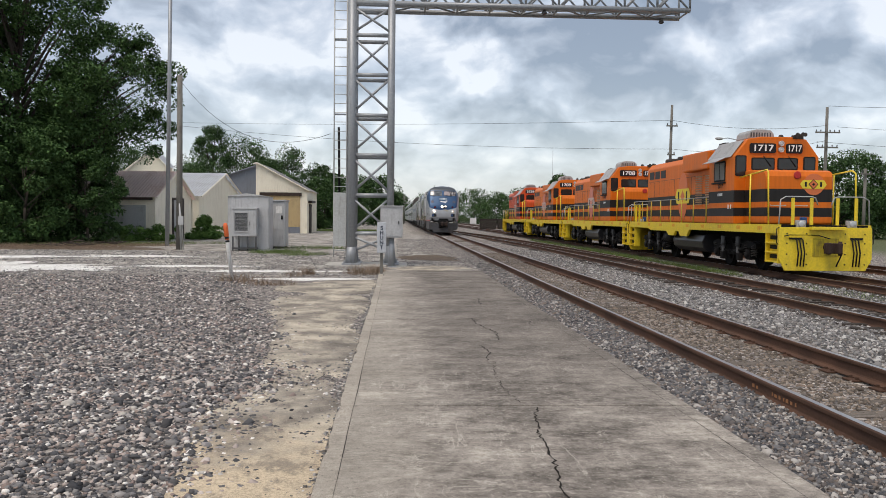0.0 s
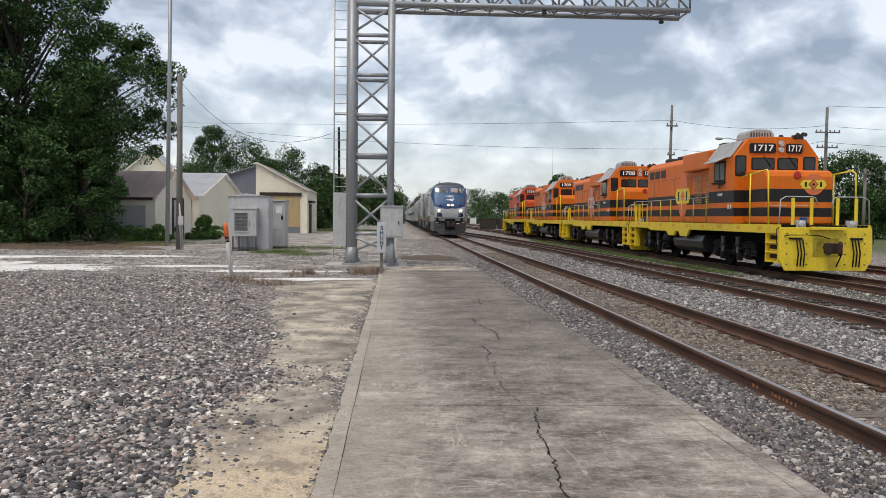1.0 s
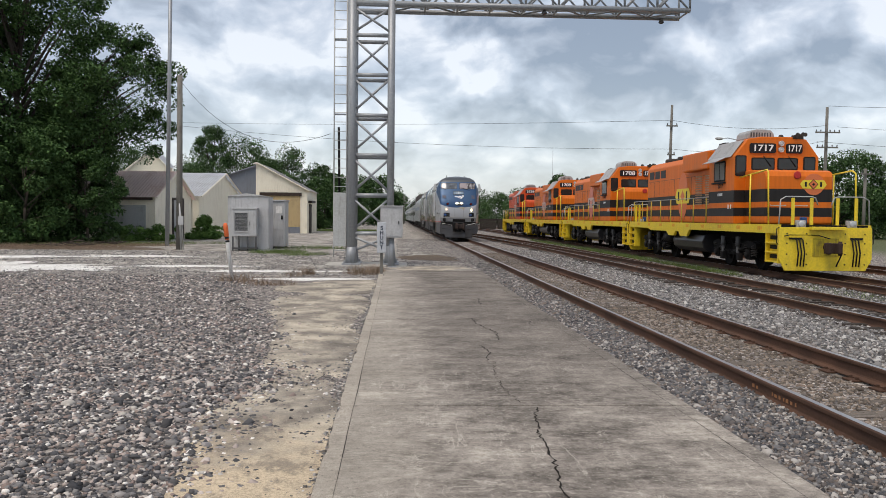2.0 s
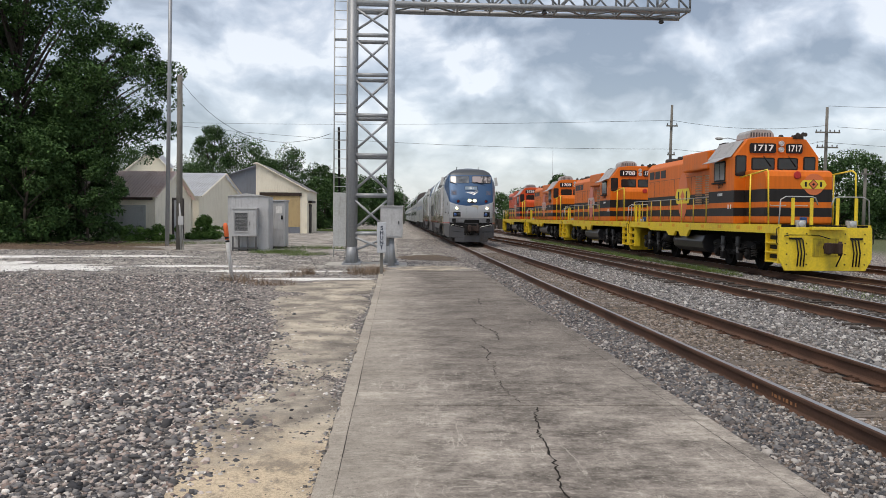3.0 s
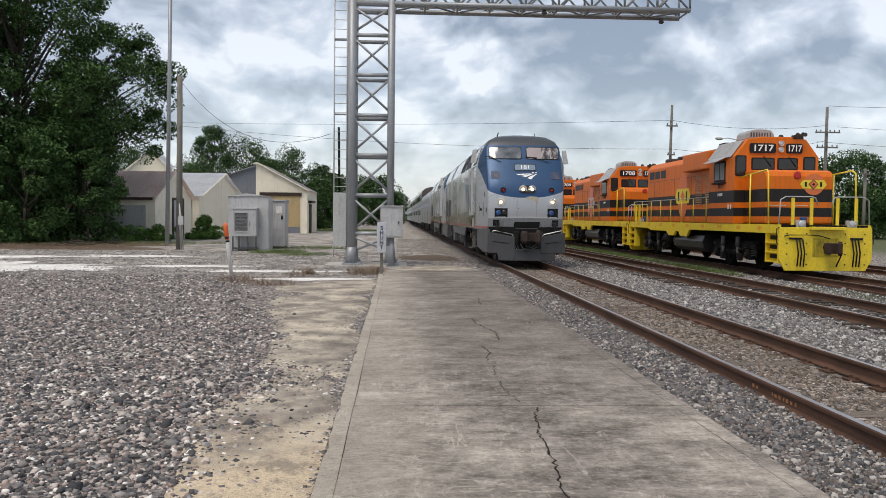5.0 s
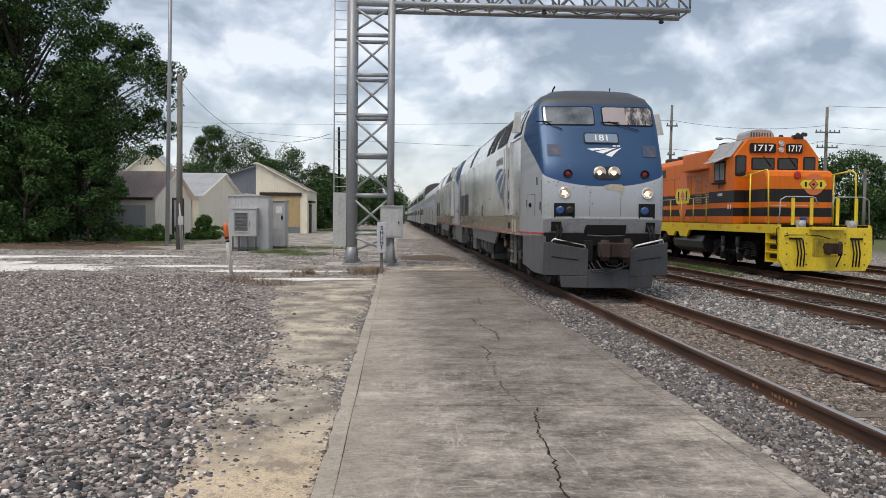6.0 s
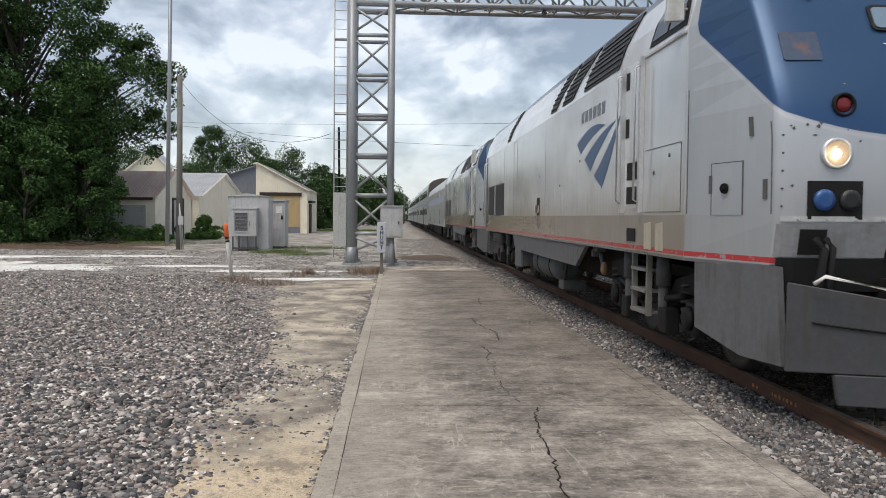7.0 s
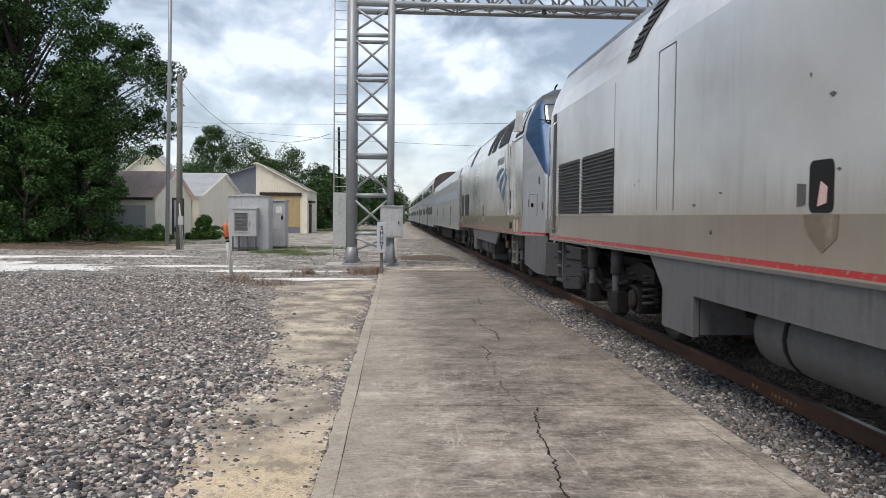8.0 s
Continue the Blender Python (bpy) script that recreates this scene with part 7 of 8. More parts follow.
# ---- equipment cabinets ----
def build_cabinets():
    top = thing("equipment_cabinet", pose(-7.35, 38.5, -0.05), "tall grey aluminium signal equipment cabinet on legs", "cabinet")
    bm = bm_new()
    box(bm, -0.45, 1.42, 0.55, 1.9, 0.0, 2.52, 0.02)
    body = part("body", bm, "aluminium_box", top)
    bm = bm_new()
    prism(bm, [(-0.50, 2.52), (0.4, 2.66), (1.47, 2.52)], "y", 0.5, 1.95)
    part("roof", bm, "aluminium_box", body)
    bm = bm_new()
    box(bm, -0.15, 0.95, 0.0, 0.54, 0.68, 1.92, 0.015)
    box(bm, -0.18, 0.98, -0.04, 0.54, 1.92, 1.98, 0.01)
    fb = part("front_box", bm, "aluminium_box", top)
    bm = bm_new()
    box(bm, -0.05, 0.58, -0.012, -0.002, 0.88, 1.78)
    ps = part("panel", bm, "underframe_grey", fb)
    for x0, x1, z0, z1 in ((-0.08, -0.03, 0.86, 1.80), (0.56, 0.61, 0.86, 1.80), (-0.03, 0.56, 0.86, 0.91), (-0.03, 0.56, 1.75, 1.80)):
        bm = bm_new()
        box(bm, x0, x1, -0.035, -0.002, z0, z1, 0.006)
        part("window_frame", bm, "aluminium_box", ps)
    bm = bm_new()
    for i in range(13):
        box(bm, -0.02 + i * 0.046, -0.014 + i * 0.046, -0.020, -0.013, 0.91, 1.75)
        box(bm, -0.03, 0.56, -0.022, -0.015, 0.94 + i * 0.063, 0.946 + i * 0.063)
    part("mesh_screen", bm, "aluminium_box", ps)
    bm = bm_new()
    box(bm, 0.62, 0.92, -0.014, -0.002, 0.75, 1.85)
    d = part("door", bm, "aluminium_box", fb)
    bm = bm_new()
    pipe(bm, [(0.66, -0.014, 1.2), (0.66, -0.05, 1.22), (0.66, -0.05, 1.34), (0.66, -0.014, 1.36)], 0.012)
    part("handle", bm, "rubber_black", d)
    for x in (-0.12, 0.15, 0.55, 0.92):
        bm = bm_new()
        box(bm, x - 0.03, x + 0.03, 0.02, 0.08, -0.05, 0.68)
        part("leg", bm, "underframe_grey", fb)
    bm = bm_new()
    box(bm, -0.16, 0.96, 0.0, 0.5, 0.10, 0.16)
    part("shelf", bm, "underframe_grey", fb)
    top2 = thing("relay_cabinet", pose(-5.95, 41.5, -0.05), "grey aluminium relay cabinet with a padlocked door", "cabinet")
    bm = bm_new()
    box(bm, -0.75, 0.45, 0.0, 1.3, 0.12, 2.35, 0.02)
    body = part("body", bm, "aluminium_box", top2)
    bm = bm_new()
    box(bm, -0.80, 0.50, -0.06, 1.35, 2.35, 2.42, 0.012)
    part("roof", bm, "aluminium_box", body)
    bm = bm_new()
    box(bm, -0.66, 0.36, -0.016, -0.002, 0.95, 2.25)
    d = part("door", bm, "aluminium_box", body)
    bm = bm_new()
    box(bm, 0.26, 0.34, -0.05, -0.016, 1.45, 1.65, 0.01)
    part("padlock", bm, "underframe_black", d)
    bm = bm_new()
    box(bm, 0.0, 0.3, -0.026, -0.016, 1.75, 2.1)
    part("notice", bm, "white_paint", d)
    bm = bm_new()
    box(bm, -0.72, -0.2, -0.12, -0.002, 0.15, 0.85, 0.01)
    part("battery_box", bm, "underframe_grey", body)
    bm = bm_new()
    box(bm, -0.7, 0.4, 0.05, 1.25, -0.05, 0.12)
    part("plinth", bm, "underframe_grey", top2)


build_cabinets()


# ---- poles and wires ----
def build_pole(name, x, y, h, r0, r1, mat, label, arms=(), lean=(0, 0), group=""):
    top = thing(name, pose(x, y, float(height(x, y))), label, "pole", group)
    bm = bm_new()
    tube(bm, (0, 0, -0.1), (lean[0], lean[1], h), r0, 12, r1)
    part("shaft", bm, mat, top)
    for z, w, ins in arms:
        bm = bm_new()
        fx = lean[0] * z / h
        box(bm, fx - w / 2, fx + w / 2, -r0 - 0.10, -r0 + 0.02, z - 0.06, z + 0.06)
        arm = part("crossarm", bm, "pole_wood", top)
        for i in range(ins):
            bx = fx - w / 2 + 0.08 + i * (w - 0.16) / max(1, ins - 1)
            bm = bm_new()
            lathe(bm, [(0.03, z + 0.06), (0.06, z + 0.12), (0.035, z + 0.15), (0.06, z + 0.19), (0.02, z + 0.24)], 8, "z", (bx, -r0 - 0.05, 0))
            part("insulator", bm, "underframe_grey", arm)
    return top


metal_pole = build_pole("steel_pole", -11.71, 43.3, 16.0, 0.11, 0.09, "galvanised_steel", "tall slim grey steel pole beside the shed", lean=(0.25, 0))
service_pole = build_pole("service_pole", -10.05, 39.2, 8.0, 0.15, 0.12, "pole_wood", "weathered wooden service pole with a cable", lean=(0.05, 0))
bm = bm_new()
for dx in (0.10, 0.16, 0.24):
    pipe(bm, [(dx, -0.14, -0.02), (dx * 0.7, -0.16, 1.2), (0.05, -0.16, 1.9 + dx)], 0.022)
part("conduit", bm, "pale_grey_paint", service_pole)
bm = bm_new()
box(bm, 0.0, 0.24, -0.22, -0.14, 1.15, 1.55, 0.01)
part("meter_box", bm, "aluminium_box", service_pole)
pole_a = build_pole("utility_pole", 24.7, 75.0, 12.3, 0.17, 0.11, "pole_wood", "dark wooden utility pole with short crossarms", [(10.4, 1.0, 3), (7.8, 0.7, 2)], (0.2, 0), "utility poles")
pole_b = build_pole("utility_pole", 37.2, 71.0, 11.8, 0.17, 0.12, "pole_wood", "dark wooden utility pole with two wide crossarms", [(9.6, 2.2, 6), (8.3, 1.9, 5)], (0.1, 0), "utility poles")
pole_c = build_pole("utility_pole", 34.5, 60.0, 5.8, 0.13, 0.10, "pole_wood", "short grey wooden pole behind the locomotives", [(5.4, 0.8, 2)], (0.05, 0), "utility poles")
pole_d = build_pole("utility_pole", 1.6, 190.0, 6.5, 0.15, 0.12, "pole_wood", "far wooden line pole with crossarms beside the track", [(5.7, 2.2, 4), (4.7, 1.8, 4)], (0, 0), "utility poles")
pole_e = build_pole("street_lamp", 26.2, 62.0, 8.2, 0.09, 0.06, "pole_wood", "street lamp with a curved arm over the yard")
bm = bm_new()
pipe(bm, [(0, 0, 7.6), (-0.5, 0, 7.95), (-1.3, 0, 8.1), (-1.75, 0, 8.05)], 0.035)
arm = part("lamp_arm", bm, "galvanised_steel", pole_e)
bm = bm_new()
lathe(bm, [(0.05, -1.65), (0.11, -1.8), (0.12, -2.1), (0.05, -2.25)], 10, "x", (0, 0, 8.04))
part("lamp_head", bm, "pale_grey_paint", arm)


def build_wire(a, b, sag, r=0.012, label="thin black overhead wire between poles", grp="overhead wires"):
    a, b = Vector(a), Vector(b)
    bm = bm_new()
    pts = []
    for i in range(25):
        u = i / 24
        p = a.lerp(b, u)
        p.z -= sag * 4 * u * (1 - u)
        pts.append(p)
    pipe(bm, pts, r, 5)
    tagged(part("overhead_wire", bm, "cable_black"), label, "wire", grp)


build_wire((-9.95, 39.1, 7.72), (-2.25, 28.3, 4.36), 1.22, 0.009, "sagging black service cable from the pole to the mast")
build_wire((24.9, 74.8, 10.6), (-60, 120, 15.2), 0.8, 0.014)
build_wire((24.9, 74.8, 8.0), (-60, 105, 17.0), 2.0, 0.016)
build_wire((24.9, 74.8, 10.6), (37.2, 70.8, 9.9), 0.5, 0.014)
build_wire((24.9, 74.8, 8.0), (37.2, 70.8, 8.6), 0.6, 0.014)
build_wire((37.3, 70.9, 11.6), (75, 74, 15.0), 1.0, 0.014)
build_wire((38.2, 70.9, 9.8), (80, 66, 10.0), 0.8, 0.014)
build_wire((36.4, 70.9, 8.5), (80, 66, 8.2), 0.8, 0.014)


# ---- sheds ----
def corrugated(bm, p, u, v, nu, depth, step=0.2):
    """A ribbed sheet: u runs across the ribs, v along them."""
    p, u, v = Vector(p), Vector(u), Vector(v)
    n = u.cross(v).normalized()
    L = u.length
    k = max(2, int(L / step) * 4)
    prev = None
    for i in range(k + 1):
        d = depth if (i % 4) in (1, 2) else 0.0
        a = p + u * (i / k) + n * d
        cur = (bm.verts.new(a), bm.verts.new(a + v))
        if prev:
            bm.faces.new((prev[0], cur[0], cur[1], prev[1]))
        prev = cur
    return bm


def gable_shed(name, label, m, w, depth, eave, peak, wall, roof, shift=0.5):
    """A metal shed: gable end at y = 0, w wide from x = 0, depth deep; the ridge stands at shift of the width."""
    top = thing(name, m, label, "shed")
    bm = bm_new()
    prism(bm, [(0, -0.1), (0, eave[0]), (w * shift, peak), (w, eave[1]), (w, -0.1)], "y", 0, depth)
    body = part("wall", bm, wall, top)
    bm = bm_new()
    for i in range(int(w / 0.9)):
        x = 0.45 + i * 0.9
        zt = eave[0] + (peak - eave[0]) * x / (w * shift) if x < w * shift else peak + (eave[1] - peak) * (x - w * shift) / (w * (1 - shift))
        box(bm, x - 0.01, x + 0.01, -0.008, -0.002, 0.0, zt - 0.03)
    part("wall_ribs", bm, wall, body)
    bm = bm_new()
    for i in range(int(depth / 0.9)):
        y = 0.45 + i * 0.9
        box(bm, w + 0.002, w + 0.015, y - 0.012, y + 0.012, 0.0, eave[1] - 0.03)
        box(bm, -0.015, -0.002, y - 0.012, y + 0.012, 0.0, eave[0] - 0.03)
    part("wall_ribs", bm, wall, body)
    for (xa, za), (xb, zb) in (((-0.2, eave[0] - 0.03), (w * shift, peak + 0.05)), ((w + 0.2, eave[1] - 0.03), (w * shift, peak + 0.05))):
        bm = bm_new()
        if xa < xb:
            corrugated(bm, (xa, -0.25, za), (0, depth + 0.5, 0), (xb - xa, 0, zb - za), 0, -0.025)
        else:
            corrugated(bm, (xa, -0.25, za), (0, depth + 0.5, 0), (xb - xa, 0, zb - za), 0, 0.025)
        bmesh.ops.solidify(bm, geom=bm.faces[:], thickness=0.02)
        rf = part("roof", bm, roof, top)
    for (xa, za), (xb, zb) in (((-0.2, eave[0] - 0.06), (w * shift, peak + 0.02)), ((w + 0.2, eave[1] - 0.06), (w * shift, peak + 0.02))):
        bm = bm_new()
        d = Vector((xb - xa, 0, zb - za))
        tube(bm, (xa, -0.27, za), (xb, -0.27, zb), 0.05, 4)
        part("barge_trim", bm, wall, rf)
    return top


shed = gable_shed("metal_shed", "small cream metal shed with a rusty roof and dark doorway", pose(-15.05, 52.7, -0.05, 0, 0, 86), 7.5, 10.0, (2.72, 2.72), 4.45, "cream_metal_wall", "rusty_roof_metal", 0.5)
bm = bm_new()
box(bm, 3.3, 5.6, -0.06, -0.017, 0.0, 2.75)
fr = part("door_frame", bm, "dark_brown_trim", shed)
bm = bm_new()
box(bm, 3.5, 4.5, -0.09, -0.062, 0.05, 2.6)
part("door_leaf", bm, "pale_grey_paint", fr, "pale grey door leaf standing ajar")
for x in (0.05, 7.4):
    bm = bm_new()
    tube(bm, (x, -0.06, 0.0), (x, -0.06, 2.7), 0.05, 8)
    part("downpipe", bm, "cream_metal_wall", shed)
bm = bm_new()
box(bm, -0.26, -0.2, 0.0, 9.8, 2.52, 2.68)
part("gutter", bm, "dark_brown_trim", shed)
bm = bm_new()
box(bm, -0.04, -0.017, 0.5, 3.4, 0.0, 2.2)
part("sliding_door", bm, "pale_grey_paint", shed, "pale grey sliding door under the eave")
shed_b = gable_shed("metal_shed", "cream gabled metal shed with a pale silver roof", pose(-14.3, 61.2, -0.05, 0, 0, 88), 14.6, 12.0, (3.0, 3.0), 4.95, "cream_metal_wall", "pale_roof_metal", 0.5)
bm = bm_new()
box(bm, 9.4, 12.0, -0.10, -0.017, 1.35, 2.3)
part("window", bm, "tan_door_paint", shed_b)
bm = bm_new()
box(bm, 9.2, 12.2, -0.5, -0.017, 2.3, 2.4)
part("canopy", bm, "tan_door_paint", shed_b)
shed_c = gable_shed("metal_shed", "tall cream metal shed end rising behind the others", pose(-27.5, 82.0, -0.05), 5.2, 2.5, (4.6, 6.25), 7.8, "cream_metal_wall", "pale_roof_metal", 0.75)
house = gable_shed("metal_warehouse", "cream metal warehouse with tan roller door and brown trim", pose(-12.85, 77.0, -0.05), 4.65, 9.0, (6.35, 3.95), 6.40, "cream_metal_wall", "dull_silver", 0.02)
bm = bm_new()
box(bm, 0.35, 4.15, -0.14, -0.02, 3.45, 3.75)
part("lintel", bm, "dark_brown_trim", house)
bm = bm_new()
box(bm, 0.8, 4.0, -0.05, -0.018, 0.0, 3.45)
rd = part("roller_door", bm, "tan_door_paint", house, "tan roller door, closed")
bm = bm_new()
for i in range(16):
    box(bm, 0.8, 4.0, -0.062, -0.05, 0.1 + i * 0.21, 0.115 + i * 0.21)
part("door_slats", bm, "tan_door_paint", rd)
bm = bm_new()
box(bm, 0.8, 4.0, -0.075, -0.052, 0.0, 0.62)
part("kick_panel", bm, "grey_metal_wall", rd)
bm = bm_new()
box(bm, 4.653, 4.70, 1.6, 3.6, 0.0, 2.75)
part("side_door", bm, "dark_brown_trim", house)
bm = bm_new()
box(bm, 4.6, 5.0, 0.9, 4.2, 2.85, 3.05)
part("awning", bm, "dark_brown_trim", house)
grey_shed = gable_shed("grey_shed", "dark grey ribbed metal shed behind the warehouse", pose(-20.0, 84.0, -0.05), 8.5, 9.0, (4.4, 4.4), 6.6, "grey_metal_wall", "dull_silver", 0.72)


# ---- far yard clutter ----
def build_far():
    top = thing("signal_sign", pose(11.0, 120.0, -0.2), "small white sign on a post far down the yard", "sign")
    bm = bm_new()
    box(bm, -0.05, 0.05, 0, 0.08, -0.1, 1.0)
    part("post", bm, "pole_wood", top)
    bm = bm_new()
    box(bm, -0.45, 0.45, -0.05, -0.005, 0.9, 1.7, 0.01)
    part("board", bm, "white_paint", top)
    top = thing("tie_stack", pose(17.3, 132.0, -0.3), "dark stack of used wooden ties far down the yard", "tie stack")
    rng = random.Random(31)
    bm = bm_new()
    box(bm, -1.28, 1.28, -0.12, 0.12, 0.0, 0.19, 0.012)
    me = mesh_of("tie", bm, "dark_tie")
    for col in range(3):
        for row in range(8):
            for lay in range(3):
                piece("tie", me, top, pose(-2.75 + col * 2.75 + rng.uniform(-0.08, 0.08), lay * 0.27, 0.1 + row * 0.2, 0, 0, rng.uniform(-2, 2)))
    bm = bm_new()
    tube(bm, (0, 0, 0), (0, 0, 14.5), 0.06, 8, 0.03)
    top = thing("radio_mast", pose(29.0, 155.0, -0.2), "thin far radio mast above the treetops", "mast")
    part("shaft", bm, "galvanised_steel", top)


build_far()
# ---- trees and weeds ----
def leaf_cloud(name, centres, radii, counts, size, material, rng, squash=0.75):
    """Many small folded leaves in loose clumps, as one mesh."""
    pts, tone = [], []
    for c, r, n in zip(centres, radii, counts):
        d = rng.normal(0, 1, (n, 3))
        d /= np.linalg.norm(d, axis=1)[:, None] + 1e-9
        rad = r * rng.uniform(0.25, 1.0, n) ** 0.45
        p = d * rad[:, None] * np.array([1, 1, squash]) + np.array(c)
        pts.append(p)
    p = np.concatenate(pts)
    n = len(p)
    s = size * rng.uniform(0.6, 1.4, n)
    # leaf frame
    a = rng.uniform(0, 6.283, n)
    tilt = rng.normal(0.55, 0.45, n)
    ux, uy = np.cos(a), np.sin(a)
    u = np.stack([ux * np.cos(tilt), uy * np.cos(tilt), -np.sin(tilt)], 1)
    v = np.stack([-uy, ux, rng.normal(0, 0.5, n)], 1)
    v /= np.linalg.norm(v, axis=1)[:, None]
    L, W = s[:, None], (s * 0.36)[:, None]
    q = np.stack([p, p + u * L * 0.45 + v * W, p + u * L, p + u * L * 0.45 - v * W], 1)
    loops = np.arange(n * 4, dtype=np.int32)
    return raw_mesh(name, q.reshape(-1, 3), loops, 4, material)


def build_tree(x, y, h, spread, seed, label, leaves_n=26000, leaf=0.20, material="leaf_green", low=0.22, clumps=60, group="yard trees", bias=(0, 0), puff=(0.15, 0.33)):
    rng = np.random.default_rng(seed)
    z0 = float(height(x, y))
    top = thing("tree", pose(x, y, z0), label, "tree", group)
    bm = bm_new()
    r0 = 0.018 * h
    knots = [Vector((0, 0, -0.2))]
    for i in range(1, 6):
        knots.append(Vector((rng.normal(0, 0.02) * h * i / 5, rng.normal(0, 0.02) * h * i / 5, h * 0.8 * i / 5)))
    for i, (a, b) in enumerate(zip(knots, knots[1:])):
        tube(bm, a, b, r0 * (1 - i * 0.17), 9, r0 * (1 - (i + 1) * 0.17))
    centres, radii, counts = [], [], []
    for i in range(clumps):
        f = low + (1 - low) * (i + rng.uniform(0, 1)) / clumps
        prof = math.sin(math.pi * min(1.0, 0.16 + 0.84 * (f - low) / (1 - low) * 0.93 + 0.02)) ** 0.65
        a = rng.uniform(0, 6.283)
        rr = spread * prof * rng.uniform(0.35, 1.0) ** 0.6
        c = Vector((rr * math.cos(a) + bias[0] * f, rr * math.sin(a) + bias[1] * f, h * f * 0.97))
        centres.append(c)
        radii.append(spread * rng.uniform(*puff))
        counts.append(int(leaves_n / clumps * rng.uniform(0.6, 1.4)))
        if i % 3 == 0:
            # a limb from the trunk to the clump
            fz = max(0.25, f - 0.18)
            base = Vector((0, 0, h * 0.8 * min(1, fz)))
            mid = base.lerp(c, 0.55) + Vector((0, 0, 0.02 * h))
            rl = r0 * 0.34
            tube(bm, base, mid, rl, 6, rl * 0.6)
            tube(bm, mid, c, rl * 0.6, 5, rl * 0.15)
    part("trunk", bm, "bark", top)
    me = leaf_cloud("crown", centres, radii, counts, leaf, material, rng)
    ob = new("crown", me)
    ob.parent = top
    return top


OAK = "broad dark green tree with dense ragged crown beside the shed"
build_tree(-22.2, 50.5, 17.5, 6.2, 11, OAK, 98000, 0.175, low=0.16, clumps=135, puff=(0.12, 0.26))
build_tree(-18.9, 50.8, 12.9, 4.3, 12, "leafy green tree leaning over the shed roof", 34000, 0.16, low=0.40, clumps=92, bias=(2.6, 0), puff=(0.10, 0.25))
build_tree(-27.5, 47.5, 18.5, 6.5, 13, OAK, 34000, 0.26, low=0.10, clumps=95)
build_tree(-19.0, 49.0, 8.0, 3.4, 14, "low bushy dark green tree at the yard's edge", 20000, 0.17, low=0.10, clumps=50)
build_tree(-25.0, 50.0, 6.5, 4.2, 15, "low bushy dark green tree at the yard's edge", 17000, 0.22, low=0.03, clumps=50)
build_tree(-29.0, 57.0, 20.0, 7.0, 16, OAK, 20000, 0.32, low=0.05, clumps=90)
build_tree(-16.9, 46.6, 5.2, 1.9, 17, "low bushy dark green tree hiding the shed's flank", 14000, 0.15, low=0.06, clumps=44)
build_tree(-19.6, 45.2, 6.0, 2.4, 18, "low bushy dark green tree at the yard's edge", 15000, 0.16, low=0.06, clumps=44)
# behind the sheds
BACK = "full green tree standing behind the sheds"
for i, (x, y, h, s) in enumerate(((-23.4, 108, 13.0, 2.8), (-20.0, 111, 11.6, 4.0), (-18.0, 107, 8.8, 4.0), (-30.0, 98, 9.0, 4.5), (-14.5, 112, 10.6, 3.2), (-10.5, 112, 8.4, 3.0), (-7.5, 118, 7.2, 3.4), (-24, 100, 8.0, 4.4), (-35, 104, 10.0, 5.0), (-9.0, 105, 6.2, 2.6), (-16.2, 104, 8.6, 3.2))):
    build_tree(x, y, h, s, 30 + i, BACK, 15500, 0.21, "leaf_far_green", 0.04 if i not in (0,) else 0.40, 46, "trees behind the sheds", puff=(0.22, 0.48))
FAR = "distant green tree along the railway"
for i, (x, y, h, s) in enumerate(((-6.0, 150, 8.5, 4.0), (-3.5, 165, 9.5, 4.0), (-1.8, 240, 8.0, 4.5), (0.8, 300, 10.0, 5.0), (12.5, 320, 10, 7), (17.5, 270, 9, 7), (22, 240, 9.5, 6), (27, 225, 8.0, 6), (33, 215, 8.8, 6), (38, 230, 9.0, 6), (27.5, 142, 9.0, 3.2), (45, 215, 9.0, 7), (53, 210, 9.0, 7))):
    build_tree(x, y, h, s, 60 + i, FAR, 8500, 0.38, "leaf_far_green", 0.04, 36, "distant trees", puff=(0.25, 0.5))
for i, (x, y, h, s) in enumerate(((46.5, 86, 8.6, 3.6), (51, 90, 9.6, 4.2), (56, 86, 8.2, 4.0), (43, 96, 7.4, 3.6), (61, 92, 9, 4.5), (66, 96, 9, 4.5), (40, 112, 6, 3.6))):
    build_tree(x, y, h, s, 90 + i, "green tree behind the parked locomotives", 13000, 0.25, "leaf_far_green", 0.05, 44, "trees behind the locomotives", puff=(0.2, 0.45))


def far_woods():
    """A belt of woods along the horizon, all round."""
    rng = np.random.default_rng(7)
    cs, rs, ns = [], [], []
    for i in range(420):
        a = rng.uniform(0, 6.283)
        d = rng.uniform(330, 520)
        x, y = d * math.sin(a), d * math.cos(a)
        if abs(x - 4) < 7 and y > 0:
            continue
        hh = rng.uniform(5, 12)
        cs.append((x, y, hh * 0.5)); rs.append(hh * 0.75); ns.append(95)
    for i in range(150):
        x = rng.uniform(-150, -32) if i % 2 else rng.uniform(58, 170)
        y = rng.uniform(95, 200)
        hh = rng.uniform(5, 10)
        cs.append((x, y, hh * 0.45)); rs.append(hh * 0.62); ns.append(160)
    ob = new("far_woods", leaf_cloud("far_woods", cs, rs, ns, 1.1, "leaf_far_green", rng, 0.9))
    tagged(ob, "hazy green belt of woods along the horizon", "woods", kind="stuff")


far_woods()


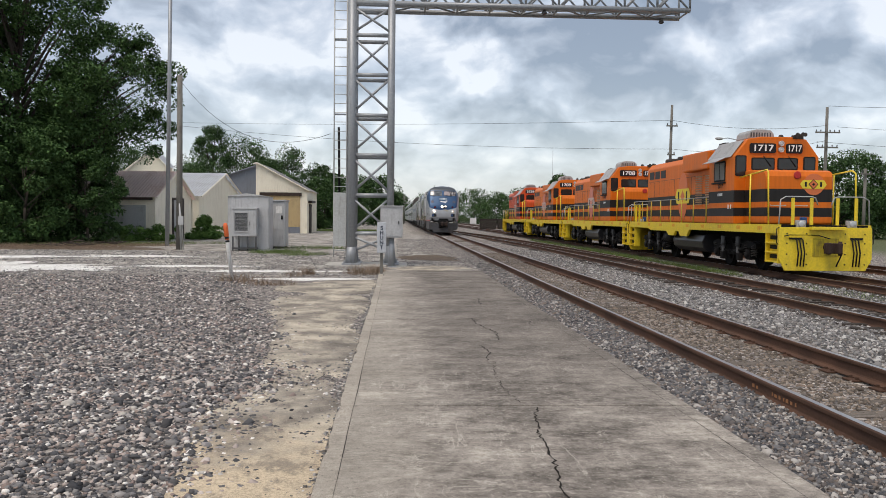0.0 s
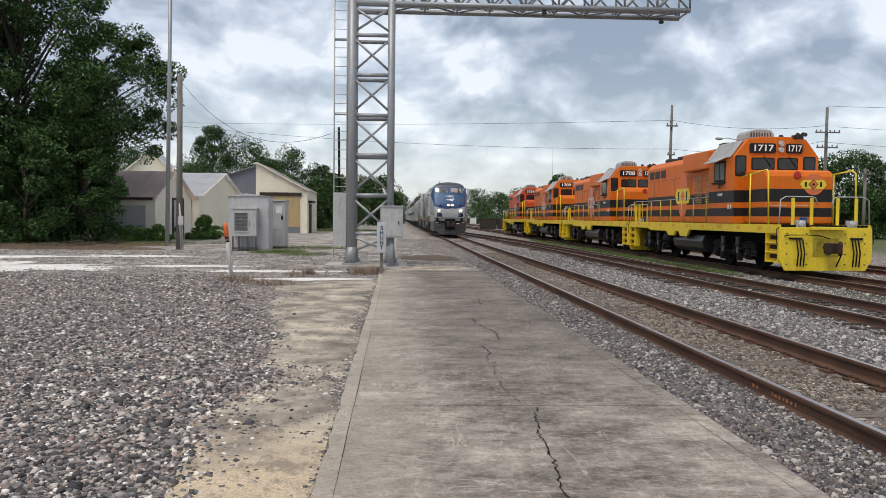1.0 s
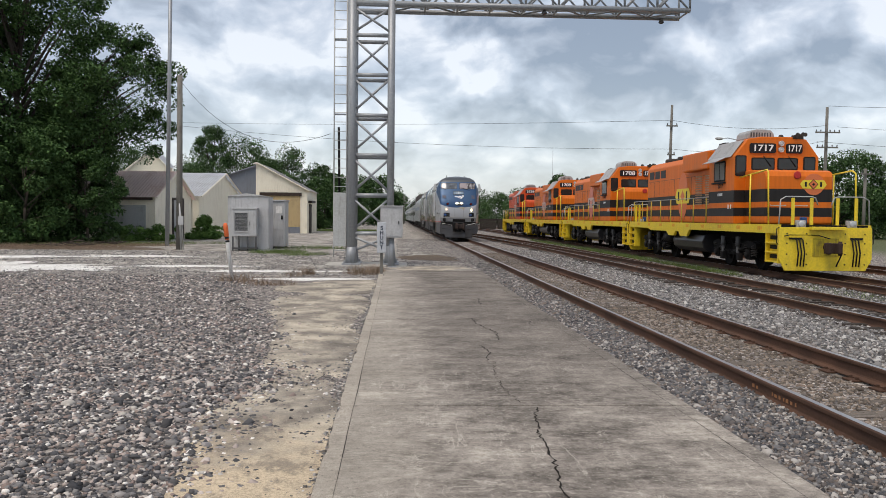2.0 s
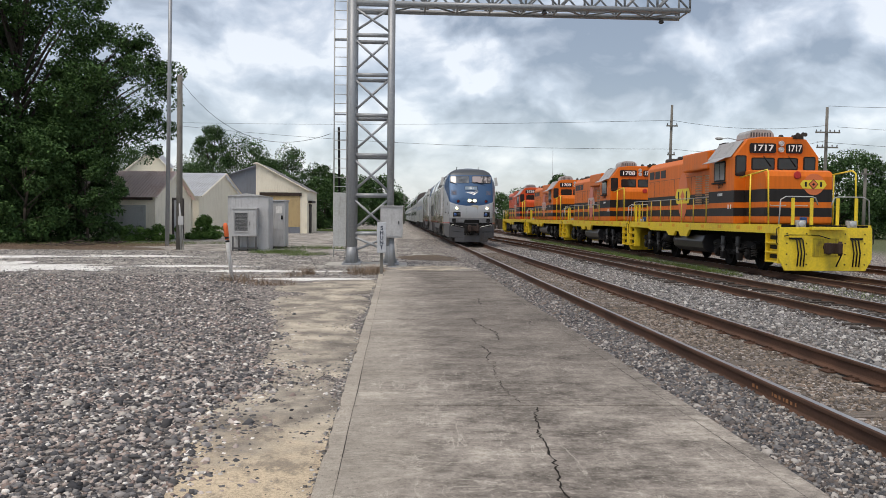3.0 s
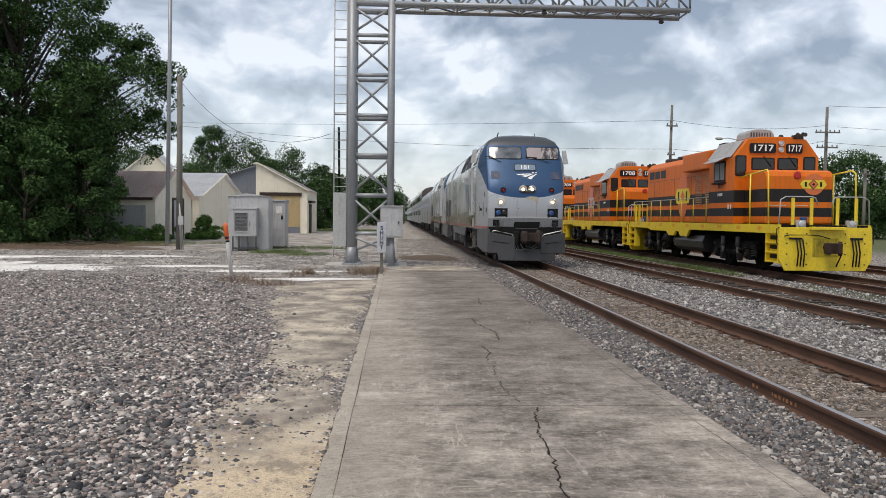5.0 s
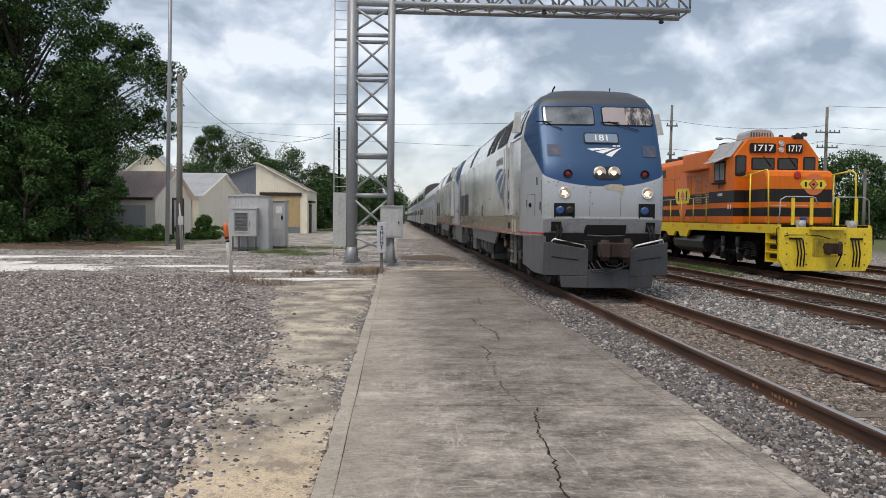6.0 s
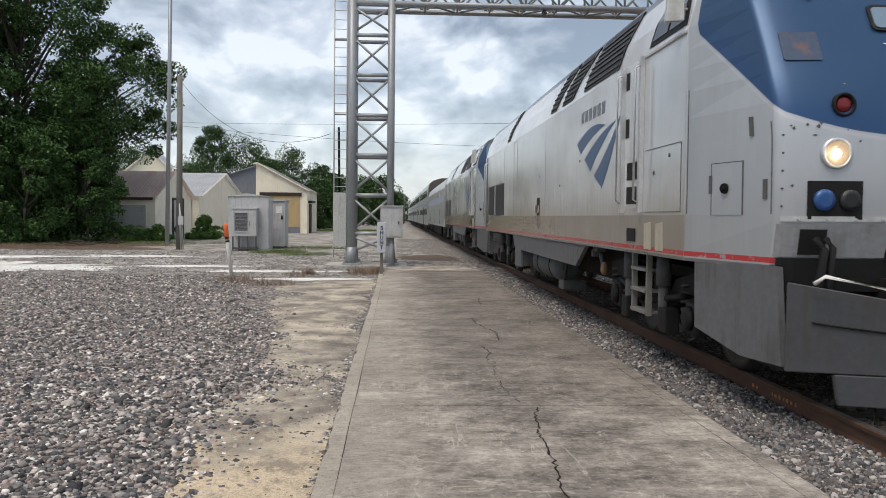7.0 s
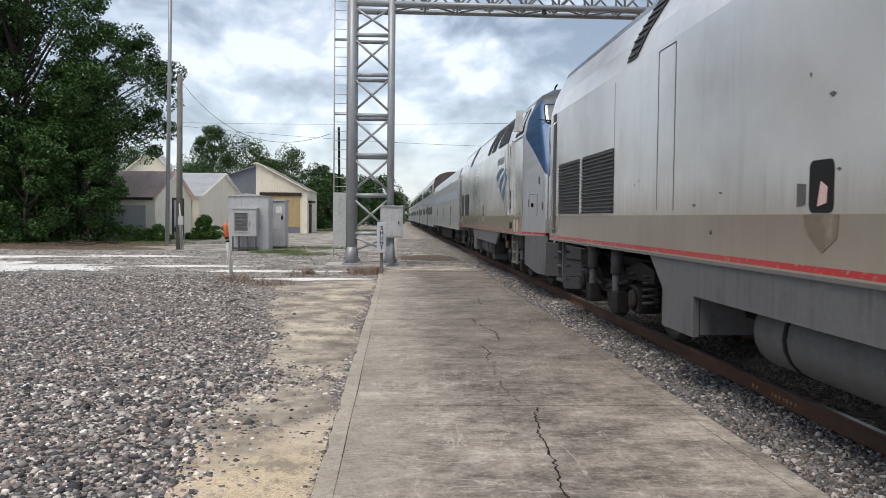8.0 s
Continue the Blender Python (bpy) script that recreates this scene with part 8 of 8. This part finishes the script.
def build_bush(x, y, w, h, seed, mat, label, n=3500, leaf=0.10):
    rng = np.random.default_rng(seed)
    z0 = float(height(x, y))
    top = thing("bush", pose(x, y, z0), label, "bush", "bushes")
    cs = [(rng.normal(0, w * 0.34), rng.normal(0, w * 0.3), h * rng.uniform(0.08, 0.85) ** 1.3) for _ in range(16)]
    cs += [(rng.normal(0, w * 0.42), rng.normal(0, w * 0.3), h * rng.uniform(0.04, 0.25)) for _ in range(9)]
    ob = new("foliage", leaf_cloud("foliage", cs, [w * rng.uniform(0.12, 0.26) for _ in cs], [n // 18] * len(cs), leaf, mat, rng))
    ob.parent = top
    for i in range(6):
        bm = bm_new()
        tube(bm, (rng.normal(0, 0.05), rng.normal(0, 0.05), -0.05), cs[i], 0.02, 5, 0.006)
        part("stem", bm, "bark", top)


build_bush(-12.6, 56.0, 1.7, 1.75, 1, "bush_green", "bright green bush growing against the shed wall", 5000, 0.13)
build_bush(-14.6, 51.8, 1.6, 1.2, 2, "bush_green", "low green weeds at the foot of the shed", 3500, 0.11)
build_bush(-16.2, 51.0, 1.8, 1.2, 3, "bush_green", "low green weeds at the foot of the shed", 3500, 0.11)
build_bush(-13.6, 62.5, 1.2, 0.9, 4, "bush_green", "low green weeds at the foot of the shed", 2500, 0.11)
build_bush(-18.5, 46.0, 2.6, 0.8, 5, "leaf_green", "dark low shrub under the trees", 5000, 0.13)
build_bush(-21.5, 45.5, 2.6, 0.7, 6, "leaf_green", "dark low shrub under the trees", 5000, 0.13)


def grass_field(name, label, zones, material, seed, blade=0.16):
    """Thin blades in tufts over the zones (x, y, rx, ry, count)."""
    rng = np.random.default_rng(seed)
    ps = []
    for x, y, rx, ry, n in zones:
        a, r = rng.uniform(0, 6.283, n), rng.uniform(0, 1, n) ** 0.6
        ps.append(np.stack([x + rx * r * np.cos(a), y + ry * r * np.sin(a)], 1))
    p = np.concatenate(ps)
    z = height(p[:, 0], p[:, 1])
    n = len(p)
    b = blade * rng.uniform(0.4, 1.5, n)
    a = rng.uniform(0, 6.283, n)
    lean = rng.uniform(0.2, 1.5, n) * b
    w = 0.003 + 0.004 * rng.uniform(0, 1, n)
    base = np.stack([p[:, 0], p[:, 1], z - 0.01], 1)
    tip = base + np.stack([np.cos(a) * lean, np.sin(a) * lean, b], 1)
    side = np.stack([-np.sin(a) * w, np.cos(a) * w, 0 * w], 1)
    v = np.stack([base - side, base + side, tip], 1).reshape(-1, 3)
    ob = new(name, raw_mesh(name, v, np.arange(n * 3, dtype=np.int32), 3, material))
    tagged(ob, label, "grass", kind="stuff")


grass_field("dry_weeds", "dry brown weed tufts in the gravel", [(-0.95, 23.8, 0.55, 0.6, 520), (-0.6, 24.4, 0.3, 0.4, 260), (-2.5, 23.2, 0.3, 0.3, 160), (-3.1, 19.8, 0.8, 0.3, 260), (-3.95, 20.7, 0.5, 0.25, 220), (-2.4, 23.3, 0.12, 0.12, 90), (-2.75, 22.4, 0.3, 0.15, 70)], "dry_grass", 21, 0.22)
grass_field("brown_litter", "brown dry leaf litter and grass below the trees", [(-18, 40.5, 5.5, 2.6, 9000), (-14.5, 43.5, 3.5, 1.6, 4000), (-24, 40, 6, 3, 7000)], "dry_grass", 22, 0.16)
grass_field("green_weeds", "patchy green weeds in the yard", [(-5.2, 37.0, 1.3, 1.6, 2200), (-4.0, 42.0, 2.2, 1.6, 1800), (-3.8, 35.0, 1.0, 0.8, 900), (11.2, 31.0, 0.5, 4.5, 3500), (11.1, 38.0, 0.6, 3.0, 2200), (11.3, 46.0, 0.6, 6.0, 3000), (11.2, 60.0, 0.7, 9.0, 3000), (-13.5, 47.0, 2.4, 2.2, 2500), (-9.0, 48.0, 2.6, 1.5, 1200), (-17, 44.2, 5.0, 1.2, 4000), (11.3, 20.5, 0.5, 2.5, 250)], "weed_green", 23, 0.15)
grass_field("verge_grass", "mown green grass strip past the warehouse", [(-5.5, 92, 4.5, 4.0, 14000), (-14, 92, 8, 3, 5000)], "weed_green", 24, 0.2)


def fallen_branches():
    rng = random.Random(5)
    for i in range(5):
        x, y = -15.2 + rng.uniform(-1.8, 1.5), 41.5 + rng.uniform(-1.2, 1.2)
        top = thing("fallen_branch", pose(x, y, float(height(x, y)) + 0.03, 0, 0, rng.uniform(-30, 30)), "bare dead branch lying on the litter", "branch", "fallen branches")
        bm = bm_new()
        pts = [Vector((-1.2 + 0.5 * k, rng.uniform(-0.12, 0.12), 0.02 + 0.06 * k * rng.uniform(0.3, 1))) for k in range(6)]
        pipe(bm, pts, 0.03)
        for k in (1, 3, 4):
            tube(bm, pts[k], pts[k] + Vector((0.5, rng.uniform(-0.4, 0.4), rng.uniform(0.1, 0.4))), 0.018, 5, 0.004)
        part("wood", bm, "bark", top)


fallen_branches()

# ---- patches of sand and loose stones ----
for i, (x, y, rx, ry) in enumerate(((-0.95, 6.2, 0.55, 2.3), (-0.98, 10.5, 0.62, 2.6), (-1.35, 15.0, 1.0, 2.8), (-1.3, 19.5, 1.3, 2.2))):
    blob_sheet("sand_patch", x, y, rx, ry, 0.007, "sandy_dirt", "tan sandy dirt along the platform edge", 40 + i, 0.22)
for i, (x, y, rx, ry) in enumerate(((-12.6, 26.2, 3.3, 2.6), (-6.4, 26.8, 1.5, 0.6), (-14.5, 32.0, 3.5, 0.8), (-9.6, 33.0, 2.2, 0.5), (-3.4, 24.6, 2.4, 0.35), (-2.2, 21.6, 1.5, 0.4))):
    blob_sheet("pale_patch", x, y, rx, ry, 0.014, "pale_gravel_patch", "pale washed-out limestone dust on the gravel", 50 + i, 0.6)
blob_sheet("dirt_patch", 1.1, 26.7, 1.3, 1.25, 0.02, "sandy_dirt", "pale dirt past the end of the platform", 70, 0.25)
blob_sheet("dirt_patch", 1.3, 33.5, 1.1, 2.6, 0.02, "leaf_litter", "brown dirt where the walkway once went on", 71, 0.25)
blob_sheet("brown_patch", -17.5, 40.5, 6.5, 2.4, 0.014, "leaf_litter", "brown leaf litter at the yard's edge", 61, 0.25)


def scatter(seed, x0, x1, y0, y1, per_m2, keep=None):
    rng = np.random.default_rng(seed)
    n = int((x1 - x0) * (y1 - y0) * per_m2)
    p = np.stack([rng.uniform(x0, x1, n), rng.uniform(y0, y1, n)], 1)
    if keep is not None:
        p = p[keep(p[:, 0], p[:, 1], rng)]
    return p


def edge_x(y):
    """Where the gravel gives way to sand beside the platform."""
    return np.interp(y, [4.0, 4.84, 5.63, 6.4, 7.33, 8.74, 12.5, 17.15, 20.0], [-1.26, -1.28, -1.30, -1.10, -1.10, -1.20, -2.02, -3.1, -3.5]) + 0.08 * np.sin(y * 2.3 + 0.4) + 0.08 * np.sin(y * 5.1)


def left_keep(x, y, rng):
    soft = edge_x(y) - x + rng.normal(0, 0.13, len(x)) + 0.75 * np.abs(rng.uniform(-1, 1, len(x))) ** 7 + 0.16 * np.sin(x * 6 + 2 * np.sin(y * 3)) * np.cos(y * 4.1)
    return (soft > 0) & (x > -0.60 * y - 0.8)


def field(name, label, pts, size, material, seed, flat=0.6, sink=0.35):
    rng = np.random.default_rng(seed)
    sizes = size * rng.lognormal(0, 0.33, len(pts))
    z = height(pts[:, 0], pts[:, 1]) + sizes * flat * (0.5 - sink) * 0.6
    ob = new(name, stone_field(name, np.column_stack([pts, z]), sizes, material, flat, seed))
    return tagged(ob, label, "gravel", kind="stuff")


field("yard_gravel", "loose grey and brown gravel beside the platform", np.concatenate([scatter(1, -7.5, -0.6, 4.0, 9.0, 900, left_keep), scatter(2, -9, -1, 9.0, 14.0, 520, left_keep), scatter(3, -16, -1.2, 14.0, 22.5, 230, left_keep)]), 0.045, "ballast_stone", 1, 0.50)
field("far_gravel", "sparse pale gravel further out in the yard", scatter(16, -17, -0.6, 22.0, 38.0, 62), 0.047, "pale_ballast_stone", 8, 0.5)
field("scattered_gravel", "single pebbles strewn over the sand", scatter(4, -2.2, -0.52, 4.0, 20.0, 26), 0.026, "ballast_stone", 2)
rough_spots = np.concatenate([scatter(20 + i, x - r, x + r, y - q, y + q, d) for i, (x, y, r, q, d) in enumerate(((-0.95, 6.15, 0.32, 0.22, 600), (-0.70, 6.6, 0.15, 0.35, 420), (-1.05, 6.9, 0.2, 0.5, 240), (-0.85, 8.6, 0.3, 0.9, 420), (-0.75, 11.5, 0.22, 1.2, 300), (-1.5, 9.0, 0.3, 0.8, 260), (-1.0, 14.0, 0.4, 1.2, 160), (-2.2, 13.5, 0.5, 1.5, 220), (-1.9, 17.5, 0.7, 1.2, 160)))])
field("rough_grit", "grey grit spread over the sand", rough_spots, 0.022, "ballast_stone", 9)
field("edge_gravel", "small grit along the platform's edge", scatter(5, -0.78, -0.49, 4.0, 24.0, 260), 0.018, "ballast_stone", 3)
field("edge_crumbs", "pale crumbs broken off the platform's edge", scatter(17, -0.55, -0.455, 4.0, 24.0, 420), 0.030, "pale_ballast_stone", 10, 0.6)
shoulder = np.concatenate([scatter(6, 2.56, 3.43, 4.0, 13.0, 1500), scatter(7, 2.56, 3.43, 13.0, 30.0, 620), scatter(8, 0.0, 3.43, 26.5, 62.0, 55)])
field("track_ballast", "grey angular ballast between platform and rail", shoulder, 0.037, "blue_grey_ballast", 4, 0.7)
field("crib_ballast", "brown stained ballast between the ties", np.concatenate([scatter(9, 3.62, 4.86, 5.0, 16.0, 520), scatter(10, 3.62, 4.86, 16.0, 40.0, 190)]), 0.038, "brown_ballast", 5, 0.6)
field("mid_ballast", "pale grey ballast between main line and siding", np.concatenate([scatter(11, 5.07, 8.1, 8.0, 22.0, 260), scatter(12, 5.07, 8.1, 22.0, 46.0, 100)]), 0.052, "pale_ballast_stone", 6, 0.7)
field("yard_ballast", "grey ballast between siding and yard track", np.concatenate([scatter(13, 8.3, 9.6, 12.0, 40.0, 60), scatter(14, 9.8, 12.3, 13.0, 40.0, 110), scatter(15, 14.0, 18.0, 22.0, 34.0, 30)]), 0.058, "pale_ballast_stone", 7, 0.7)


# ---- what moves ----
def train_y(t):
    """How far along the main line the leader's nose is."""
    d = t - 6.5
    return 11.64 - 10.566 * d - 0.088 * d * d


def motions():
    for ob, back in TRAIN:
        walk(ob, [(t, pose(MAIN_X, train_y(t) + back, RAIL_Z)) for t in range(9)])
        for axle in ob.children:
            if not axle.name.startswith("wheelset"):
                continue
            x, y, z = axle.location
            r = z
            rows = []
            for k in range(121):
                t = k / 15
                rows.append((t, pose(x, y, z, math.degrees((train_y(0) - train_y(t)) / r))))
            walk(axle, rows)


motions()
